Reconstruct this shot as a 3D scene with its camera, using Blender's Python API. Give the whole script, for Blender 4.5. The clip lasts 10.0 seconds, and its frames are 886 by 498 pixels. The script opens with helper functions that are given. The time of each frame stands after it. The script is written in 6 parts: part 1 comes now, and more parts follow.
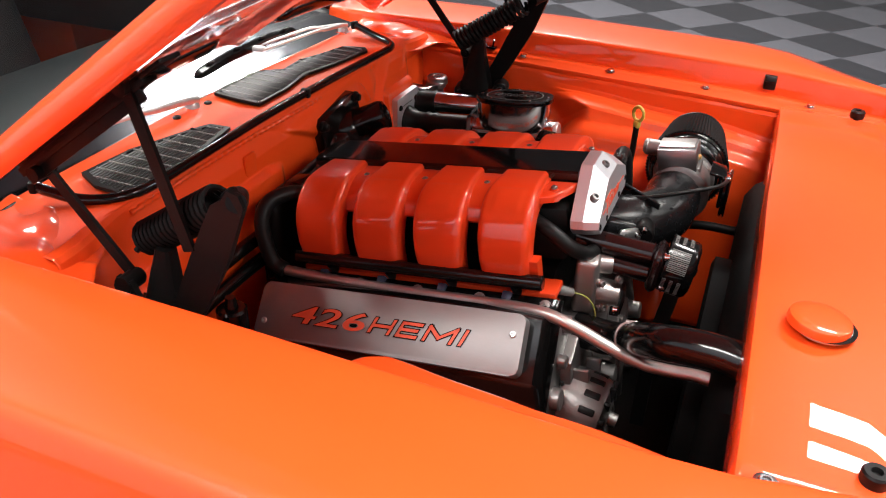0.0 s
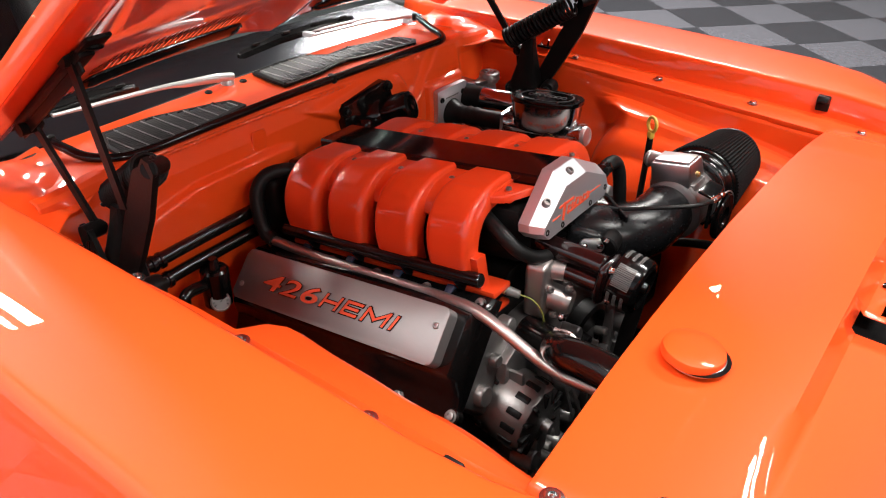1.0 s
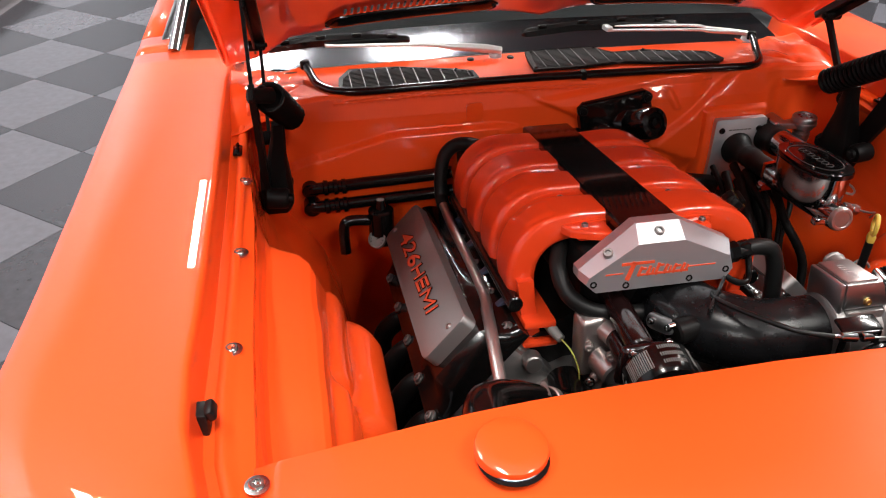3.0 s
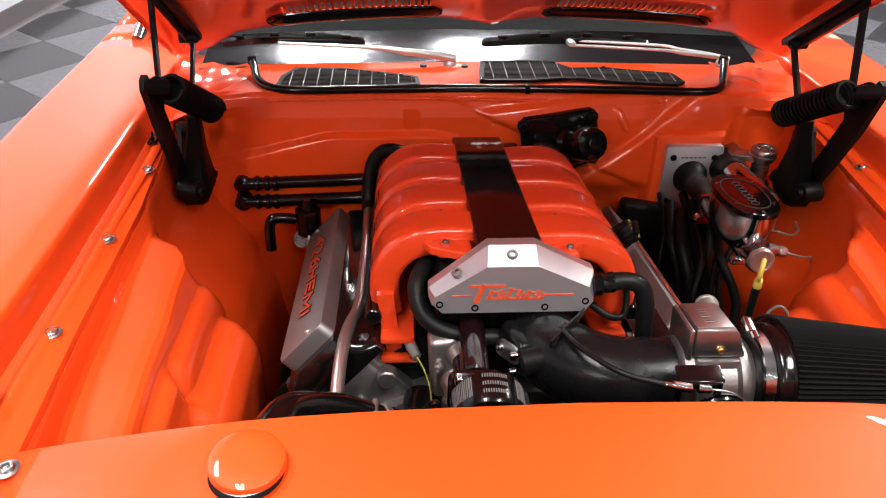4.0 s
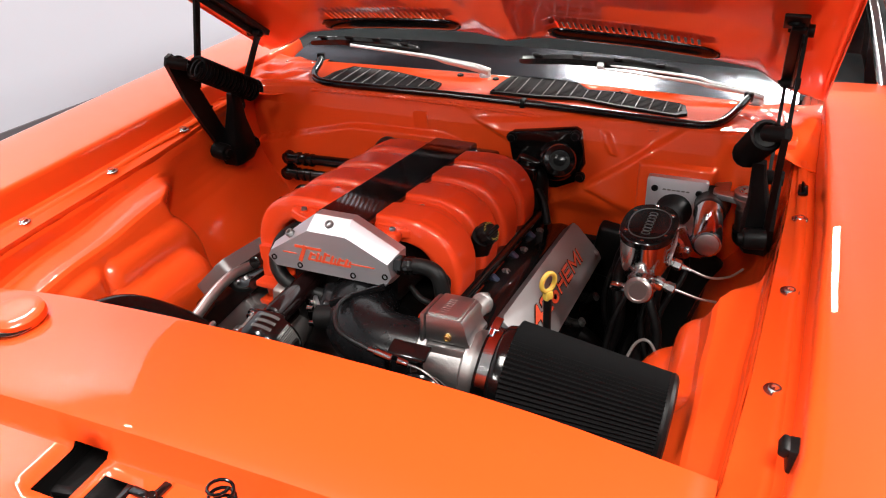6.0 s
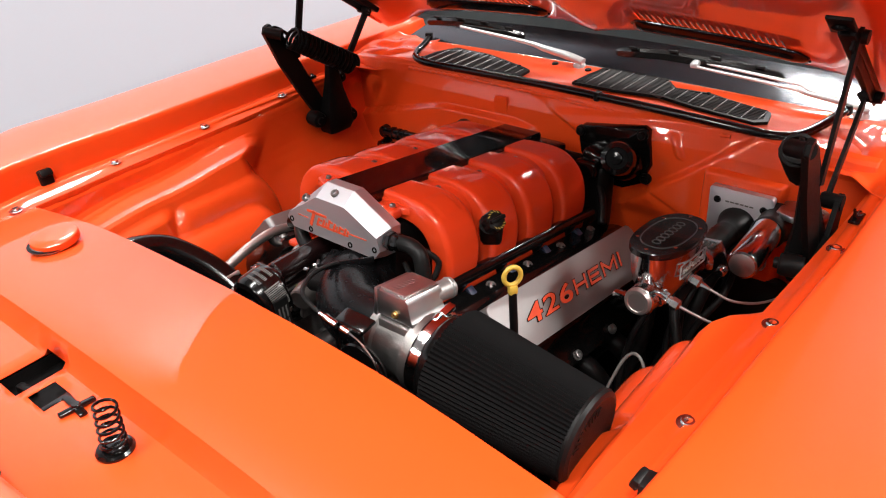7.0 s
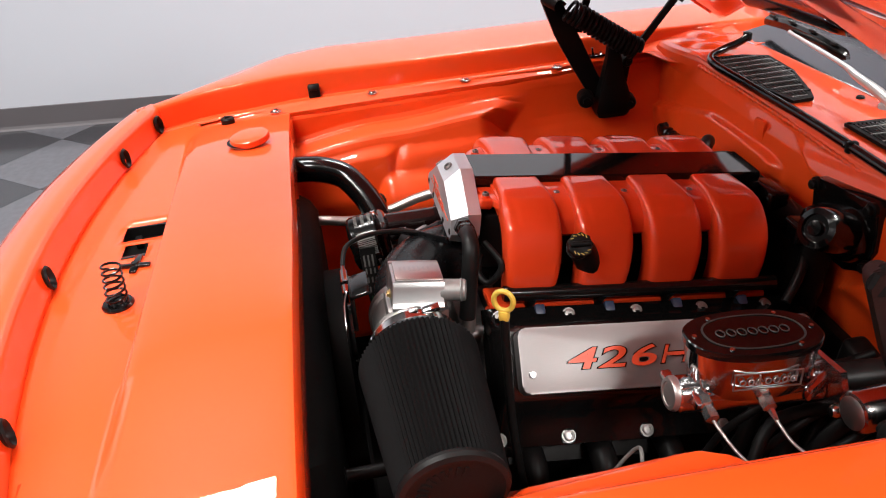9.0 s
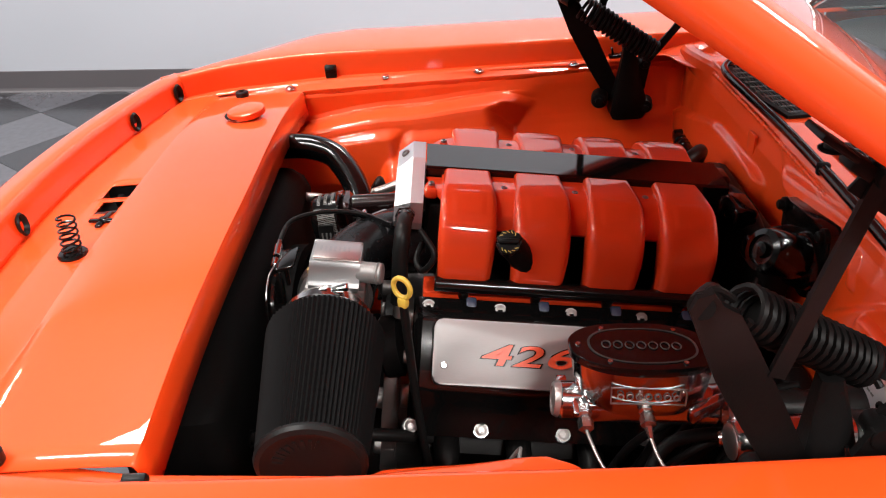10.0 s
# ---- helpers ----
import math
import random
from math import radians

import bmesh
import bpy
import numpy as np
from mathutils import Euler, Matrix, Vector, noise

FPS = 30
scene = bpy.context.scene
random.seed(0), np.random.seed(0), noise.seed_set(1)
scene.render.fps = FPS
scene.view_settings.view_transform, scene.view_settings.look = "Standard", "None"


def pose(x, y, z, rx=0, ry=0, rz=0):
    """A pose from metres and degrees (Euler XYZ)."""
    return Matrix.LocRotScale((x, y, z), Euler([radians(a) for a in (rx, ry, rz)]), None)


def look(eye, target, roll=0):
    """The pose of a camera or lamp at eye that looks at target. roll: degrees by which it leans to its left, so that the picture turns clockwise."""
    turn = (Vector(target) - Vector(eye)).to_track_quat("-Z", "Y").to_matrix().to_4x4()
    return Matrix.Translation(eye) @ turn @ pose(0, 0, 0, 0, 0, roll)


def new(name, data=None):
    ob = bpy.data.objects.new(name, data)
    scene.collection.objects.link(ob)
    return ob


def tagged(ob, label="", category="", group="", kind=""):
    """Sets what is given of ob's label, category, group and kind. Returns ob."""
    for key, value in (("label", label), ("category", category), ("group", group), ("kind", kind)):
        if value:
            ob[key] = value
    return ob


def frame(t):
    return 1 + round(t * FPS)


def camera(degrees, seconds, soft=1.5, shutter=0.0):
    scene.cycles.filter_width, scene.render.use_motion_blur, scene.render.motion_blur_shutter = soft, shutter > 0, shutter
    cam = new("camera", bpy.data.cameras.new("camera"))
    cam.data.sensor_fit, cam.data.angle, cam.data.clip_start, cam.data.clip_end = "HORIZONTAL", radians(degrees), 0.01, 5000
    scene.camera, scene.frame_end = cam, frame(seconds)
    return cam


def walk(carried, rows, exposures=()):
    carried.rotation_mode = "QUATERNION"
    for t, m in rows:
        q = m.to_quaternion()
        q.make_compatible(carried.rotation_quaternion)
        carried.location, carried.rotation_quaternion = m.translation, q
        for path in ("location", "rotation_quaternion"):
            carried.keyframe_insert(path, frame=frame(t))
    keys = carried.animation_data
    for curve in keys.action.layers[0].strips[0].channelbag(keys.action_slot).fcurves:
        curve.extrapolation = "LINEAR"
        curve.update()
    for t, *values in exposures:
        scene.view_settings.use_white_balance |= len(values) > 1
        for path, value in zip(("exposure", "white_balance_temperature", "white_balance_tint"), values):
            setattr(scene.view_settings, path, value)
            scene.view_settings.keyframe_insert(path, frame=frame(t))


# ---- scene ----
import functools

cam = camera(58.3, 10.0, 1.1)
PATH = [
    (0, (-1.258, -0.234, 1.686), (0.344, 0.394, 0.666), 1.9),
    (0.5, (-1.217, -0.397, 1.7), (0.308, 0.39, 0.673), 1.6),
    (1, (-1.116, -0.564, 1.714), (0.263, 0.438, 0.667), 1.1),
    (1.5, (-0.99, -0.691, 1.72), (0.235, 0.488, 0.666), 1.2),
    (2, (-0.837, -0.806, 1.731), (0.067, 0.618, 0.656), 0.6),
    (2.2, (-0.77, -0.841, 1.734), (-0.026, 0.669, 0.654), 0.1),
    (3.3, (-0.426, -0.908, 1.729), (-0.181, 0.749, 0.636), 0.9),
    (3.5, (-0.357, -0.908, 1.729), (-0.143, 0.753, 0.636), 1.6),
    (4, (-0.202, -0.917, 1.727), (-0.092, 0.76, 0.642), 1.3),
    (4.5, (-0.024, -0.945, 1.731), (-0.064, 0.743, 0.659), 0.7),
    (5, (0.168, -0.972, 1.739), (-0.091, 0.704, 0.679), -0.6),
    (5.2, (0.251, -0.978, 1.738), (-0.101, 0.688, 0.69), -1.3),
    (6.3, (0.652, -0.923, 1.738), (-0.174, 0.584, 0.716), -2.9),
    (6.5, (0.725, -0.875, 1.734), (-0.191, 0.576, 0.706), -3.3),
    (7, (0.853, -0.784, 1.72), (-0.306, 0.485, 0.697), -4.4),
    (7.5, (0.956, -0.667, 1.706), (-0.444, 0.335, 0.688), -5.6),
    (8, (1.05, -0.512, 1.692), (-0.51, 0.232, 0.685), -5.7),
    (8.5, (1.089, -0.36, 1.678), (-0.574, 0.106, 0.671), -5.7),
    (9, (1.108, -0.212, 1.681), (-0.606, 0.009, 0.674), -5.2),
    (9.5, (1.131, -0.077, 1.672), (-0.607, -0.009, 0.684), -4.4),
    (10, (1.149, 0.049, 1.67), (-0.575, -0.011, 0.659), -4.2),
]
walk(cam, [(t, look(eye, target, roll)) for t, eye, target, roll in PATH], [(0, 0.0), (2.0, -0.05), (3.3, -0.24), (3.5, -0.22), (4.0, -0.06), (4.5, 0.0), (5.0, 0.0), (6.5, -0.1), (7.5, -0.13), (10, -0.13)])

# ---------------------------------------------------------------- world and lamps
world = bpy.data.worlds.new("showroom_world")
world.use_nodes = True
world.node_tree.nodes["Background"].inputs[0].default_value = (0.8, 0.9, 1.0, 1)
world.node_tree.nodes["Background"].inputs[1].default_value = 0.02
scene.world = world
scene.view_settings.exposure = 0.0
CX = -0.01          # middle of the car
FLOOR = 0.25        # height of the showroom floor
LAMP_WATTS = 84


def ceiling_or_fill_lamp(x, y, z, sx, sy, power, turn=0):
    lamp = bpy.data.lights.new("ceiling_or_fill_lamp", "AREA")
    lamp.shape, lamp.size, lamp.size_y, lamp.energy = "RECTANGLE", sx, sy, power
    lamp.color = (1.0, 0.97, 0.93)
    ob = new("ceiling_or_fill_lamp", lamp)
    ob.matrix_world = pose(x, y, z, 0, 0, turn)
    return ob


# twin ceiling and fill fixtures: place, turn and share of the power
# (-2.2, 0.9) and (-2.3, -4.5) are unseen fill, added to brighten one fender
for lx, ly, turn, share in ((3.43, 1.25, 25, 1.7), (1.4, -1.5, 0, 0.72), (-0.8, -1.0, 0, 0.75), (-0.68, 4.7, 0, 1.3), (0.45, 4.7, 0, 1.1), (4.0, 3.2, 0, 1.4), (0.4, -3.2, 0, 0.35), (-2.3, -4.5, 0, 0.9), (-2.2, 0.9, 0, 0.66), (2.8, -4.2, 0, 0.45)):
    for k in (-0.13, 0.13):
        o = pose(lx, ly, 3.9, 0, 0, turn) @ Vector((k, 0, 0))
        ceiling_or_fill_lamp(o.x, o.y, 3.9, 0.16, 1.25, LAMP_WATTS * share, turn)

# ---------------------------------------------------------------- materials


def material(name, base, rough=0.5, metal=0.0, coat=0.0, vary=0.06, scale=8.0, bump=0.0, bump_scale=200.0, rough_vary=0.08, spec=0.5, stretch=None):
    m = bpy.data.materials.new(name)
    m.use_nodes = True
    nt = m.node_tree
    b = nt.nodes["Principled BSDF"]
    tc = nt.nodes.new("ShaderNodeTexCoord")
    n1 = nt.nodes.new("ShaderNodeTexNoise")
    n1.inputs["Scale"].default_value, n1.inputs["Detail"].default_value = scale, 6
    nt.links.new(tc.outputs["Object"], n1.inputs["Vector"])
    ramp = nt.nodes.new("ShaderNodeMix")
    ramp.data_type = "RGBA"
    lo = [max(0, c * (1 - vary)) for c in base]
    hi = [min(1, c * (1 + vary)) for c in base]
    ramp.inputs["A"].default_value, ramp.inputs["B"].default_value = (*lo, 1), (*hi, 1)
    nt.links.new(n1.outputs["Fac"], ramp.inputs["Factor"])
    nt.links.new(ramp.outputs["Result"], b.inputs["Base Color"])
    mr = nt.nodes.new("ShaderNodeMapRange")
    mr.inputs["To Min"].default_value = max(0.02, rough - rough_vary)
    mr.inputs["To Max"].default_value = min(1, rough + rough_vary)
    n2 = nt.nodes.new("ShaderNodeTexNoise")
    n2.inputs["Scale"].default_value, n2.inputs["Detail"].default_value = scale * 6, 4
    if stretch:
        mp = nt.nodes.new("ShaderNodeMapping")
        mp.inputs["Scale"].default_value = stretch
        nt.links.new(tc.outputs["Object"], mp.inputs["Vector"])
        nt.links.new(mp.outputs["Vector"], n2.inputs["Vector"])
        n2.inputs["Scale"].default_value = 1.0
        bs = nt.nodes.new("ShaderNodeBump")
        bs.inputs["Strength"].default_value, bs.inputs["Distance"].default_value = 0.12, 0.0005
        nt.links.new(n2.outputs["Fac"], bs.inputs["Height"])
        nt.links.new(bs.outputs["Normal"], b.inputs["Normal"])
    else:
        nt.links.new(tc.outputs["Object"], n2.inputs["Vector"])
    nt.links.new(n2.outputs["Fac"], mr.inputs["Value"])
    nt.links.new(mr.outputs["Result"], b.inputs["Roughness"])
    b.inputs["Metallic"].default_value = metal
    b.inputs["Specular IOR Level"].default_value = spec
    if coat:
        b.inputs["Coat Weight"].default_value, b.inputs["Coat Roughness"].default_value = coat, 0.012
    if bump:
        n3 = nt.nodes.new("ShaderNodeTexNoise")
        n3.inputs["Scale"].default_value, n3.inputs["Detail"].default_value = bump_scale, 3
        nt.links.new(tc.outputs["Object"], n3.inputs["Vector"])
        bp = nt.nodes.new("ShaderNodeBump")
        bp.inputs["Strength"].default_value, bp.inputs["Distance"].default_value = bump, 0.001
        nt.links.new(n3.outputs["Fac"], bp.inputs["Height"])
        nt.links.new(bp.outputs["Normal"], b.inputs["Normal"])
        if coat:
            nt.links.new(bp.outputs["Normal"], b.inputs["Coat Normal"])
    return m


ORANGE = material("orange_paint", (0.80, 0.069, 0.0075), 0.5, 0, 1.0, 0.03, 3, rough_vary=0.03, spec=0.2)
PRESSED = material("orange_paint_on_pressed_steel", (0.80, 0.069, 0.0075), 0.5, 0, 1.0, 0.03, 3, 0.85, 20, rough_vary=0.03, spec=0.2)
HAMMERED = material("orange_paint_on_hammered_steel", (0.80, 0.069, 0.0075), 0.5, 0, 1.0, 0.03, 3, 1.0, 42, rough_vary=0.03, spec=0.2)
MANRED = material("red_orange_enamel", (0.60, 0.044, 0.009), 0.45, 0, 1.0, 0.05, 6, 0.18, 45, rough_vary=0.03, spec=0.1)
MIRRORBLACK = material("black_mirror_gloss", (0.003, 0.0027, 0.0027), 0.06, 0, 0, 0.2, 14, rough_vary=0.02, spec=0.5)
BLACK = material("black_gloss", (0.003, 0.0027, 0.0027), 0.16, 0, 0.2, 0.2, 14, rough_vary=0.03, spec=0.3)
DULL = material("dull_black_plastic", (0.003, 0.0028, 0.0028), 0.6, 0, 0, 0.2, 20, 0.1, 300, rough_vary=0.05, spec=0.04)
SATIN = material("black_satin", (0.005, 0.0045, 0.0045), 0.42, 0, 0, 0.25, 20, 0.15, 300, rough_vary=0.05, spec=0.1)
RUBBER = material("black_rubber", (0.006, 0.006, 0.006), 0.4, 0, 0, 0.2, 30, 0.15, 400, rough_vary=0.05, spec=0.18)
ALLOY = material("machined_alloy", (0.42, 0.417, 0.42), 0.33, 1.0, 0, 0.04, 12, rough_vary=0.03)
CAST = material("cast_alloy", (0.22, 0.21, 0.205), 0.4, 0.9, 0, 0.25, 30, 0.35, 250, rough_vary=0.06)
CHROME = material("polished_alloy", (0.5, 0.49, 0.485), 0.15, 1.0, 0, 0.06, 30, rough_vary=0.05)
FILTER = material("filter_cloth", (0.0045, 0.0043, 0.0045), 0.7, 0, 0, 0.2, 40, 0.4, 500, spec=0.05)
WALLPAINT = material("grey_wall_paint", (0.47, 0.492, 0.548), 0.7, 0, 0, 0.02, 2)
DARKWALL = material("dark_wall", (0.16, 0.17, 0.175), 0.6, 0, 0, 0.15, 1)
COVE = material("grey_vinyl_cove", (0.10, 0.092, 0.1), 0.5, 0, 0, 0.06, 4)
CEIL = material("ceiling_paint", (0.34, 0.345, 0.35), 0.8, 0, 0, 0.05, 2)
YELLOW = material("yellow_plastic", (0.5, 0.34, 0.05), 0.4, 0, 0, 0.08, 30)
REDPAINT = material("red_orange_letters", (0.58, 0.065, 0.022), 0.4, 0, 0, 0.05, 30)
GLASS = material("dark_glass", (0.02, 0.025, 0.028), 0.05, 0, 0, 0.1, 4)

CABIN = material("dark_cabin_vinyl", (0.02, 0.021, 0.023), 0.5, 0, 0, 0.2, 10, 0.1, 200)


def clear_glass():
    m = bpy.data.materials.new("tinted_clear_glass")
    m.use_nodes = True
    nt = m.node_tree
    out = nt.nodes["Material Output"]
    tr = nt.nodes.new("ShaderNodeBsdfTransparent")
    tr.inputs[0].default_value = (0.62, 0.70, 0.68, 1)
    gl = nt.nodes.new("ShaderNodeBsdfGlossy")
    gl.inputs["Roughness"].default_value = 0.02
    fr = nt.nodes.new("ShaderNodeFresnel")
    fr.inputs[0].default_value = 1.6
    mx = nt.nodes.new("ShaderNodeMixShader")
    nt.links.new(fr.outputs[0], mx.inputs[0])
    nt.links.new(tr.outputs[0], mx.inputs[1])
    nt.links.new(gl.outputs[0], mx.inputs[2])
    nt.links.new(mx.outputs[0], out.inputs[0])
    return m


CLEARGLASS = clear_glass()
BRUSHED = material("brushed_alloy", (0.27, 0.26, 0.26), 0.56, 1.0, 0, 0.06, 6, rough_vary=0.05, stretch=(900, 9, 900))
CROSSBRUSH = material("cross_brushed_alloy", (0.60, 0.61, 0.64), 0.5, 1.0, 0, 0.05, 6, rough_vary=0.05, stretch=(9, 900, 900))
BANDMETAL = material("satin_band_metal", (0.125, 0.131, 0.147), 0.14, 1.0, 0, 0.05, 4, rough_vary=0.02)
PINKALLOY = material("milled_lid", (0.46, 0.44, 0.435), 0.36, 1.0, 0, 0.04, 12, rough_vary=0.03)
STEEL = material("bare_steel", (0.38, 0.345, 0.33), 0.36, 0.9, 0, 0.10, 14, rough_vary=0.05)
STEELBRIGHT = material("bright_steel", (0.52, 0.51, 0.5), 0.25, 1.0, 0, 0.04, 14, rough_vary=0.03)
WORN = material("worn_bright_edge", (0.24, 0.235, 0.23), 0.45, 0.7, 0, 0.35, 60)
WIPER = material("silver_wiper_paint", (0.55, 0.55, 0.55), 0.3, 0.6, 0, 0.03, 6, rough_vary=0.02)
DUCT = material("black_moulded_plastic", (0.005, 0.005, 0.0055), 0.27, 0, 0, 0.08, 20, 0.03, 350, rough_vary=0.015, spec=0.2)
MAROON = material("dark_gloss_housing", (0.008, 0.003, 0.003), 0.2, 0, 0.3, 0.2, 20, rough_vary=0.03, spec=0.35)
BLUEPLUG = material("blue_black_plug", (0.02, 0.03, 0.06), 0.4, 0, 0, 0.3, 40)
WHITE = material("pale_plastic", (0.13, 0.128, 0.122), 0.4, 0, 0, 0.05, 40)
BRASS = material("brass", (0.55, 0.40, 0.18), 0.35, 1.0, 0, 0.1, 40)
YELLOWGREEN = material("yellow_green_lead", (0.32, 0.34, 0.06), 0.5, 0, 0, 0.1, 40)
GREENPRINT = material("green_print", (0.01, 0.09, 0.03), 0.5, 0, 0, 0.1, 60)
GREYPRINT = material("pale_print", (0.12, 0.118, 0.114), 0.5, 0, 0, 0.1, 60)
DARKGREY = material("dark_grey_relief", (0.03, 0.029, 0.029), 0.45, 0, 0, 0.1, 60)
TILE_DARK = material("dark_grey_tile", (0.034, 0.034, 0.039), 0.16, 0, 0, 0.5, 26, rough_vary=0.1)
TILE_MID = material("mid_grey_tile", (0.098, 0.098, 0.112), 0.16, 0, 0, 0.25, 26, rough_vary=0.1)
FLOOR_TURN, FLOOR_OFF = 49.5, (-0.2775, -0.305)

# ---------------------------------------------------------------- mesh helpers


def V(*a):
    return Vector(a)


def finish(bm, name, mat, smooth=38, parent=None, label=""):
    bmesh.ops.recalc_face_normals(bm, faces=bm.faces)
    me = bpy.data.meshes.new(name)
    bm.to_mesh(me)
    bm.free()
    me.materials.append(mat)
    if smooth:
        for p in me.polygons:
            p.use_smooth = True
        me.set_sharp_from_angle(angle=radians(smooth))
    ob = new(name, me)
    if parent is not None:
        ob.parent = parent
        ob.matrix_parent_inverse = parent.matrix_basis.inverted()
    if label:
        tagged(ob, label)
    return ob


def part(name, bm, mat, parent, label="", smooth=38):
    return finish(bm, name, mat, smooth, parent, label)


def solid(name, bm, mat, label, category, group="", kind="", smooth=38):
    return tagged(finish(bm, name, mat, smooth), label, category, group, kind)


def thing(name, at, label, category, group="", kind=""):
    ob = new(name)
    ob.empty_display_size = 0.03
    ob.matrix_basis = Matrix.Translation(at)
    return tagged(ob, label, category, group, kind)


def frame_of(p0, p1):
    """A matrix at p0 whose z runs to p1."""
    d = Vector(p1) - Vector(p0)
    return Matrix.Translation(p0) @ d.to_track_quat("Z", "Y").to_matrix().to_4x4()


def add_loft(bm, rings, closed=True, cap=True):
    rows = [[bm.verts.new(p) for p in ring] for ring in rings]
    n = len(rows[0])
    for a, b in zip(rows, rows[1:]):
        for i in range(n if closed else n - 1):
            j = (i + 1) % n
            bm.faces.new((a[i], a[j], b[j], b[i]))
    if cap and closed:
        bm.faces.new(rows[0])
        bm.faces.new(rows[-1])
    return rows


def add_rev(bm, m, profile, seg=24, cap=True):
    """Turned shape: profile of (radius, height) about z of m."""
    rings = []
    for r, h in profile:
        rings.append([m @ V(max(r, 1e-4) * math.cos(2 * math.pi * k / seg), max(r, 1e-4) * math.sin(2 * math.pi * k / seg), h) for k in range(seg)])
    add_loft(bm, rings, True, cap)


def add_cyl(bm, p0, p1, r0, r1=None, seg=20, bev=0.0):
    r1 = r0 if r1 is None else r1
    L = (Vector(p1) - Vector(p0)).length
    m = frame_of(p0, p1)
    if bev:
        add_rev(bm, m, [(r0 - bev, 0), (r0, bev), (r1, L - bev), (r1 - bev, L)], seg)
    else:
        add_rev(bm, m, [(r0, 0), (r1, L)], seg)


def curve_points(pts, steps=6):
    pts = [Vector(p) for p in pts]
    out = []
    for i in range(len(pts) - 1):
        p0, p1, p2, p3 = pts[max(i - 1, 0)], pts[i], pts[i + 1], pts[min(i + 2, len(pts) - 1)]
        for k in range(steps):
            t = k / steps
            out.append(0.5 * ((2 * p1) + (p2 - p0) * t + (2 * p0 - 5 * p1 + 4 * p2 - p3) * t * t + (3 * p1 - p0 - 3 * p2 + p3) * t ** 3))
    out.append(pts[-1])
    return out


def add_tube(bm, pts, r, seg=12, steps=6, smooth=True, squash=1.0):
    """Round bar along points; r may be a function of 0..1."""
    path = curve_points(pts, steps) if smooth else [Vector(p) for p in pts]
    rings = []
    t0 = (path[1] - path[0]).normalized()
    up = t0.orthogonal().normalized()
    for i, p in enumerate(path):
        t = (path[min(i + 1, len(path) - 1)] - path[max(i - 1, 0)]).normalized()
        up = (up - t * up.dot(t)).normalized()
        side = t.cross(up)
        rr = r(i / (len(path) - 1)) if callable(r) else r
        rings.append([p + up * rr * math.cos(2 * math.pi * k / seg) + side * rr * squash * math.sin(2 * math.pi * k / seg) for k in range(seg)])
    add_loft(bm, rings)


def add_box(bm, m, size, bev=0.0, seg=2):
    r = bmesh.ops.create_cube(bm, size=1.0, matrix=m @ Matrix.Diagonal((*size, 1)))
    if bev:
        edges = list({e for v in r["verts"] for e in v.link_edges})
        bmesh.ops.bevel(bm, geom=edges, offset=bev, segments=seg, affect="EDGES", profile=0.5)


def add_prism(bm, m, poly, depth, bev=0.0, seg=2):
    """Polygon in xy of m, drawn out along z by depth."""
    a = [bm.verts.new(m @ V(x, y, 0)) for x, y in poly]
    b = [bm.verts.new(m @ V(x, y, depth)) for x, y in poly]
    n = len(poly)
    fs = [bm.faces.new(a[::-1]), bm.faces.new(b)]
    fs += [bm.faces.new((a[i], a[(i + 1) % n], b[(i + 1) % n], b[i])) for i in range(n)]
    if bev:
        edges = list(fs[1].edges)
        bmesh.ops.bevel(bm, geom=edges, offset=bev, segments=seg, affect="EDGES", profile=0.5)


def add_sheet(bm, f, nu, nv):
    """Grid of f(u, v), u and v from 0 to 1."""
    g = [[bm.verts.new(f(i / nu, j / nv)) for j in range(nv + 1)] for i in range(nu + 1)]
    for i in range(nu):
        for j in range(nv):
            bm.faces.new((g[i][j], g[i + 1][j], g[i + 1][j + 1], g[i][j + 1]))
    return g


def thicken(ob, t, offset=-1):
    md = ob.modifiers.new("thickness", "SOLIDIFY")
    md.thickness, md.offset = t, offset
    return ob


def lerp(pairs, x):
    """Smooth value at x from (x, value) pairs."""
    if x <= pairs[0][0]:
        return pairs[0][1]
    for (a, va), (b, vb) in zip(pairs, pairs[1:]):
        if x <= b:
            t = (x - a) / (b - a)
            t = t * t * (3 - 2 * t)
            return va + (vb - va) * t
    return pairs[-1][1]


def line(pairs, x):
    return float(np.interp(x, [p[0] for p in pairs], [p[1] for p in pairs]))


# engine axes: x across, y to the rear, z up, leaning back eight degrees
ENG = pose(-0.051, 0.0, 1.0, -8, 0, 0)


def E(a, b, c):
    return ENG @ V(a, b, c)


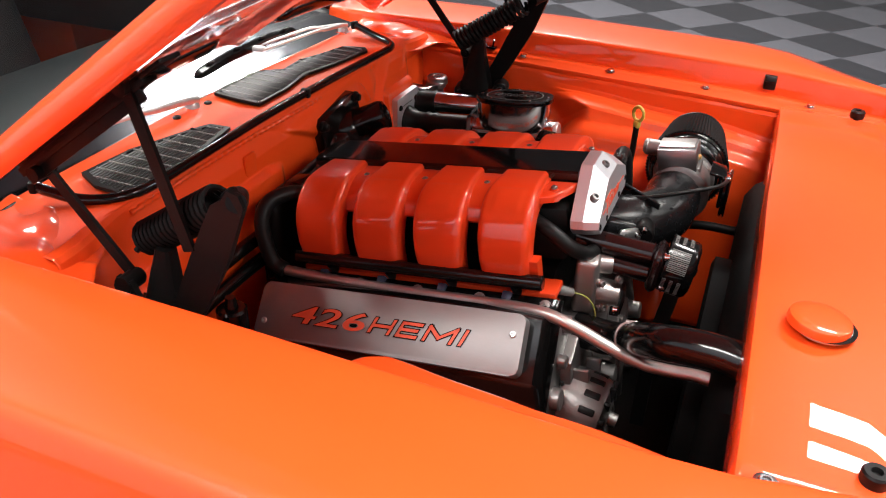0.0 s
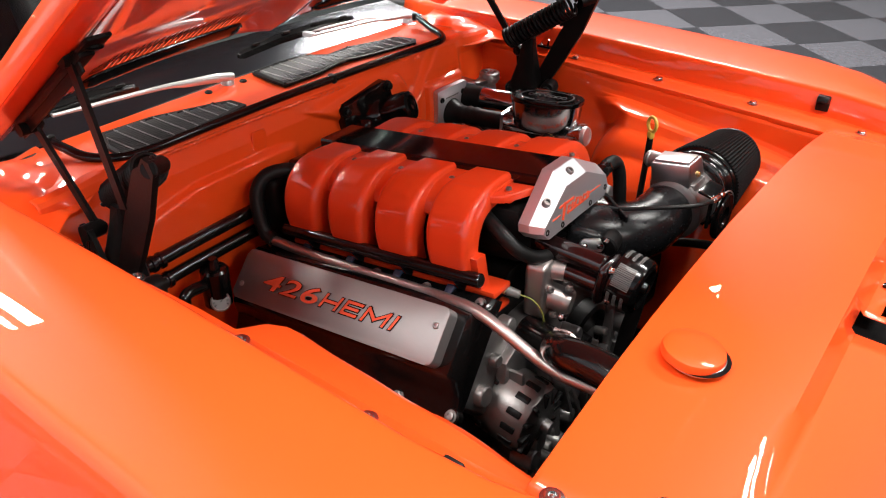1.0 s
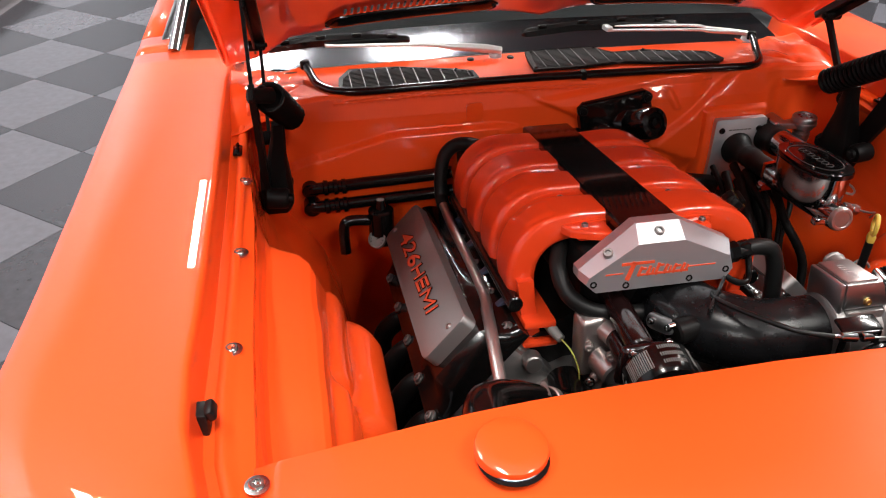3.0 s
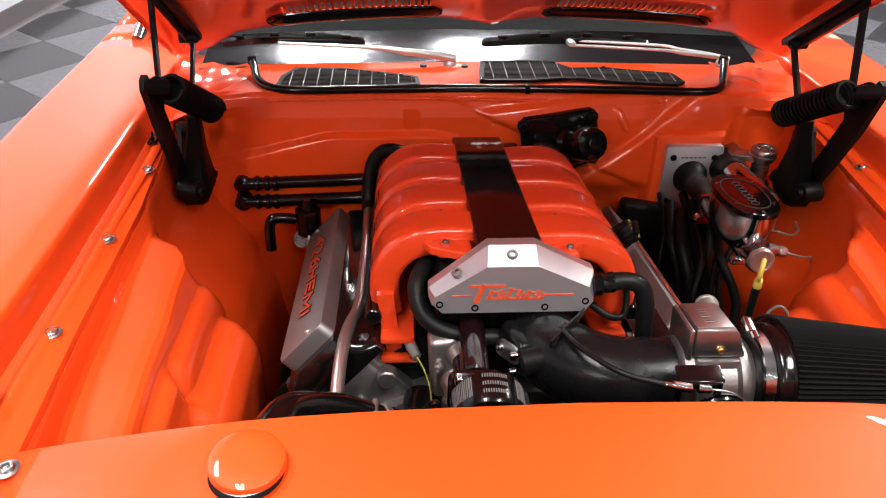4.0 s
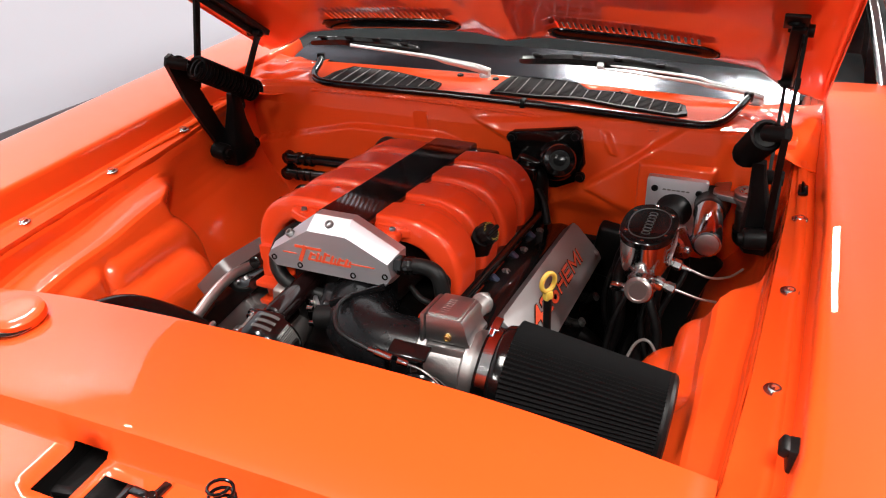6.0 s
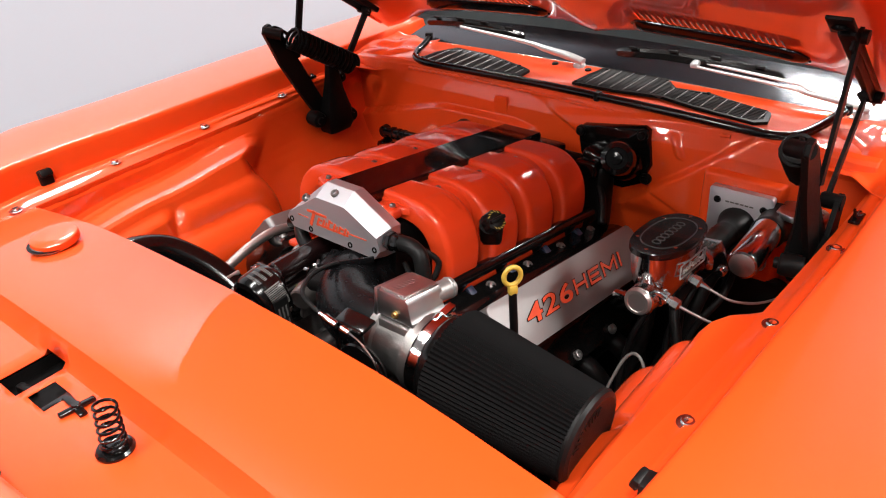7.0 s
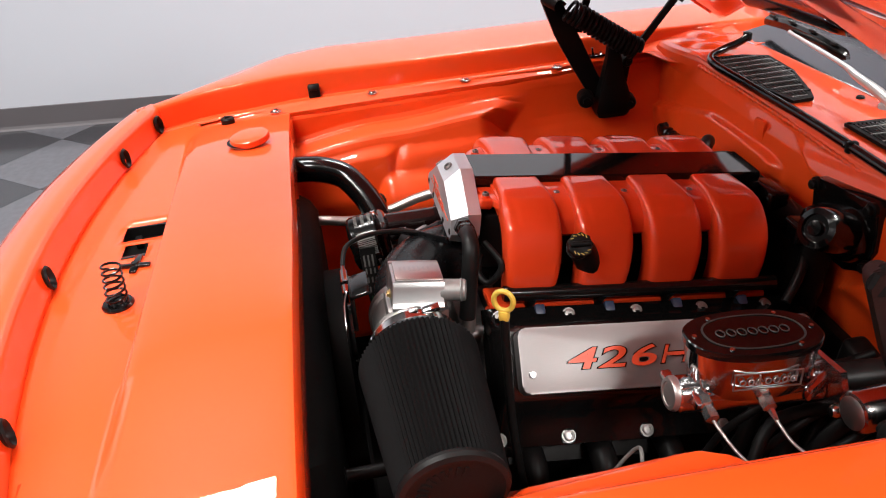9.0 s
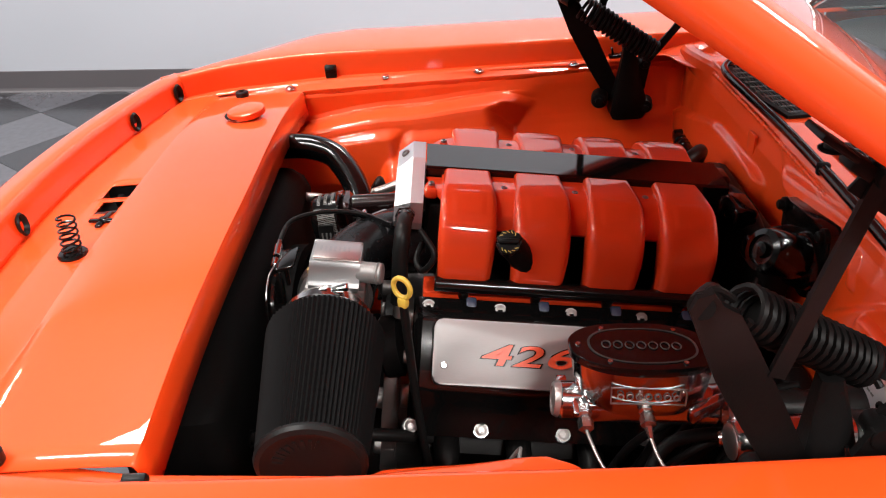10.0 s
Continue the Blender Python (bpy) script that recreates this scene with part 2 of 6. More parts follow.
# ---------------------------------------------------------------- room
def build_room():
    TILE = 0.45
    WALL_X, WALL_SLOPE = -2.985, 0.154
    bm = bmesh.new()
    add_box(bm, pose(0, 0, FLOOR - 0.055), (24, 24, 0.1))
    floor = solid("floor", bm, COVE, "polished floor of dark and mid grey square tiles", "floor", kind="structure")
    m = pose(0, 0, 0, 0, 0, FLOOR_TURN)
    data = {}
    for key, mat in (("dark", TILE_DARK), ("mid", TILE_MID)):
        b = bmesh.new()
        add_box(b, Matrix.Translation((0, 0, -0.0025)), (TILE - 0.003, TILE - 0.003, 0.005))
        me = bpy.data.meshes.new("tile")
        b.to_mesh(me)
        b.free()
        me.materials.append(mat)
        data[key] = me
    rest = {"dark": bmesh.new(), "mid": bmesh.new()}
    for i in range(-24, 25):
        for j in range(-24, 25):
            p = m @ V(i * TILE + FLOOR_OFF[0], j * TILE + FLOOR_OFF[1], FLOOR)
            key = "mid" if (i + j) % 2 else "dark"
            near = (2.2 < p.x < 5.2 and -1.0 < p.y < 3.4) or (-3.6 < p.x < -1.1 and -2.8 < p.y < 5.2)
            if max(abs(p.x), abs(p.y)) > 11 or p.x < WALL_X + WALL_SLOPE * p.y - 0.35:
                continue
            if near:
                ob = new("floor_tile", data[key])
                ob.matrix_basis = Matrix.Translation(p) @ m.to_3x3().to_4x4()
                ob.parent = floor
            else:
                add_box(rest[key], Matrix.Translation(p) @ m.to_3x3().to_4x4() @ Matrix.Translation((0, 0, -0.0025)), (TILE - 0.003, TILE - 0.003, 0.005))
    for key, mat in (("dark", TILE_DARK), ("mid", TILE_MID)):
        tagged(part("outer_tiles", rest[key], mat, floor, "grey floor tiles far off"), kind="stuff")
    w = pose(WALL_X - 0.01, 0, FLOOR, 0, 0, -math.degrees(math.atan(WALL_SLOPE)))
    bm = bmesh.new()
    add_box(bm, w @ Matrix.Translation((-0.06, 0, 1.9)), (0.1, 22, 3.8))
    solid("wall_west", bm, WALLPAINT, "plain light grey painted showroom wall", "wall", kind="structure")
    bm = bmesh.new()
    prof = [(0, 0), (0.022, 0), (0.012, 0.008), (0.007, 0.02), (0.006, 0.12), (0, 0.122)]
    add_loft(bm, [[w @ V(-0.01 + x, y, z) for x, z in prof] for y in (-11, 11)])
    solid("baseboard", bm, COVE, "dark grey vinyl cove base along the wall", "baseboard", kind="structure", smooth=20)
    for nm, mm, sz in (("wall_north", pose(0, 10, 2), (24, 0.1, 4)), ("wall_south", pose(0, -9, 2), (24, 0.1, 4)), ("wall_east", pose(11, 0, 2), (0.1, 24, 4))):
        bm = bmesh.new()
        add_box(bm, mm, sz)
        solid(nm, bm, CEIL if nm == "wall_south" else DARKWALL, "painted far wall of the showroom", "wall", kind="structure")
    bm = bmesh.new()
    add_box(bm, pose(0, 0, 4.15), (24, 24, 0.1))
    solid("ceiling", bm, CEIL, "dark grey showroom ceiling", "ceiling", kind="structure")


# ---------------------------------------------------------------- car body
def half_width(y, s=-1):
    if s > 0:
        return lerp([(-0.62, 0.572), (-0.45, 0.618), (-0.25, 0.645), (0.0, 0.652), (0.2, 0.659), (0.9, 0.655)], y)
    return lerp([(-0.62, 0.578), (-0.45, 0.634), (-0.25, 0.662), (0.0, 0.655), (0.3, 0.651), (0.9, 0.648)], y)


def edge_z(y, s=-1):
    if s > 0:
        return lerp([(-0.62, 1.133), (-0.25, 1.145), (0.0, 1.148), (0.3, 1.150), (0.9, 1.145)], y)
    return lerp([(-0.62, 1.135), (-0.35, 1.147), (0.0, 1.145), (0.4, 1.146), (0.9, 1.140)], y)


def ledge_z(y):
    return line([(-0.6, 1.083), (-0.33, 1.087), (0.32, 1.096), (0.8, 1.105)], y)


def inner_w(y, s=1):
    if s < 0:
        return line([(-0.4, 0.588), (-0.3, 0.597), (-0.1, 0.602), (0.05, 0.601), (0.2, 0.601), (0.4, 0.612), (0.7, 0.618)], y)
    return line([(-0.4, 0.552), (-0.3, 0.574), (-0.1, 0.590), (0.15, 0.602), (0.4, 0.612), (0.7, 0.618)], y)


def lip_y(x):
    return -0.655 + 0.25 * x * x


def fender_ring(s, y):
    w, ze, zl = half_width(y, s), edge_z(y, s), ledge_z(y)
    k = line([(-0.62, 0.2), (-0.58, 0.44), (-0.52, 0.68), (-0.45, 0.85), (-0.36, 0.95), (-0.2, 1.0)], y)
    d = lerp([(-0.80, 0.08), (-0.2, 0.0)], y)
    i = inner_w(y, s)
    pts = [(i, zl - 0.018), (i + 0.002, zl - 0.008), (i + 0.018, zl - 0.001), (w - 0.034, zl + 0.0005), (w - 0.030, zl + 0.0045), (w - 0.022, zl + 0.005), (w - 0.018, zl + 0.001), (w - 0.006, zl + 0.004), (w, ze - 0.010),
           (w + 0.002, ze - 0.003), (w + 0.005, ze - 0.0005), (w + 0.010, ze + 0.0005), (w + 0.05 * k, ze + 0.003 * k), (w + 0.10 * k, ze + 0.004 - d * 0.3), (w + 0.155 * k, ze + 0.003 - d * 0.6), (w + 0.192 * k, ze + 0.001 - d),
           (w + 0.205 * k, ze - 0.003 - d), (w + 0.213 * k, ze - 0.016 - d), (w + 0.221 * k, ze - 0.05 - d), (w + 0.245 * k, ze - 0.14), (w + 0.272 * k, ze - 0.26), (w + 0.278 * k, ze - 0.38), (w + 0.25 * k, ze - 0.58), (w + 0.22 * k, ze - 0.73)]
    return [V(CX + s * x, y, z) for x, z in pts]


def add_bolt(bm, at, r=0.009, tilt=None):
    """Washer, hexagon head and rounded top, standing on z of the pose."""
    m = Matrix.Translation(at) @ (tilt or Matrix())
    add_rev(bm, m, [(r * 1.55, 0.0), (r * 1.55, 0.0011), (r * 1.25, 0.0018)], 24)
    add_rev(bm, m, [(r * 1.0, 0.001), (r * 1.0, 0.0035), (r * 0.86, 0.0052), (r * 0.56, 0.0052), (r * 0.5, 0.0015), (0, 0.0015)], 18)
    add_rev(bm, m, [(r * 0.3, 0.0012), (r * 0.28, 0.0036), (r * 0.1, 0.004)], 6)


def grid_rows(rows, v):
    i = v * (len(rows) - 1)
    a = int(min(i, len(rows) - 2))
    t = i - a
    return tuple(p * (1 - t) + q * t for p, q in zip(rows[a], rows[a + 1]))


def build_body():
    body = thing("car_body", (0, 0, 0.0), "glossy orange classic coupe body with its engine bay open", "car")
    ys = [-0.62, -0.58, -0.54, -0.5, -0.45, -0.4, -0.35, -0.3, -0.2, -0.1, 0, 0.1, 0.2, 0.3, 0.4, 0.5, 0.6, 0.7, 0.8, 0.9, 0.98]
    bolts = {-1: [(-0.628, 0.315, 1.098), (-0.632, 0.098, 1.093), (-0.637, -0.116, 1.089), (-0.606, -0.334, 1.088)],
             1: [(0.622, 0.305, 1.096), (0.615, 0.084, 1.093), (0.607, -0.138, 1.089), (0.590, -0.364, 1.087)]}
    for s in (-1, 1):
        bm = bmesh.new()
        add_loft(bm, [fender_ring(s, y) for y in ys if y < 0.85] + [fender_ring(s, 0.865)], False)
        add_loft(bm, [fender_ring(s, y)[13:] for y in (0.865, 0.92, 0.98)], False)
        f = thicken(part("fender", bm, ORANGE, body, "glossy orange front fender", 50), 0.0015, 0)
        for x, y, z in bolts[s]:
            bm = bmesh.new()
            add_bolt(bm, (x, y, ledge_z(y) + 0.001), 0.0085)
            part("bolt", bm, STEELBRIGHT, f, "bright fender bolt", 30)
        bm = bmesh.new()
        add_loft(bm, [fender_ring(s, y)[14:] if y < 1 else [p + V(0, y - 0.9, 0) for p in fender_ring(s, 0.9)[14:]] for y in (0.985, 1.2, 1.6, 2.1)], False)
        thicken(part("door", bm, ORANGE, body, "orange door behind the fender", 50), 0.0015, 0)
        bm = bmesh.new()
        add_tube(bm, [(CX + s * 0.772, 0.868, 1.142), (CX + s * 0.725, 1.05, 1.278), (CX + s * 0.60, 1.49, 1.585)], 0.014, 10)
        part("windshield_pillar", bm, CHROME, body, "bright trimmed windshield pillar")
        bm = bmesh.new()
        add_sheet(bm, lambda u, v: V(CX + s * (0.785 - 0.20 * v), 0.90 + 1.3 * u + 0.57 * v * (1 - u), 1.135 + 0.45 * v), 6, 5)
        part("side_window", bm, GLASS, body, "dark side window")
        bm = bmesh.new()
        add_box(bm, pose(CX + s * 0.795, 1.5, 1.138), (0.03, 1.1, 0.012), 0.004)
        part("window_trim", bm, CHROME, body, "bright window sill trim")
        for wy in (-0.08, 2.6):
            bm = bmesh.new()
            m = pose(CX + s * 0.76, wy, FLOOR + 0.33, 0, 90, 0)
            add_rev(bm, m, [(0.19, -0.1), (0.3, -0.105), (0.325, -0.08), (0.33, 0), (0.325, 0.08), (0.3, 0.105), (0.19, 0.1)], 40)
            wheel = part("wheel", bm, RUBBER, body, "black road wheel")
            bm = bmesh.new()
            add_rev(bm, m, [(0.05, 0.03), (0.17, 0.02), (0.2, 0.09), (0.195, -0.09), (0.05, -0.02)], 30)
            part("rim", bm, ALLOY, wheel)
    # header panel ahead of the bay
    bm = bmesh.new()
    prof = [(0.0, 1.083), (-0.004, 1.11), (-0.008, 1.135), (-0.013, 1.142), (-0.03, 1.145), (-0.06, 1.138), (-0.10, 1.115), (-0.135, 1.07), (-0.15, 1.0), (-0.155, 0.9), (-0.14, 0.7)]

    def header(u, v):
        x = -0.605 + 1.21 * u
        dy, z = grid_rows(prof, v)
        return V(CX + x, lip_y(x) + dy, z - 0.02 * x * x)
    add_sheet(bm, header, 30, 30)
    thicken(part("header_panel", bm, ORANGE, body, "orange nose panel ahead of the bay", 50), 0.0015, 0)
    for x in (-0.555, -0.385, 0.05, 0.39, 0.555):
        bm = bmesh.new()
        n = V(-0.5 * x, 1, 0.1).normalized()
        m = Matrix.Translation(V(CX + x, lip_y(x) + 0.001, 1.108)) @ n.to_track_quat("Z", "Y").to_matrix().to_4x4()
        add_rev(bm, m @ Matrix.Diagonal((0.8, 1.1, 1, 1)), [(0.012, -0.006), (0.016, -0.002), (0.0185, 0.001), (0.016, 0.004), (0.013, 0.001), (0.010, -0.004)], 20)
        part("grommet", bm, RUBBER, body, "black rubber grommet in the nose panel")
    # panel over the radiator, with its step and latch openings
    bm = bmesh.new()

    def top_z(x):
        return line([(0, 1.127), (0.15, 1.1258), (0.22, 1.1243), (0.3, 1.121), (0.36, 1.1165), (0.42, 1.110), (0.5, 1.0985), (0.56, 1.0895), (0.58, 1.0865), (0.61, 1.079)], abs(x))
    xs = sorted(set([round(-0.60 + 0.03 * k, 3) for k in range(40)] + [-0.121, -0.0705, -0.056, -0.011]))
    xs = [x for x in xs if min([abs(x - q) for q in (-0.121, -0.0705, -0.056, -0.011)]) in (0,) or min([abs(x - q) for q in (-0.121, -0.0705, -0.056, -0.011)]) > 0.006]
    rows = []
    for x in xs:
        t, yr = top_z(x), -0.298 - 0.012 * abs(x)
        prof = [(yr + 0.006, t - 0.06), (yr + 0.004, t - 0.03), (yr + 0.003, t - 0.008), (yr, t - 0.001), (yr - 0.006, t), (-0.36, t + 0.001), (-0.43, t), (-0.482, t - 0.002), (-0.494, t - 0.005),
                (-0.506, 1.09 + (t - 1.088) * 0.15), (-0.512, 1.0885), (-0.518, 1.088), (-0.531, 1.0875), (-0.568, 1.087), (-0.576, 1.0868), (-0.59, 1.086), (lip_y(x) + 0.01, 1.085), (lip_y(x) - 0.004, 1.083)]
        if abs(x) > 0.5:
            prof = [(y if k < 15 else max(y, lip_y(x) + 0.002), z) if k < 16 else (y, z) for k, (y, z) in enumerate(prof)]
            prof = [(max(y, lip_y(x) - 0.004), z) for y, z in prof]
        rows.append([bm.verts.new((CX + x, y, z)) for y, z in prof])
    for i, (a, b) in enumerate(zip(rows, rows[1:])):
        xm = (xs[i] + xs[i + 1]) / 2
        for j in range(len(a) - 1):
            if -0.121 < xm < -0.0705 and 9 <= j <= 13:
                continue
            if -0.056 < xm < -0.011 and j == 12:
                continue
            bm.faces.new((a[j], b[j], b[j + 1], a[j + 1]))
    thicken(part("radiator_panel", bm, ORANGE, body, "smooth orange panel over the radiator", 40), 0.0015, 0)
    # inner fenders
    for s in (-1, 1):
        bm = bmesh.new()

        @functools.lru_cache(maxsize=None)
        def apron_rows(y):
            w, zl = inner_w(y, s), ledge_z(y)
            zs = lerp([(-0.44, 0.995), (-0.1, 1.033), (0.17, 1.052)], y)
            zs -= 0.010 if s > 0 else 0.0
            xe = 0.518 if s < 0 else 0.527
            xl = line([(-0.44, 0.50), (-0.1, 0.492), (0.2, 0.485)], y)
            tower = [(w, zl - 0.017), (w - 0.003, zl - 0.024), (w - 0.006, zs + 0.012), (w - 0.011, zs + 0.003), (w - 0.02, zs), (xe + 0.02, zs - 0.002), (xe + 0.007, zs - 0.004), (xe, zs - 0.009), (xe - 0.004, zs - 0.018),
                     (xl + 0.012, zs - 0.06), (xl, zs - 0.12), (xl - 0.01, 0.80), (xl - 0.02, 0.70), (xl - 0.04, 0.55)]
            back = [(w, zl - 0.017), (w - 0.002, zl - 0.024), (w - 0.004, 1.06), (w - 0.005, 1.045), (w - 0.007, 1.03), (w - 0.010, 1.01), (w - 0.014, 0.99), (w - 0.02, 0.97), (w - 0.03, 0.945), (w - 0.055, 0.90), (w - 0.09, 0.85), (w - 0.12, 0.80), (w - 0.15, 0.70), (w - 0.17, 0.55)]
            r = []
            for i in range(4 * len(tower) - 3):
                k = i / 4
                p, q = grid_rows(tower, k / (len(tower) - 1)), grid_rows(back, k / (len(back) - 1))
                # the rear end of the shelf runs slantwise
                b = lerp([(0.175, 1.0), (0.262, 0.0)], y + 0.075 * min(1.0, max(0.0, (k - 3) / 4)))
                r.append((p[0] * b + q[0] * (1 - b), p[1] * b + q[1] * (1 - b)))
            return zs, r

        def apron(u, v):
            y = -0.44 + 1.06 * u
            zs, r = apron_rows(y)
            x, z = grid_rows(r, v)
            # flat pad ahead of the wheel bulge, with rounded edges
            pad = lerp([(-0.115, 1), (-0.075, 0)], y) * lerp([(0.80, 0), (0.9, 1), (zs - 0.042, 1), (zs - 0.022, 0)], z)
            x -= 0.020 * pad * (0.6 + 0.4 * lerp([(-0.44, 0), (-0.12, 1)], y))
            # two domes, one standing out of the other
            for x0, y0, y1, zc, rz, rf, rb, soft in ((0.478, -0.06, 0.10, 0.90, 0.10, 0.04, 0.085, 0.5), (0.424, -0.10, 0.075, 0.850, 0.10, 0.045, 0.07, 0.6)):
                ey = max(0.0, (y - y1) / rb, (y0 - y) / rf)
                ez = max(0.0, z - zc) / rz
                k = max(0.0, 1 - ey * ey - ez * ez)
                k = min(1.0, k / 0.8) ** soft
                if k > 0 and x > x0:
                    x += (x0 - x) * k
            # soft hammered waves of the pressing
            x += 0.0012 * math.sin(37 * y + 21 * z) * math.sin(29 * z - 11 * y)
            return V(CX + s * x, y, z)
        add_sheet(bm, apron, 230, 150)
        thicken(part("inner_fender", bm, PRESSED, body, "orange pressed inner fender", 70), 0.0015, 0)
    # firewall
    bm = bmesh.new()

    def wall(u, v):
        x = -0.615 + 1.23 * u
        yt = 0.597 - 0.03 * lerp([(0.44, 0), (0.6, 1)], abs(x))
        rows = [(yt + 0.012, 1.128), (yt - 0.004, 1.1265), (yt - 0.010, 1.12), (yt - 0.014, 1.105), (0.572, 1.08), (0.568, 1.05), (0.565, 1.02), (0.562, 0.95), (0.565, 0.85), (0.58, 0.6), (0.6, 0.4)]
        y, z = grid_rows(rows, v)
        # stepped ledge on one side, its edge rising to a corner and level from there
        zr = line([(-0.6, 0.985), (-0.345, 1.047), (-0.33, 1.049), (-0.12, 1.052), (0.0, 1.03)], x)
        y -= 0.017 * lerp([(zr - 0.007, 1), (zr + 0.003, 0)], z) * lerp([(-0.10, 1), (-0.06, 0)], x)
        # tunnel bulge in the middle: its edge runs down slantwise from the cowl
        zt = 1.119 - (x + 0.09) * 0.45
        out = lerp([(-0.008, 0), (0.008, 1)], z - zt) * lerp([(0.9, 0), (0.98, 1)], z) * lerp([(0.30, 1), (0.36, 0)], x) if x > -0.10 else 0.0
        zh = 1.088 + (x + 0.03) * 0.12
        y -= 0.012 * out * lerp([(zh - 0.004, 1), (zh + 0.010, 0.25)], z)
        # raised box round the pedal plate and the slanting rib beside it
        bx = lerp([(0.325, 0), (0.338, 1), (0.475, 1), (0.49, 0)], x) * lerp([(0.84, 0), (0.86, 1), (1.05, 1), (1.066, 0)], z)
        zd = 1.111 - (0.392 - x) * 0.744
        rib = lerp([(-0.009, 1), (0.005, 0)], z - zd) * lerp([(0.1, 0), (0.14, 1)], x) * lerp([(0.9, 0), (0.95, 1)], z) * lerp([(0.47, 1), (0.52, 0)], x)
        y -= max(0.03 * bx, 0.018 * rib)
        # short slanting bead, and soft waves of the pressing
        d = abs((x - 0.262) + (z - 1.082) * 0.55)
        y -= 0.006 * lerp([(0.003, 1), (0.010, 0)], d) * lerp([(1.052, 0), (1.06, 1), (1.095, 1), (1.103, 0)], z)
        y += 0.0009 * math.sin(31 * x + 9 * z) * math.sin(43 * z)
        return V(CX + x, y, z)
    add_sheet(bm, wall, 260, 120)
    thicken(part("firewall", bm, PRESSED, body, "orange firewall with pressed ribs", 50), 0.0015, 0)
    bm = bmesh.new()
    add_tube(bm, [(-0.46 + 0.003 * k, 0.582, 1.113 + 0.004 * math.sin(k * 0.02)) for k in range(270)], lambda t: 0.0038 + 0.0011 * math.sin(t * 270 * 1.05), 8, 1)
    part("welded_seam", bm, PRESSED, body, "dimpled seam below the cowl", 60)
    for x, z, w, h, tilt in ((0.405, 1.075, 0.10, 0.022, 0), (-0.174, 1.078, 0.034, 0.040, 0)):
        bm = bmesh.new()
        add_prism(bm, pose(x, 0.572 if x < 0 else 0.566, z, 90, 0, 0) @ Matrix.Rotation(radians(tilt), 4, "Z"), rounded(w, h, 0.005), 0.005, 0.003, 3)
        part("emboss", bm, PRESSED, body)
    # cowl top
    bm = bmesh.new()

    def cowl(u, v):
        x = -0.665 + 1.33 * u
        rows = [(0.588, 1.127), (0.62, 1.127), (0.68, 1.123), (0.74, 1.124), (0.765, 1.126), (0.778, 1.12), (0.79, 1.10)]
        y, z = grid_rows(rows, v)
        e = lerp([(0.5, 0), (0.6, 1)], abs(x))
        z += 0.006 * e * math.sin(x * 60) - 0.012 * e
        return V(CX + x, y - 0.04 * (x / 0.66) ** 2 * max(0.0, v), z)
    add_sheet(bm, cowl, 60, 24)
    thicken(part("cowl", bm, PRESSED, body, "orange cowl top under the wipers", 50), 0.0015, 0)
    # metal band stands in for reflections along the foot of the windshield
    bm = bmesh.new()
    add_sheet(bm, lambda u, v: V(CX - 0.61 + 1.22 * u, 0.778 + 0.165 * v - 0.05 * (2 * u - 1) ** 2, 1.118 + 0.165 * v * 0.16 + 0.002 * math.sin(v * 3.14)), 40, 8)
    part("windshield_foot_band", bm, BANDMETAL, body, "wide polished metal band in place of the reflecting windshield foot")
    for s in (-1, 1):
        bm = bmesh.new()

        def corner(u, v):
            x, y = 0.50 + 0.158 * u, 0.47 + 0.29 * v
            z = 1.104 + 0.020 * lerp([(0.1, 0), (0.5, 1)], v) + 0.005 * math.sin(9 * u + 5 * v) * math.sin(11 * v - 3 * u) + 0.004 * lerp([(0.45, 0), (0.55, 1)], u)
            return V(CX + s * x, y + 0.11 * (1 - u) * (1 - v), z)
        add_sheet(bm, corner, 40, 40)
        thicken(part("cowl_corner", bm, HAMMERED, body, "hand-formed orange corner beside the cowl", 60), 0.0015, 0)
    bm = bmesh.new()
    add_tube(bm, [(CX - 0.61 + 1.22 * u, 0.776 - 0.05 * (2 * u - 1) ** 2, 1.121) for u in [k / 16 for k in range(17)]], 0.005, 10, 2)
    part("windshield_moulding", bm, CHROME, body, "thin bright moulding below the windshield")
    bm = bmesh.new()
    add_sheet(bm, lambda u, v: V(CX + (-0.765 + 1.53 * u) * (1 - 0.22 * v), 0.942 + 0.57 * v - 0.07 * (2 * u - 1) ** 2, 1.145 + 0.435 * v + 0.02 * math.sin(v * 3.14)), 24, 10)
    shield = part("windshield", bm, CLEARGLASS, body, "clear tinted windshield glass")
    shield.visible_shadow = False
    bm = bmesh.new()
    add_sheet(bm, lambda u, v: V(CX + (-0.6 + 1.2 * u), 1.51 + 1.1 * v - 0.08 * (2 * u - 1) ** 2, 1.585 + 0.05 * math.sin(v * 3.14) - 0.03 * (2 * u - 1) ** 2), 12, 8)
    thicken(part("roof", bm, ORANGE, body), 0.01, 0)
    # dark cabin behind the glass
    bm = bmesh.new()
    add_sheet(bm, lambda u, v: V(CX + (-0.74 + 1.48 * u), 0.90 + 0.42 * v - 0.05 * (2 * u - 1) ** 2, 1.10 + 0.03 * math.sin(v * 3.14) - 0.12 * max(0, v - 0.8)), 16, 10)
    part("dashboard", bm, CABIN, body, "dark dashboard")
    bm = bmesh.new()
    add_box(bm, pose(CX, 2.62, 1.1), (1.3, 0.04, 0.9), 0.01)
    add_box(bm, pose(CX, 1.75, 0.5), (1.4, 1.7, 0.04), 0.01)
    part("cabin_shell", bm, CABIN, body)
    for s in (-1, 1):
        bm = bmesh.new()
        add_sheet(bm, lambda u, v: V(CX + s * (0.56 + 0.19 * v), 1.5 + 1.1 * u, 1.565 - 0.62 * v), 8, 6)
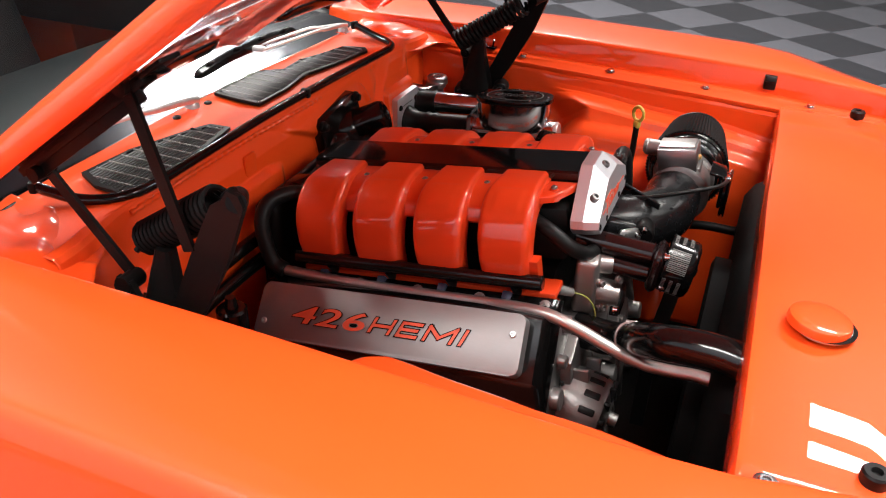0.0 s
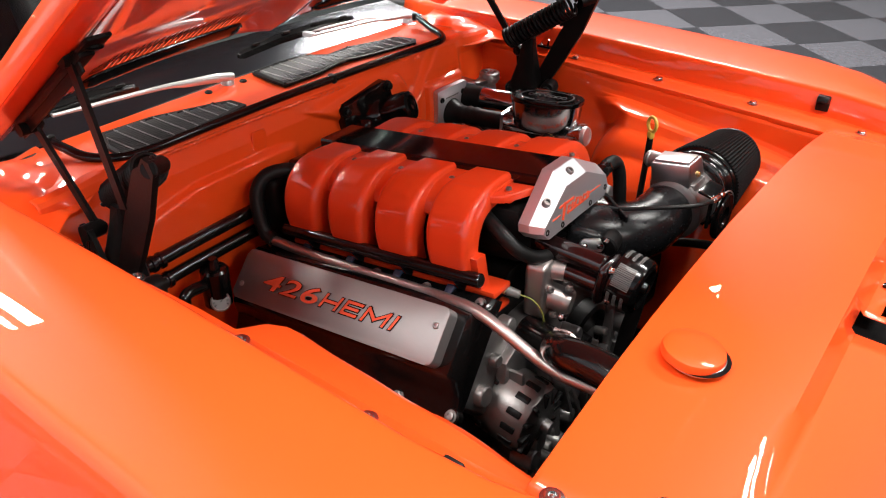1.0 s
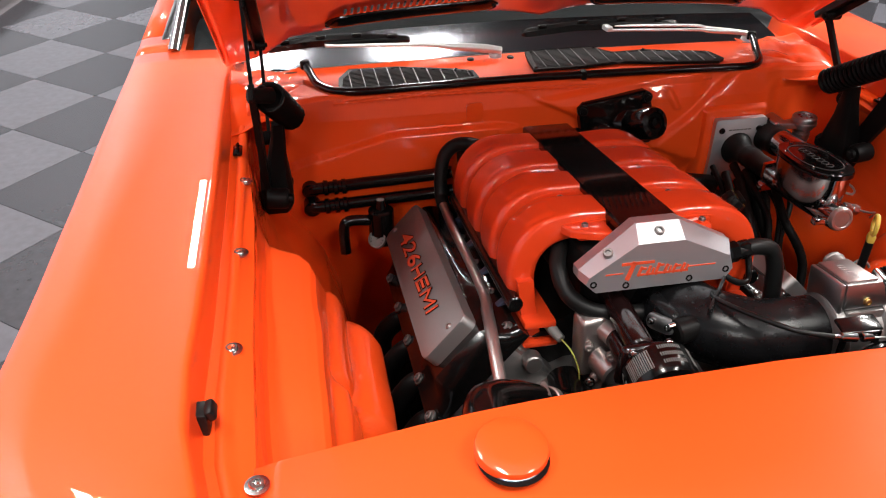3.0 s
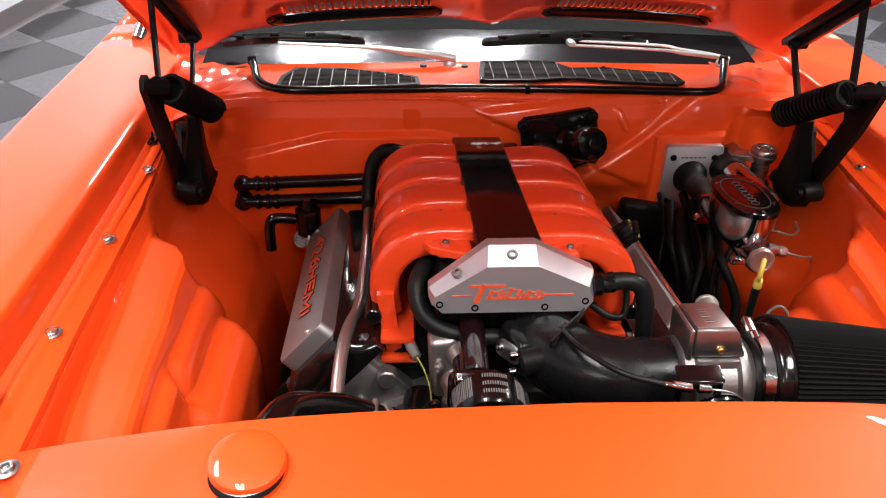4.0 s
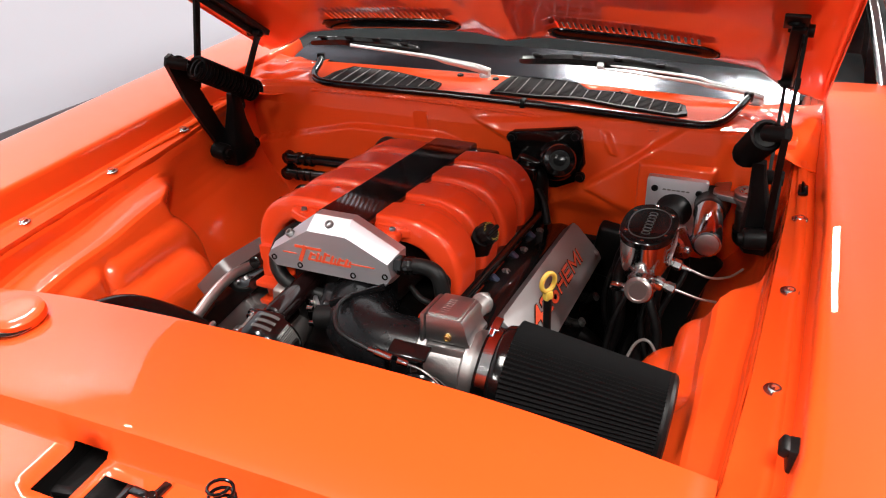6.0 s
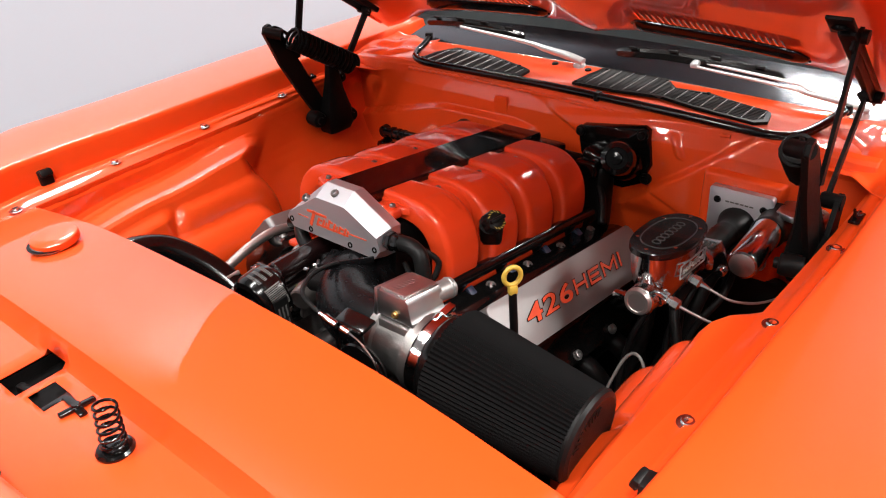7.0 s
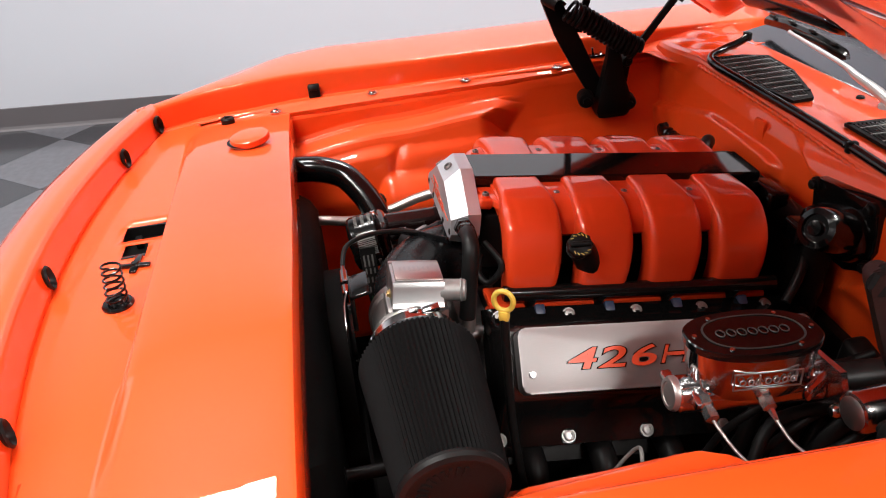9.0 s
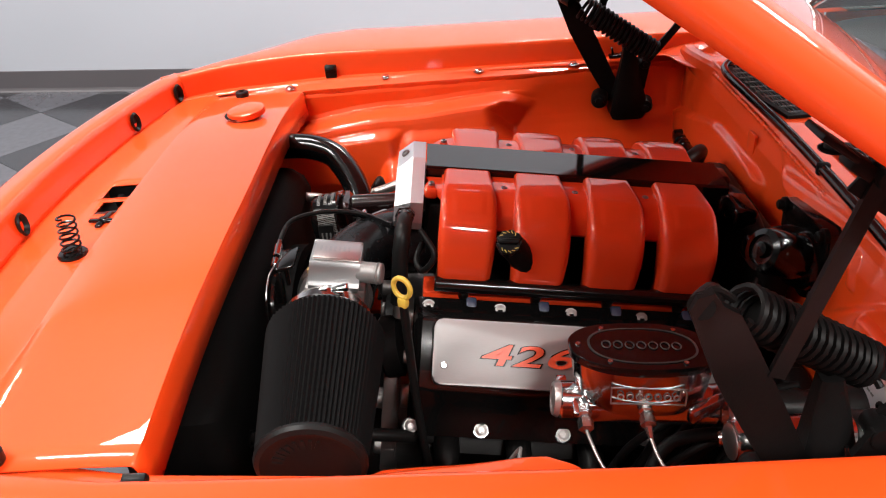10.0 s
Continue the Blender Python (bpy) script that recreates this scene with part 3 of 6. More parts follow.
        part("side_lining", bm, CABIN, body, "dark lining inside the cabin")
    bm = bmesh.new()
    add_sheet(bm, lambda u, v: V(CX + (-0.58 + 1.16 * u), 1.52 + 1.06 * v, 1.565 + 0.03 * math.sin(v * 3.14) - 0.03 * (2 * u - 1) ** 2), 10, 6)
    part("headliner", bm, CABIN, body, "dark headliner")
    for sx in (-0.36, 0.34):
        bm = bmesh.new()
        add_box(bm, pose(CX + sx, 1.95, 0.98, -16, 0, 0), (0.48, 0.12, 0.62), 0.05, 4)
        seat = part("front_seat", bm, CABIN, body, "dark front seat")
        bm = bmesh.new()
        add_box(bm, pose(CX + sx, 2.05, 1.38, -12, 0, 0), (0.27, 0.09, 0.19), 0.04, 4)
        part("headrest", bm, CABIN, seat)
    # rear of the body
    for s in (-1, 1):
        bm = bmesh.new()
        add_loft(bm, [[p + V(-s * 0.10 * t * t, 1.2 + 1.45 * t, 0.0 - 0.05 * t * t) for p in fender_ring(s, 0.9)[14:]] for t in (0, 0.25, 0.5, 0.75, 0.9, 1.0)], False)
        thicken(part("quarter_panel", bm, ORANGE, body, "orange rear quarter panel", 50), 0.0015, 0)
        bm = bmesh.new()
        add_sheet(bm, lambda u, v: V(CX + s * (0.585 + 0.215 * v), 2.15 + (0.46 + 0.42 * v) * u, 1.58 - 0.445 * v), 8, 8)
        thicken(part("roof_pillar", bm, ORANGE, body, "orange rear roof pillar"), 0.01, 0)
    bm = bmesh.new()
    add_sheet(bm, lambda u, v: V(CX + (-0.60 + 1.2 * u) * (1 + 0.22 * v), 2.6 + 0.45 * v, 1.585 - 0.445 * v), 10, 8)
    part("rear_window", bm, GLASS, body, "dark rear window")
    bm = bmesh.new()
    prof = [(3.0, 1.142), (3.3, 1.125), (3.5, 1.10), (3.56, 1.07), (3.58, 0.9), (3.56, 0.5)]

    def tail(u, v):
        y, z = grid_rows(prof, v)
        return V(CX + (-0.80 + 1.6 * u) * (1 - 0.05 * v), y - 0.04 * (2 * u - 1) ** 2, z)
    add_sheet(bm, tail, 16, 20)
    thicken(part("trunk_lid", bm, ORANGE, body, "orange trunk lid and tail"), 0.004, 0)
    # closed underside of the bay
    bm = bmesh.new()
    add_box(bm, pose(CX, 0.1, 0.42), (1.0, 1.06, 0.02), 0.004)
    part("splash_pan", bm, SATIN, body, "black pan under the engine")
    # radiator core with its dark shroud
    bm = bmesh.new()
    add_box(bm, pose(CX, -0.40, 0.74), (0.78, 0.05, 0.62), 0.01)
    rad = part("radiator", bm, SATIN, body, "black radiator behind the orange panel")
    bm = bmesh.new()
    add_loft(bm, [[V(CX + x * k, y, 0.72 + (z - 0.72) * k) for x, z in ((-0.38, 0.46), (0.40, 0.46), (0.40, 0.985), (0.34, 1.015), (-0.32, 1.015), (-0.38, 0.985))] for y, k in ((-0.39, 1.0), (-0.31, 1.0), (-0.285, 0.96), (-0.27, 0.90))])
    add_rev(bm, pose(-0.02, -0.272, 0.74, -90, 0, 0), [(0.22, 0), (0.235, 0.0), (0.235, 0.03), (0.22, 0.035), (0.215, 0.01), (0.06, 0.01), (0.055, 0.03), (0.01, 0.035)], 40)
    part("fan_shroud", bm, DULL, rad)
    return body


def build_panel_items():
    # filler cap with its neck in the panel
    cap = thing("filler_cap", (-0.352, -0.374, 1.12), "round orange painted filler cap on the radiator panel", "cap")
    bm = bmesh.new()
    m = pose(-0.352, -0.373, 1.1285, 4, 2, 0)
    add_rev(bm, m, [(0.034, -0.004), (0.0375, -0.002), (0.038, 0.004), (0.0365, 0.0085), (0.033, 0.0105), (0.02, 0.0118), (0.0, 0.012)], 48)
    part("lid", bm, ORANGE, cap)
    bm = bmesh.new()
    add_rev(bm, Matrix.Translation((-0.352, -0.379, 1.112)), [(0.033, 0.010), (0.033, 0.0165), (0.031, 0.0175), (0.0, 0.0175)], 40)
    part("neck", bm, ALLOY, cap, "bare metal neck")
    # flat black disc paints the dark crescent of shade under the cap
    bm = bmesh.new()
    add_rev(bm, Matrix.Translation((-0.352, -0.381, 1.1265)), [(0.0365, 0), (0.0365, 0.0006), (0.0, 0.0006)], 40)
    part("neck_shade_disc", bm, SATIN, cap, "black disc painted for the shade round the neck")
    # rubber stops
    for x, y, z in ((-0.562, -0.434, 1.080), (0.551, -0.455, 1.084)):
        bm = bmesh.new()
        add_rev(bm, Matrix.Translation((x, y, z)), [(0.005, -0.004), (0.005, 0.008), (0.013, 0.008), (0.0145, 0.010), (0.0145, 0.022), (0.0125, 0.0245), (0.006, 0.0245), (0.0045, 0.019), (0, 0.019)], 28)
        solid("hood_bumper", bm, RUBBER, "round black rubber hood bumper on the panel corner", "rubber bumper", "hood bumpers")
    for x, y, s in ((-0.666, -0.245, -1), (0.632, -0.272, 1)):
        bm = bmesh.new()
        add_box(bm, pose(x - s * 0.004, y, ledge_z(y) + 0.023 + 0.007 * s, 0, 0, s * 4), (0.014, 0.026, 0.032), 0.003)
        add_box(bm, pose(x - s * 0.014, y, ledge_z(y) + 0.034 + 0.006 * s, 0, s * 25, 0), (0.010, 0.024, 0.014), 0.003)
        solid("fender_stop", bm, RUBBER, "small black rubber block on the fender flange", "rubber block", "fender stops")
    for x, y, s in ((-0.640, 0.415, -1), (0.622, 0.395, 1)):
        st = thing("flange_switch", (x, y, ledge_z(y)), "small black clip on the fender flange", "clip", "flange clips")
        bm = bmesh.new()
        add_box(bm, pose(x, y, ledge_z(y) + 0.010, 0, 0, 0), (0.016, 0.036, 0.006), 0.002)
        add_cyl(bm, (x, y - 0.008, ledge_z(y) + 0.011), (x - s * 0.003, y - 0.012, ledge_z(y) + 0.03), 0.003, 0.002, 10)
        part("base", bm, BLACK, st)
        bm = bmesh.new()
        add_bolt(bm, (x, y + 0.010, ledge_z(y) + 0.012), 0.004)
        part("screw", bm, CHROME, st)
    # latch below the panel
    latch = thing("hood_latch", (-0.02, -0.54, 1.06), "black hood latch in the openings of the panel", "latch")
    bm = bmesh.new()
    # black box added close below the openings to keep them dark inside
    add_box(bm, pose(-0.075, -0.537, 1.050), (0.15, 0.105, 0.03), 0.004)
    add_box(bm, pose(-0.135, -0.537, 1.068), (0.004, 0.10, 0.03))
    add_box(bm, pose(-0.105, -0.556, 1.071, 0, 0, 10), (0.03, 0.012, 0.012), 0.003)
    part("shade_tray", bm, SATIN, latch)
    bm = bmesh.new()
    add_box(bm, pose(-0.026, -0.548, 1.0835, 0, 0, 4), (0.016, 0.05, 0.008), 0.003)
    add_box(bm, pose(0.004, -0.540, 1.0905, 0, 0, -4), (0.052, 0.011, 0.005), 0.002)
    add_box(bm, pose(0.010, -0.540, 1.0915, 0, 0, 84), (0.046, 0.010, 0.005), 0.002)
    add_cyl(bm, (0.008, -0.540, 1.088), (0.008, -0.540, 1.0965), 0.0075, 0.006, 16, 0.001)
    part("lever", bm, BLACK, latch)
    spring = thing("release_spring", (0.11, -0.548, 1.09), "black coil spring on a round seat on the panel", "spring")
    bm = bmesh.new()
    add_rev(bm, Matrix.Translation((0.112, -0.548, 1.0875)), [(0.0225, 0), (0.0225, 0.003), (0.020, 0.006), (0.012, 0.007), (0.008, 0.012), (0, 0.012)], 32)
    part("seat", bm, BLACK, spring)
    bm = bmesh.new()
    pts = []
    for k in range(14 * 6 + 1):
        t = k / (14 * 6)
        a = 2 * math.pi * 6 * t
        r = 0.0145 - 0.002 * t
        pts.append((0.112 + r * math.cos(a) - 0.002 * t, -0.548 + r * math.sin(a) + 0.006 * t, 1.091 + 0.062 * t))
    add_tube(bm, pts, 0.0019, 8, smooth=False)
    part("coil", bm, BLACK, spring)


def hood_rear(x):
    return -0.03 - 0.055 * (x / 0.6) ** 4


def hood_point(x, d, h=0.0):
    """x across, d up along the hood from its hinge line, h above its underside."""
    a = radians(35.4)
    return V(CX + x, 0.64 - d * math.cos(a) + h * math.sin(a), 1.214 + d * math.sin(a) + h * math.cos(a))


def build_hood():
    hood = thing("hood", (0, 0.64, 1.25), "raised orange hood with two louvred vents, propped open", "car hood")
    slots = []
    for s in (-1, 1):
        for k in range(23):
            c = s * (0.128 + 0.0128 * k)
            slots.append((c - 0.0027, c + 0.0027))
    edges = sorted(set([round(v, 4) for p in slots for v in p] + [-0.655, -0.64, -0.6, -0.57, -0.52, -0.48, -0.45, -0.09, -0.05, 0.0, 0.05, 0.09, 0.45, 0.48, 0.52, 0.57, 0.6, 0.64, 0.655]))
    qs = [0, 0.012, 0.03, 0.052, 0.068, 0.104, 0.14, 0.16, 0.2, 0.3, 0.45, 0.6, 0.75, 0.9, 1.0, 1.05, 1.1, 1.16]

    def inner_h(x, q):
        rim = max(lerp([(0.53, 0), (0.585, 1)], abs(x)), lerp([(0.15, 0), (0.2, 0)], q), lerp([(1.0, 0), (1.06, 1)], q))
        rib = 0.6 * math.exp(-((x) / 0.05) ** 2) + 0.6 * math.exp(-((q - 0.27) / 0.05) ** 2)
        return 0.026 * (1 - min(1.0, max(rim, rib)))
    for name, top in (("inner_panel", False), ("outer_skin", True)):
        bm = bmesh.new()
        g = []
        for x in edges:
            col = []
            for q in qs:
                d = hood_rear(x) + q * (1.16 - hood_rear(x)) / 1.16 if q > 0.16 else hood_rear(x) + q
                crown = 0.035 * (1 - (x / 0.655) ** 2)
                h = (0.034 if top else inner_h(x, q)) + crown
                if top and (abs(x) > 0.65 or q == 0):
                    h = 0.026 + crown
                col.append(bm.verts.new(hood_point(x, d, h)))
            g.append(col)
        for i in range(len(edges) - 1):
            xm = (edges[i] + edges[i + 1]) / 2
            hole = any(a < xm < b for a, b in slots)
            for j in range(len(qs) - 1):
                if top and 0.12 < abs(xm) < 0.425 and 1 <= j <= 5:
                    continue
                if hole and j == 4:
                    continue
                bm.faces.new((g[i][j], g[i + 1][j], g[i + 1][j + 1], g[i][j + 1]))
        thicken(part(name, bm, ORANGE, hood, "orange inner hood panel" if not top else "glossy orange hood skin", 50), 0.0016, 0)
    for s in (-1, 1):
        bm = bmesh.new()
        add_sheet(bm, lambda u, v: hood_point(s * 0.6555, -0.08 + 1.24 * u, -0.004 + 0.034 * v), 24, 2)
        thicken(part("side_flange", bm, ORANGE, hood), 0.002, 0)
        bm = bmesh.new()
        # dark trough under the rear end of the slots, its ends rounded

        def trough(u, v):
            x = s * (0.102 + 0.345 * u)
            e = min(1.0, min(u, 1 - u) / 0.09)
            k = math.sqrt(max(0.0, 1 - (1 - e) ** 2))
            q = 0.041 + (v - 0.5) * 0.054 * (0.25 + 0.75 * k)
            dip = 0.010 * math.sin(math.pi * v) * k
            return hood_point(x, hood_rear(x) + q, 0.0225 - dip + 0.035 * (1 - (x / 0.655) ** 2))
        add_sheet(bm, trough, 40, 8)
        for f0 in (0.0, 1.0):
            add_tube(bm, [trough(k / 24, f0) for k in range(25)], 0.0028, 8, 1)
        part("vent_trough", bm, BLACK, hood, "black trough under the louvres")
    return hood


def build_hinge(body, s, dy):
    """Sprung hinge; drawn for one side and turned over for the other."""
    def P(x, y, z):
        return V(CX + s * x, y + dy, z)
    h = None

    def plate(name, x, pts, t=0.005, mat=SATIN):
        bm = bmesh.new()
        a = [bm.verts.new(P(x, y, z)) for y, z in pts]
        b = [bm.verts.new(P(x - t, y, z)) for y, z in pts]
        n = len(pts)
        bm.faces.new(a)
        bm.faces.new(b[::-1])
        for i in range(n):
            bm.faces.new((a[i], a[(i + 1) % n], b[(i + 1) % n], b[i]))
        bmesh.ops.triangulate(bm, faces=[f for f in bm.faces if len(f.verts) > 4])
        return part(name, bm, mat, h or body)
    def arm(name, pts, r, parent=None, seg=14):
        bm = bmesh.new()
        add_tube(bm, [P(*p) for p in pts], r, seg, 4)
        return part(name, bm, SATIN, parent or h or body)

    def slab(x, y, z, w, d):
        return [P(x + a * w / 2, y + b * d / 2, z) for a, b in ((-1, -0.7), (-0.7, -1), (0.7, -1), (1, -0.7), (1, 0.7), (0.7, 1), (-0.7, 1), (-1, 0.7))]
    h = plate("hood_hinge", 0.590, [(0.270, 1.258), (0.276, 1.272), (0.290, 1.276), (0.300, 1.262), (0.316, 1.252), (0.332, 1.222), (0.358, 1.170), (0.398, 1.085), (0.427, 1.03), (0.436, 0.99), (0.41, 0.984), (0.386, 1.025), (0.342, 1.10), (0.300, 1.18)], 0.010)
    tagged(h, "black sprung hood hinge with a coil spring")
    bm = bmesh.new()
    add_loft(bm, [slab(*r) for r in ((0.556, 0.425, 1.15, 0.022, 0.022), (0.558, 0.428, 1.12, 0.026, 0.034), (0.564, 0.430, 1.08, 0.034, 0.048), (0.568, 0.432, 1.035, 0.050, 0.072), (0.570, 0.432, 1.0, 0.056, 0.084), (0.573, 0.432, 0.982, 0.046, 0.068))])
    part("support", bm, SATIN, h)
    plate("base_plate", 0.598, [(0.385, 1.04), (0.40, 0.992), (0.43, 0.985), (0.462, 0.995), (0.474, 1.04), (0.484, 1.10), (0.476, 1.116), (0.455, 1.112), (0.43, 1.06)], 0.008)
    arm("cross_bar", [(0.588, 0.280, 1.262), (0.575, 0.287, 1.258), (0.556, 0.30, 1.252)], 0.0125)
    for y, z, r in ((0.372, 1.03, 0.019), (0.475, 1.01, 0.017)):
        bm = bmesh.new()
        add_rev(bm, frame_of(P(0.585, y, z), P(0.535, y - 0.01, z)), [(r, 0), (r, 0.03), (r * 0.85, 0.036), (r * 0.5, 0.037), (r * 0.45, 0.044), (0, 0.044)], 20)
        part("pivot", bm, SATIN, h)

    def strap(name, y0, z0, y1, z1, x, w=0.016):
        d = V(0, y1 - y0, z1 - z0).normalized()
        n = V(0, -d.z, d.y) * w / 2
        plate(name, x, [(y0 + n.y - d.y * 0.008, z0 + n.z - d.z * 0.008), (y1 + n.y, z1 + n.z), (y1 + d.y * 0.008, z1 + d.z * 0.008), (y1 - n.y, z1 - n.z), (y0 - n.y - d.y * 0.008, z0 - n.z - d.z * 0.008)], 0.006)
    strap("front_link", 0.358, 1.188, 0.413, 1.385, 0.592)
    strap("rear_link", 0.467, 1.104, 0.585, 1.245, 0.578)
    bm = bmesh.new()
    a = radians(35.4)
    add_box(bm, Matrix.Translation(P(0.578, 0.50, 1.312)) @ Matrix.Rotation(-a, 4, "X"), (0.024, 0.28, 0.014), 0.003)
    add_box(bm, Matrix.Translation(P(0.586, 0.50, 1.305)) @ Matrix.Rotation(-a, 4, "X"), (0.004, 0.26, 0.03), 0.001)
    add_box(bm, Matrix.Translation(P(0.572, 0.378, 1.402)) @ Matrix.Rotation(-a, 4, "X"), (0.036, 0.05, 0.006), 0.002)
    bracket = part("hood_bracket", bm, SATIN, h)
    bm = bmesh.new()
    add_bolt(bm, P(0.572, 0.376, 1.398), 0.008)
    part("bolt", bm, SATIN, bracket)
    for y, z, r in ((0.413, 1.38, 0.010), (0.467, 1.104, 0.013), (0.58, 1.24, 0.010)):
        bm = bmesh.new()
        add_rev(bm, frame_of(P(0.60, y, z), P(0.55, y, z)), [(r, 0), (r, 0.03), (r * 0.8, 0.034), (r * 0.45, 0.034), (r * 0.4, 0.038), (0, 0.038)], 20)
        part("pivot", bm, SATIN, h)
    # coil spring round a dark core, with hooks
    p0, p1 = P(0.532, 0.474, 1.140), P(0.560, 0.324, 1.240)
    m = frame_of(p0, p1)
    L = (p1 - p0).length
    bm = bmesh.new()
    turns = 17
    add_tube(bm, [m @ V(0.0225 * math.cos(k * math.pi / 7), 0.0225 * math.sin(k * math.pi / 7), L * k / (turns * 14)) for k in range(turns * 14 + 1)], 0.0041, 6, smooth=False)
    spring = part("spring", bm, SATIN, h)
    bm = bmesh.new()
    add_rev(bm, m, [(0.012, 0.0), (0.021, 0.004), (0.021, L - 0.03), (0.012, L - 0.032)], 18)
    part("core", bm, SATIN, spring)
    bm = bmesh.new()
    add_tube(bm, [P(0.562, 0.318, 1.25), P(0.57, 0.296, 1.268), P(0.578, 0.283, 1.262), P(0.585, 0.29, 1.25)], 0.004, 8)
    part("spring_hook", bm, SATIN, h)
    bm = bmesh.new()
    add_tube(bm, [P(0.54, 0.452, 1.158), P(0.545, 0.47, 1.142), P(0.555, 0.478, 1.13)], 0.004, 8)
    part("spring_hook", bm, SATIN, h)
    return h


def build_cowl_items():
    def grille(name, pts, n_rib, label):
        g = thing(name, (sum(p[0] for p in pts) / len(pts), sum(p[1] for p in pts) / len(pts), 1.127), label, "vent grille", "cowl grilles")
        cx, cy = sum(p[0] for p in pts) / len(pts), sum(p[1] for p in pts) / len(pts)
        z0 = 1.128
        bm = bmesh.new()
        n = len(pts)
        outer = [bm.verts.new((x, y, z0)) for x, y in pts]
        top = [bm.verts.new((x, y, z0 + 0.006)) for x, y in pts]
        ins = [(x + (cx - x) * 0.03 + math.copysign(0.004, cx - x), y + math.copysign(0.007, cy - y)) for x, y in pts]
        it = [bm.verts.new((x, y, z0 + 0.0065)) for x, y in ins]
        ib = [bm.verts.new((x, y, z0 + 0.001)) for x, y in ins]
        for i in range(n):
            j = (i + 1) % n
            for a, b in ((outer, top), (top, it), (it, ib)):
                bm.faces.new((a[i], a[j], b[j], b[i]))
        part("frame", bm, SATIN, g)
        bm = bmesh.new()
        bm.faces.new([bm.verts.new((x, y, z0 + 0.0012)) for x, y in ins])
        part("mesh_backing", bm, FILTER, g)

        def span(axis, v):
            hits = []
            for i in range(n):
                a, b = ins[i], ins[(i + 1) % n]
                if (a[axis] - v) * (b[axis] - v) < 0:
                    t = (v - a[axis]) / (b[axis] - a[axis])
                    hits.append(a[1 - axis] + t * (b[1 - axis] - a[1 - axis]))
            return (min(hits), max(hits)) if len(hits) > 1 else None
        xa, xb = min(p[0] for p in ins), max(p[0] for p in ins)
        ya, yb = min(p[1] for p in ins), max(p[1] for p in ins)
        y = ya + 0.004
        while y < yb - 0.002:
            sp = span(1, y)
            if sp:
                bm = bmesh.new()
                add_box(bm, pose((sp[0] + sp[1]) / 2, y, z0 + 0.004, 25, 0, 0), (sp[1] - sp[0], 0.0022, 0.005))
                part("slat", bm, DARKGREY, g, smooth=0)
            y += 0.0072
        for k in range(n_rib):
            x = xa + (xb - xa) * (k + 0.7) / n_rib
            sp = span(0, x)
            if sp:
                bm = bmesh.new()
                add_box(bm, pose(x, (sp[0] + sp[1]) / 2, z0 + 0.0062), (0.0015, sp[1] - sp[0], 0.003), 0.0004, 1)
                part("rib", bm, WORN, g, "worn bright rib", smooth=0)
        for x, y in (pts[0], pts[n // 2]):
            bm = bmesh.new()
            add_rev(bm, Matrix.Translation((x + (cx - x) * 0.03, y + (cy - y) * 0.12, z0 + 0.006)), [(0.004, 0), (0.004, 0.0015), (0.002, 0.0025), (0, 0.0025)], 10)
            part("screw", bm, BLACK, g)
    grille("cowl_grille", [(-0.445, 0.605), (-0.44, 0.665), (-0.415, 0.714), (-0.31, 0.71), (-0.19, 0.674), (-0.158, 0.66), (-0.155, 0.618), (-0.27, 0.598), (-0.40, 0.592)], 10, "black slatted cowl grille with worn ribs, short")
    grille("cowl_grille", [(-0.032, 0.638), (-0.028, 0.70), (-0.02, 0.752), (0.06, 0.757), (0.135, 0.752), (0.172, 0.712), (0.245, 0.716), (0.385, 0.672), (0.395, 0.628), (0.375, 0.612), (0.25, 0.631), (0.165, 0.652), (0.07, 0.638)], 14, "black slatted cowl grille with worn ribs, long and waisted")
    bm = bmesh.new()
    add_tube(bm, [(-0.505, 0.715, 1.15), (-0.497, 0.69, 1.142), (-0.485, 0.645, 1.134), (-0.455, 0.605, 1.132), (-0.40, 0.589, 1.132), (-0.27, 0.588, 1.134), (-0.06, 0.592, 1.134), (0.18, 0.585, 1.134), (0.36, 0.576, 1.133), (0.43, 0.578, 1.132), (0.462, 0.60, 1.133), (0.483, 0.65, 1.138), (0.5, 0.70, 1.148), (0.503, 0.715, 1.15)], 0.0085, 10)
    seal = thing("cowl_seal", (0, 0.59, 1.128), "black rubber weather seal along the cowl edge", "seal")
    part("strip", bm, BLACK, seal)
    for x, y, rz in ((-0.505, 0.713, 110), (0.503, 0.713, 70), (0.06, 0.590, 0)):
        bm = bmesh.new()
        add_box(bm, pose(x, y, 1.15 if abs(x) > 0.3 else 1.134, 0, 0, rz), (0.012, 0.019, 0.019), 0.003)
        part("end_clip", bm, SATIN, seal)
    for x0, xa, xb, za, yb0, lab in ((-0.086, -0.455, -0.58, 0.0, -0.27, "short"), (0.52, 0.18, -0.015, 0.0, 0.36, "long")):
        w = thing("windshield_wiper", (x0, 0.757, 1.13), "silver wiper arm with a black blade resting on the cowl", "wiper", "wipers")
        bm = bmesh.new()
        add_rev(bm, Matrix.Translation((x0, 0.755, 1.122)), [(0.014, 0), (0.014, 0.008), (0.011, 0.013), (0.004, 0.015), (0, 0.015)], 20)
        part("pivot", bm, WIPER, w)
        fork = lab == "long"
        lanes = ((-0.012, 0.0), (0.011, 0.003)) if fork else ((0.0, 0.0),)
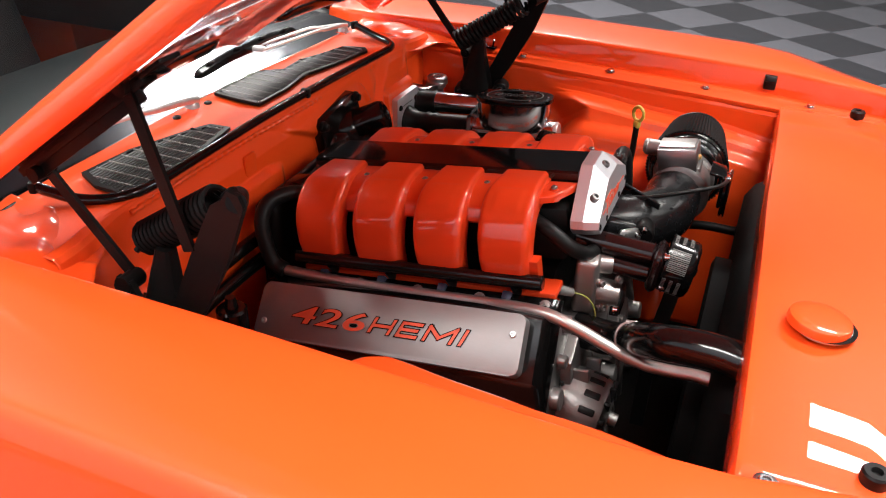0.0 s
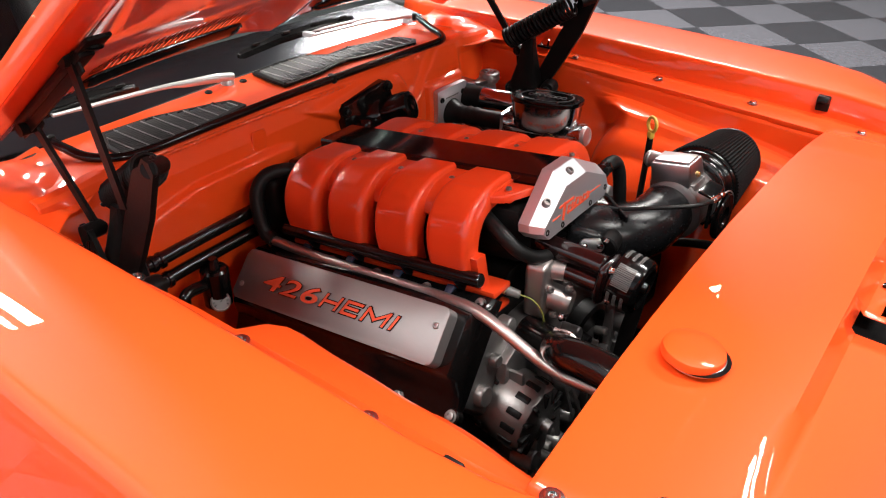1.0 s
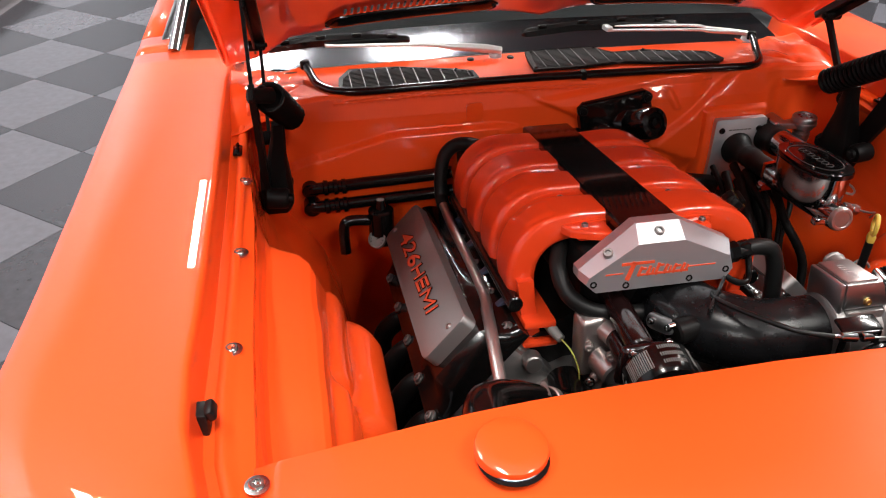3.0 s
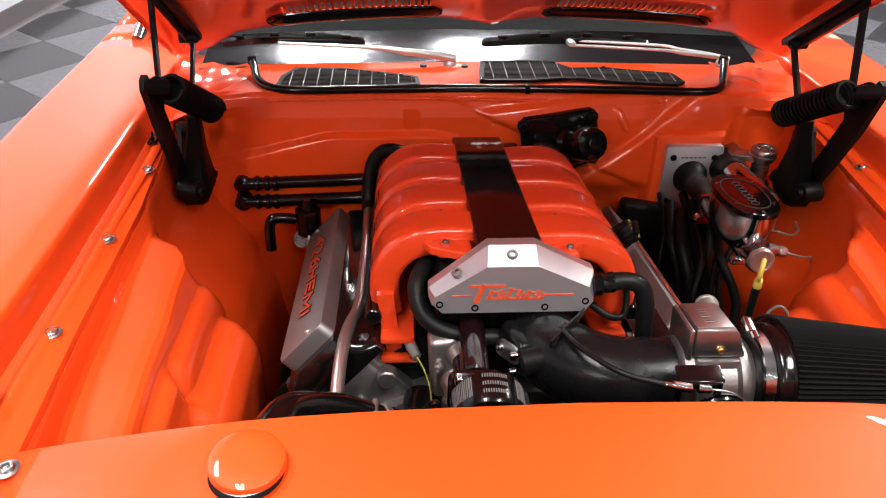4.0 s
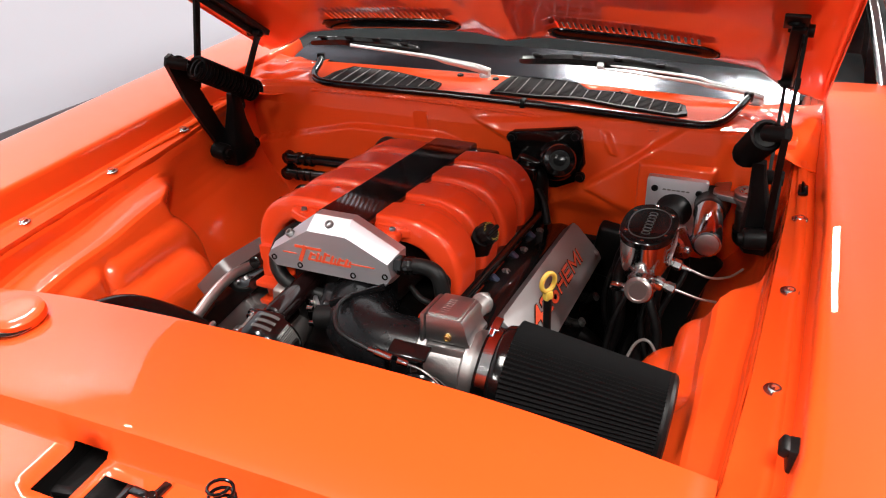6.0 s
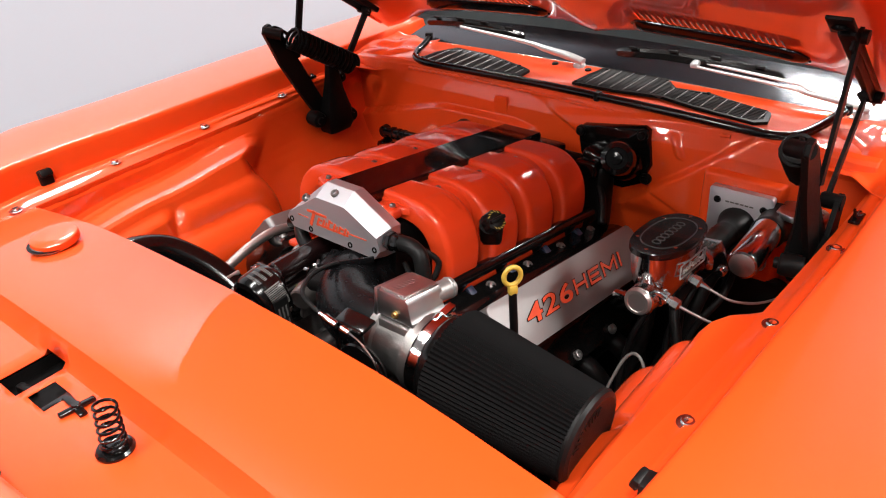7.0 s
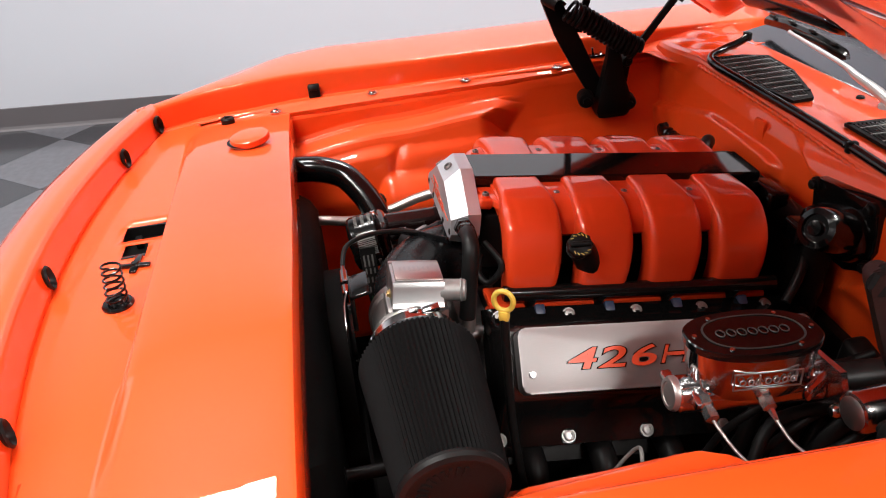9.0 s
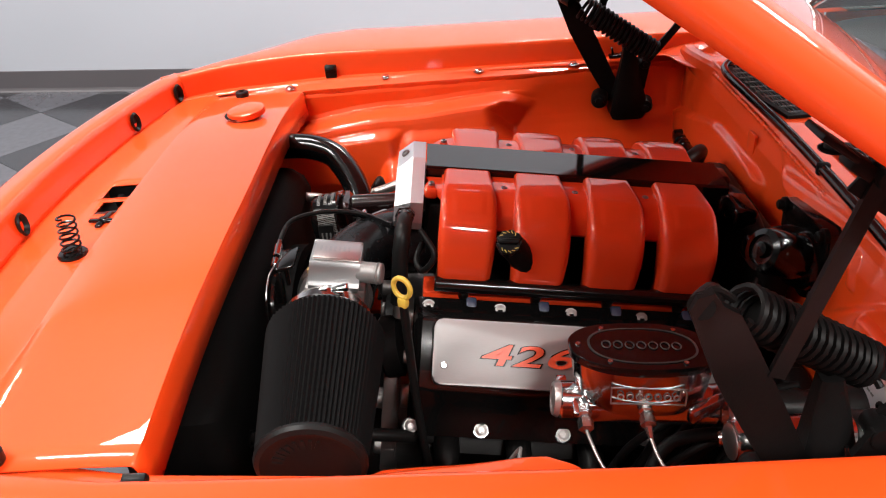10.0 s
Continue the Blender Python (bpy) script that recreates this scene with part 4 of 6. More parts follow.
        for off, up in lanes:
            bm = bmesh.new()
            mid = (x0 + xa) / 2 + 0.03
            arm = [V(x0 + 0.012, 0.752, 1.138), V(x0 - 0.03, 0.754 + off * 0.3, 1.146), V(x0 - 0.10, 0.758 + off * 0.6, 1.153 + up), V(mid, 0.765 + off, 1.158 + up), V(xa + 0.02, 0.780 + off, 1.163 + up), V(xa, 0.782 + off, 1.164 + up)]
            rs = (0.009, 0.0095, 0.0075, 0.005, 0.0036, 0.0045) if not fork else (0.0055, 0.0055, 0.0042, 0.0034, 0.003, 0.0035)
            add_tube(bm, arm, lambda t: float(np.interp(t * 5, range(6), rs)), 12, 5)
            part("arm", bm, WIPER, w)
        if fork:
            bm = bmesh.new()
            add_box(bm, pose(xa, 0.782, 1.166, 0, 0, 8), (0.016, 0.036, 0.012), 0.004)
            part("arm_bridge", bm, WIPER, w)
        bm = bmesh.new()
        L = abs(yb0 - xb)
        c0 = min(xb, yb0)
        add_loft(bm, [[V(c0 + L * t, 0.797 + dy * k, 1.158 + 0.012 * math.sin(t * 3.14) + dz * k) for dy, dz in ((-0.009, -0.008), (-0.009, 0.006), (-0.003, 0.012), (0.004, 0.012), (0.008, 0.004), (0.008, -0.008))] for t, k in ((0, 0.5), (0.03, 0.9), (0.3, 1), (0.7, 1), (0.97, 0.9), (1, 0.5))])
        part("blade", bm, BLACK, w)
        for k in range(4):
            bm = bmesh.new()
            add_box(bm, pose(c0 + L * (0.12 + 0.25 * k), 0.790, 1.172 + 0.010 * math.sin((0.12 + 0.25 * k) * 3.14), 0, 0, 0), (0.02, 0.006, 0.005), 0.001)
            part("clip", bm, SATIN, w)
    for x, y in ((-0.055, 0.742), (-0.145, 0.745), (0.555, 0.73)):
        bm = bmesh.new()
        add_rev(bm, Matrix.Translation((x, y, 1.124)), [(0.008, 0), (0.008, 0.003), (0.006, 0.005), (0.0, 0.004)], 16)
        solid("cowl_plug", bm, RUBBER, "small black rubber plug in the cowl", "plug", "cowl plugs")
# ---------------------------------------------------------------- engine
def lettering(text, size, m, mat, parent, grow=0.0, depth=0.0004, shear=0.35, label="", name="lettering"):
    cu = bpy.data.curves.new("letters", "FONT")
    cu.body, cu.size, cu.shear, cu.extrude, cu.offset = text, size, shear, depth, grow
    cu.space_character = 1.08
    tmp = new("letters", cu)
    bpy.context.view_layer.update()
    me = bpy.data.meshes.new_from_object(tmp.evaluated_get(bpy.context.evaluated_depsgraph_get()))
    bpy.data.objects.remove(tmp)
    me.transform(m)
    me.materials.clear()
    me.materials.append(mat)
    ob = new(name, me)
    ob.parent = parent
    ob.matrix_parent_inverse = parent.matrix_basis.inverted()
    return tagged(ob, label) if label else ob


def add_bar(bm, m, x0, y0, x1, y1, t, h=0.0004):
    """A straight stroke of width t in the xy plane of m."""
    d = V(x1 - x0, y1 - y0, 0)
    n = V(-d.y, d.x, 0).normalized() * t / 2
    e = d.normalized() * t * 0.5
    lo = [V(x0, y0, 0) - n - e, V(x1, y1, 0) - n + e, V(x1, y1, 0) + n + e, V(x0, y0, 0) + n - e]
    a = [bm.verts.new(m @ (p - V(0, 0, h))) for p in lo]
    b = [bm.verts.new(m @ (p + V(0, 0, h))) for p in lo]
    bm.faces.new(b)
    bm.faces.new(a[::-1])
    for i in range(4):
        bm.faces.new((a[i], a[(i + 1) % 4], b[(i + 1) % 4], b[i]))


def add_hex(bm, p, n, r, h):
    add_rev(bm, frame_of(p, p + n), [(r * 1.35, 0), (r * 1.35, h * 0.3), (r, h * 0.3), (r, h * 0.9), (r * 0.8, h), (r * 0.5, h), (r * 0.45, h * 0.7), (0, h * 0.7)], 18)


def rounded(w, h, r, n=5):
    pts = []
    for cx, cy, a0 in ((w / 2 - r, h / 2 - r, 0), (-w / 2 + r, h / 2 - r, 90), (-w / 2 + r, -h / 2 + r, 180), (w / 2 - r, -h / 2 + r, 270)):
        for k in range(n + 1):
            a = radians(a0 + 90 * k / n)
            pts.append((cx + r * math.cos(a), cy + r * math.sin(a)))
    return pts


def build_engine():
    eng = thing("engine", E(0, 0.2, -0.4), "V8 engine with black valve covers and bare cast front", "engine")
    bm = bmesh.new()
    add_prism(bm, ENG @ pose(0, 0.47, 0, 90, 0, 0), [(-0.17, -0.05), (-0.1, -0.01), (0.1, -0.01), (0.17, -0.05), (0.30, -0.22), (0.22, -0.34), (0.14, -0.55), (-0.14, -0.55), (-0.22, -0.34), (-0.30, -0.22)], 0.47)
    part("block", bm, SATIN, eng)
    for s in (-1, 1):
        R = ENG @ Matrix(((0, s * -0.69, s * 0.72, s * 0.299), (s * 1.0, 0, 0, 0.228), (0, 0.72, 0.69, -0.025), (0, 0, 0, 1)))
        # cylinder head
        bm = bmesh.new()
        add_box(bm, R @ pose(0, -0.015, -0.13), (0.50, 0.16, 0.12), 0.008)
        add_box(bm, R @ pose((0.235 if s < 0 else -0.235), -0.015, -0.125), (0.05, 0.15, 0.12), 0.012)
        head = part("cylinder_head", bm, CAST, eng, "bare cast cylinder head")
        bm = bmesh.new()
        fx = 0.262 if s < 0 else -0.262
        for dx, dy, r in ((0, 0.06, 0.016), (0, 0.0, 0.012), (0, -0.06, 0.02)):
            add_cyl(bm, R @ V(fx - math.copysign(0.01, fx), dy, -0.12), R @ V(fx + math.copysign(0.012, fx), dy, -0.12), r, r * 0.9, 18, 0.002)
        part("boss", bm, CAST, head)
        # black cover
        bm = bmesh.new()
        prof = [(-0.118, -0.085), (-0.118, -0.068), (-0.108, -0.064), (-0.092, -0.06), (-0.072, -0.05), (-0.058, -0.03), (-0.05, -0.026), (0.046, -0.026), (0.056, -0.034), (0.066, -0.05), (0.078, -0.06), (0.088, -0.066), (0.09, -0.085)]
        rings = []
        for x, k in ((-0.262, 0.0), (-0.258, 0.6), (-0.248, 1.0), (0.248, 1.0), (0.258, 0.6), (0.262, 0.0)):
            rings.append([R @ V(x, u, -0.085 + (n + 0.085) * (0.35 + 0.65 * k)) for u, n in prof])
        add_loft(bm, rings)
        cover = part("valve_cover", bm, BLACK, eng, "gloss black valve cover")
        # alloy plate box on it
        bm = bmesh.new()
        poly = rounded(0.462, 0.094, 0.012)
        add_prism(bm, R @ Matrix.Translation((0, 0, -0.037)), poly, 0.036, 0.0025)
        box = part("cover_plate", bm, BRUSHED, eng, "brushed alloy cover plate with orange lettering")
        for x, u in ((-0.215, -0.02 if s < 0 else -0.03), (0.215, 0.015 if s < 0 else -0.02)):
            bm = bmesh.new()
            add_rev(bm, R @ Matrix.Translation((x if s < 0 else -x, u, -0.001)), [(0.0052, 0), (0.0052, 0.002), (0.004, 0.003), (0.0025, 0.003), (0.0022, 0.001), (0, 0.001)], 16)
            part("screw", bm, ALLOY, box)
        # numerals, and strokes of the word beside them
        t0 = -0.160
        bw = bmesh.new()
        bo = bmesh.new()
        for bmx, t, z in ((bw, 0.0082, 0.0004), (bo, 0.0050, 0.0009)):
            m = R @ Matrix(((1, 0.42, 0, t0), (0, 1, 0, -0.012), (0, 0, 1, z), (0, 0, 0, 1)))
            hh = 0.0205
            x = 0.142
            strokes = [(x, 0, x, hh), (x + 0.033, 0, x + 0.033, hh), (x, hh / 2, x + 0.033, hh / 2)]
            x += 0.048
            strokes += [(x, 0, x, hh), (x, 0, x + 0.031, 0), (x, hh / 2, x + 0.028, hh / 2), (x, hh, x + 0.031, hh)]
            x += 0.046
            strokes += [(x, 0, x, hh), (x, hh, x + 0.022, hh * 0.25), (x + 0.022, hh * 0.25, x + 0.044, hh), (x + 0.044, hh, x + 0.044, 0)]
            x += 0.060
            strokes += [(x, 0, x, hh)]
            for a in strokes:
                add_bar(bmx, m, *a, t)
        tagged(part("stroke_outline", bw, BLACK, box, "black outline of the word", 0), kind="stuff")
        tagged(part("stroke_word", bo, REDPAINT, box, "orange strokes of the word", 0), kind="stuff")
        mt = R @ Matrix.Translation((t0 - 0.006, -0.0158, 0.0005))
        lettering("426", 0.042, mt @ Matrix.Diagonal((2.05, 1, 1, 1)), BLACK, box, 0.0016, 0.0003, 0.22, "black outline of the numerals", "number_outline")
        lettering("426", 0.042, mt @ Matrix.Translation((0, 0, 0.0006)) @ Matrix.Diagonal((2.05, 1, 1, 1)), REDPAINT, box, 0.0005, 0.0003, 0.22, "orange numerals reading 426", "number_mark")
        # cover bolts
        for k in range(5):
            for u, bb, nn in ((0.073, -0.012 + 0.109 * k, -0.068), (-0.106, -0.046 + 0.122 * k, -0.07)):
                x = bb - 0.228 if s > 0 else 0.228 - bb
                if abs(x) > 0.29:
                    continue
                bm = bmesh.new()
                p = R @ V(max(-0.256, min(0.256, x)), u, nn)
                nrm = (R.to_3x3() @ V(0, 0, 1)).normalized()
                add_cyl(bm, p - nrm * 0.01, p + nrm * 0.006, 0.014, 0.013, 20, 0.001)
                c = part("bolt_boss", bm, BLACK, cover)
                bm = bmesh.new()
                add_hex(bm, p + nrm * 0.006, nrm, 0.0078, 0.008)
                part("cover_bolt", bm, CAST, cover, "grey cover bolt")
    # front case and castings
    front = part("front_case", (lambda b: (add_prism(b, ENG @ pose(0, -0.0, 0, 90, 0, 0), [(-0.2, -0.12), (-0.11, -0.085), (0.11, -0.085), (0.2, -0.12), (0.22, -0.2), (0.16, -0.42), (-0.16, -0.42), (-0.22, -0.2)], 0.05, 0.006), b)[1])(bmesh.new()), CAST, eng, "bare cast front case")
    rnd = random.Random(4)
    for k in range(26):
        bm = bmesh.new()
        a, c = rnd.uniform(-0.2, 0.2), rnd.uniform(-0.38, -0.13)
        p = E(a, -0.05, c)
        r = rnd.uniform(0.007, 0.022)
        add_cyl(bm, p, E(a, -0.05 - rnd.uniform(0.012, 0.05), c), r, r * 0.85, 14, 0.002)
        part("casting_boss", bm, CAST, front)
    bm = bmesh.new()
    for k in range(12):
        a = -0.19 + 0.035 * k
        add_box(bm, ENG @ pose(a, -0.06, -0.2 - 0.14 * abs(math.sin(k * 1.7)), 0, 20 * math.sin(k), 0), (0.009, 0.03, 0.13), 0.003)
    part("casting_rib", bm, CAST, front)
    return eng


def build_manifold():
    man = thing("intake_manifold", E(0, 0.2, 0.0), "orange tuned-runner intake manifold with a black centre strip", "manifold")
    path = [(0.040, 0.124), (0.085, 0.1255), (0.115, 0.1235), (0.138, 0.116), (0.157, 0.1), (0.169, 0.078), (0.1735, 0.052), (0.172, 0.03), (0.168, 0.008)]
    for s in (-1, 1):
        for k in range(4):
            bm = bmesh.new()
            b0 = 0.041 + 0.1115 * k + (0.017 if s < 0 else -0.003)
            rings = []
            fine = curve_points([(a, 0, c) for a, c in path], 8)
            for i, p in enumerate(fine):
                t = (fine[min(i + 1, len(fine) - 1)] - fine[max(i - 1, 0)]).normalized()
                n = V(-t.z, 0, t.x)
                f = i / (len(fine) - 1)
                hw = line([(0, 0.037), (0.12, 0.0385), (0.3, 0.0425), (0.6, 0.0435), (1, 0.039)], f)
                hh = line([(0, 0.0195), (0.5, 0.0225), (1, 0.021)], f)
                rc = line([(0, 0.007), (0.3, 0.009), (0.6, 0.013), (1, 0.013)], f)
                sec = []
                for q in range(17):
                    b = -hw + rc + 2 * (hw - rc) * q / 16
                    # flat raised panel across the shoulder
                    up = lerp([(0.25, 0), (0.275, 1), (0.44, 1), (0.465, 0)], f) * lerp([(0.020, 1), (0.0235, 0)], abs(b))
                    sec.append((b, hh + 0.0013 * up))
                for c0, c1, a0 in ((1, 1, 90), (1, -1, 0), (-1, -1, -90), (-1, 1, -180)):
                    for q in range(1, 6) if (c0, c1) != (-1, 1) else range(1, 5):
                        an = radians(a0 - 18 * q)
                        sec.append((c0 * (hw - rc) + rc * math.cos(an), c1 * (hh - rc) + rc * math.sin(an)))
                rings.append([E(s * (p.x + n.x * nn), b0 + bb, p.z + n.z * nn) for bb, nn in sec])
            add_loft(bm, rings)
            part("runner", bm, MANRED, man, "orange curved intake runner", 60)
        # web joining the runners over the top and the shoulder
        bm = bmesh.new()
        off = 0.017 if s < 0 else -0.003
        fine = curve_points([(a, 0, c) for a, c in path], 4)[:17]
        rings = []
        for i, p in enumerate(fine):
            t = (fine[min(i + 1, len(fine) - 1)] - fine[max(i - 1, 0)]).normalized()
            n = V(-t.z, 0, t.x)
            up = line([(0, 0.0105), (0.45, 0.0095), (0.8, 0.004), (1, -0.006)], i / (len(fine) - 1))
            rings.append([E(s * (p.x + n.x * h), b, p.z + n.z * h) for h, b in ((up - 0.003, 0.0 + off), (up, 0.006 + off), (up, 0.411 + off), (up - 0.003, 0.417 + off), (-0.016, 0.417 + off), (-0.016, 0.0 + off))])
        add_loft(bm, rings)
        add_box(bm, ENG @ pose(s * 0.155, 0.208, -0.012), (0.05, 0.46, 0.012), 0.004)
        part("web", bm, MANRED, man)
        for b in [q + (0.017 if s < 0 else -0.003) for q in (-0.016, 0.097, 0.2085, 0.320)]:
            bm = bmesh.new()
            add_box(bm, ENG @ pose(s * 0.084, b, 0.121), (0.030, 0.022, 0.018), 0.006, 3)
            add_cyl(bm, E(s * 0.086, b, 0.124), E(s * 0.086, b, 0.1325), 0.008, 0.007, 16)
            tab = part("bolt_tab", bm, MANRED, man)
            bm = bmesh.new()
            add_rev(bm, ENG @ Matrix.Translation((s * 0.086, b, 0.132)), [(0.0052, 0), (0.0052, 0.004), (0.004, 0.005), (0.0026, 0.005), (0.0024, 0.002), (0, 0.002)], 14)
            part("socket_screw", bm, CAST, tab, "small socket screw")
        # gusset from the first runner to the end cover
        bm = bmesh.new()
        add_prism(bm, ENG @ pose(0, 0, 0.118), [(s * 0.05, 0.02), (s * 0.118, 0.02), (s * 0.108, -0.004), (s * 0.085, -0.016), (s * 0.064, -0.026), (s * 0.05, -0.028)], 0.012, 0.003)
        part("gusset", bm, MANRED, man)
        # front leg and foot
        bm = bmesh.new()
        add_loft(bm, [[E(s * (a + da), b, c) for da, b in ((-0.012, 0.004), (0.012, 0.004), (0.012, 0.028), (-0.012, 0.028))] for a, c in ((0.172, 0.05), (0.168, 0.01), (0.162, -0.03), (0.158, -0.05))])
        add_box(bm, ENG @ pose(s * 0.152, 0.006, -0.05, 0, 0, 0), (0.056, 0.04, 0.011), 0.004)
        part("front_leg", bm, MANRED, man)
        # fuel rail, injectors
        bm = bmesh.new()
        add_cyl(bm, E(s * 0.19, -0.006, 0.018), E(s * 0.19, 0.44, 0.018), 0.0122, 0.0122, 20, 0.002)
        part("fuel_rail", bm, BLACK, man, "gloss black fuel rail")
        for k in range(4):
            b = 0.041 + 0.1115 * k
            bm = bmesh.new()
            add_cyl(bm, E(s * 0.188, b, 0.008), E(s * 0.162, b, -0.035), 0.0085, 0.007, 14)
            inj = part("injector", bm, SATIN, man)
            bm = bmesh.new()
            add_box(bm, ENG @ pose(s * 0.196, b + 0.012, -0.012, 0, s * 40, 0), (0.02, 0.016, 0.014), 0.003)
            part("plug", bm, BLUEPLUG, inj, "dark blue injector plug")
            bm = bmesh.new()
            add_tube(bm, [E(s * 0.2, b + 0.016, -0.012), E(s * 0.206, b + 0.035, -0.02), E(s * 0.198, b + 0.06, -0.022)], 0.003, 8)
            part("lead", bm, RUBBER, inj)
    # plenum underneath and black strip on top
    bm = bmesh.new()
    add_box(bm, ENG @ pose(0, 0.205, 0.055), (0.20, 0.46, 0.10), 0.015)
    part("plenum", bm, SATIN, man)
    bm = bmesh.new()
    add_prism(bm, ENG @ pose(0, 0.462, 0, 90, 0, 0), [(-0.047, 0.10), (-0.047, 0.142), (-0.044, 0.1455), (0.044, 0.1455), (0.047, 0.142), (0.047, 0.10)], 0.49)
    part("centre_strip", bm, MIRRORBLACK, man, "gloss black centre strip")
    bm = bmesh.new()
    add_box(bm, ENG @ pose(0, 0.456, 0.112), (0.11, 0.016, 0.04), 0.006)
    part("rear_plate", bm, BLACK, man)
    # machined end cover
    outline = [(-0.112, 0.090), (-0.032, 0.153), (0.032, 0.153), (0.114, 0.113), (0.114, 0.078), (0.102, 0.060), (-0.096, 0.060), (-0.112, 0.076)]
    inner = [(-0.104, 0.087), (-0.035, 0.131), (0.033, 0.131), (0.104, 0.099), (0.111, 0.078), (0.100, 0.0625), (-0.094, 0.0625), (-0.109, 0.077)]
    bm = bmesh.new()
    add_loft(bm, [[E(a, -0.030, c) for a, c in outline], [E(a, -0.05, c) for a, c in outline], [E(a, -0.0515, c) for a, c in [(q[0] * 0.995, q[1] - 0.0006) for q in outline]], [E(a, -0.0745, c) for a, c in inner]])
    cover = part("end_cover", bm, CROSSBRUSH, man, "faceted machined alloy end cover", 20)
    for a, b, c, tilt in ((-0.072, -0.062, 0.118, -30), (-0.001, -0.062, 0.144, 0), (0.071, -0.062, 0.118, 28)):
        bm = bmesh.new()
        n = (ENG.to_3x3() @ V(math.sin(radians(tilt)) * 0.7, -0.62, 0.75)).normalized()
        add_rev(bm, frame_of(E(a, b + 0.004, c - 0.006), E(a, b + 0.004, c - 0.006) + n), [(0.0072, 0), (0.0072, 0.009), (0.006, 0.0105), (0.004, 0.0105), (0.0036, 0.005), (0, 0.005)], 18)
        part("socket_bolt", bm, CAST, cover)
    for a, c in ((-0.098, 0.076), (-0.05, 0.070), (0.045, 0.070), (0.1, 0.078)):
        bm = bmesh.new()
        add_rev(bm, frame_of(E(a, -0.0738, c), E(a, -0.080, c)), [(0.0052, 0), (0.005, 0.0018), (0.003, 0.0018), (0.0028, 0.0005), (0, 0.0005)], 16)
        part("small_bolt", bm, SATIN, cover)
    bm = bmesh.new()
    m = ENG @ Matrix(((1, 0, 0, -0.078), (0, 0, -1, -0.0749), (0, 1, 0, 0.087), (0, 0, 0, 1)))
    add_bar(bm, m, -0.002, 0.002, 0.022, 0.002, 0.0016)
    add_bar(bm, m, 0.118, 0.002, 0.160, 0.002, 0.0016)
    add_bar(bm, m, 0.022, 0.0155, 0.066, 0.0155, 0.0042)
    add_bar(bm, m, 0.030, -0.006, 0.038, 0.015, 0.0068)
    for k, (h0, h1) in enumerate(((0.0, 0.0105), (0.0, 0.0105), (0.0, 0.0135), (0.0, 0.0105), (0.0, 0.0095), (0.0, 0.0095))):
        x = 0.0455 + 0.0128 * k
        add_bar(bm, m, x, -0.003, x + 0.0042, h1 - 0.003, 0.0042)
        add_bar(bm, m, x + 0.001, -0.003, x + 0.0085, -0.003, 0.0032)
        if k % 2:
            add_bar(bm, m, x + 0.0075, -0.002, x + 0.0095, h1 * 0.45, 0.003)
        else:
            add_bar(bm, m, x + 0.0045, h1 - 0.0045, x + 0.0105, h1 - 0.0045, 0.0032)
    tagged(part("emblem", bm, REDPAINT, cover, "orange slanted strokes of an emblem", 0), kind="stuff")
    # oil filler cap between two runners on the left bank
    oil = thing("oil_filler_cap", E(0.19, 0.1, 0.05), "black oil filler cap with small yellow marks", "cap")
    ax = V(0.62, -0.1, 0.55).normalized()
    p = V(0.146, 0.112, 1.084)
    bm = bmesh.new()
    add_tube(bm, [V(0.10, 0.16, 0.97), V(0.13, 0.13, 1.05), p], 0.02, 16)
    part("neck", bm, SATIN, oil)
    bm = bmesh.new()
    mm = frame_of(p, p + ax)
    rings = []
    for r, h in ((0.015, -0.004), (0.0182, 0.0), (0.0186, 0.011), (0.0175, 0.0165), (0.012, 0.018)):
        rings.append([mm @ V(r * (1 + 0.05 * math.cos(9 * 2 * math.pi * k / 54)) * math.cos(2 * math.pi * k / 54), r * (1 + 0.05 * math.cos(9 * 2 * math.pi * k / 54)) * math.sin(2 * math.pi * k / 54), h) for k in range(54)])
    add_loft(bm, rings)
    add_box(bm, mm @ pose(0, 0, 0.021), (0.032, 0.008, 0.009), 0.003)
    lid = part("lid", bm, SATIN, oil)
    bm = bmesh.new()
    for k in range(16):
        a = 2 * math.pi * k / 16
        if abs(math.sin(a)) > 0.4:
            add_bar(bm, mm @ Matrix.Translation((0, 0, 0.0182)), 0.0135 * math.cos(a), 0.0135 * math.sin(a), 0.0158 * math.cos(a + 0.2), 0.0158 * math.sin(a + 0.2), 0.0012, 0.0002)
    part("mark", bm, YELLOW, lid, "small yellow print", 0)


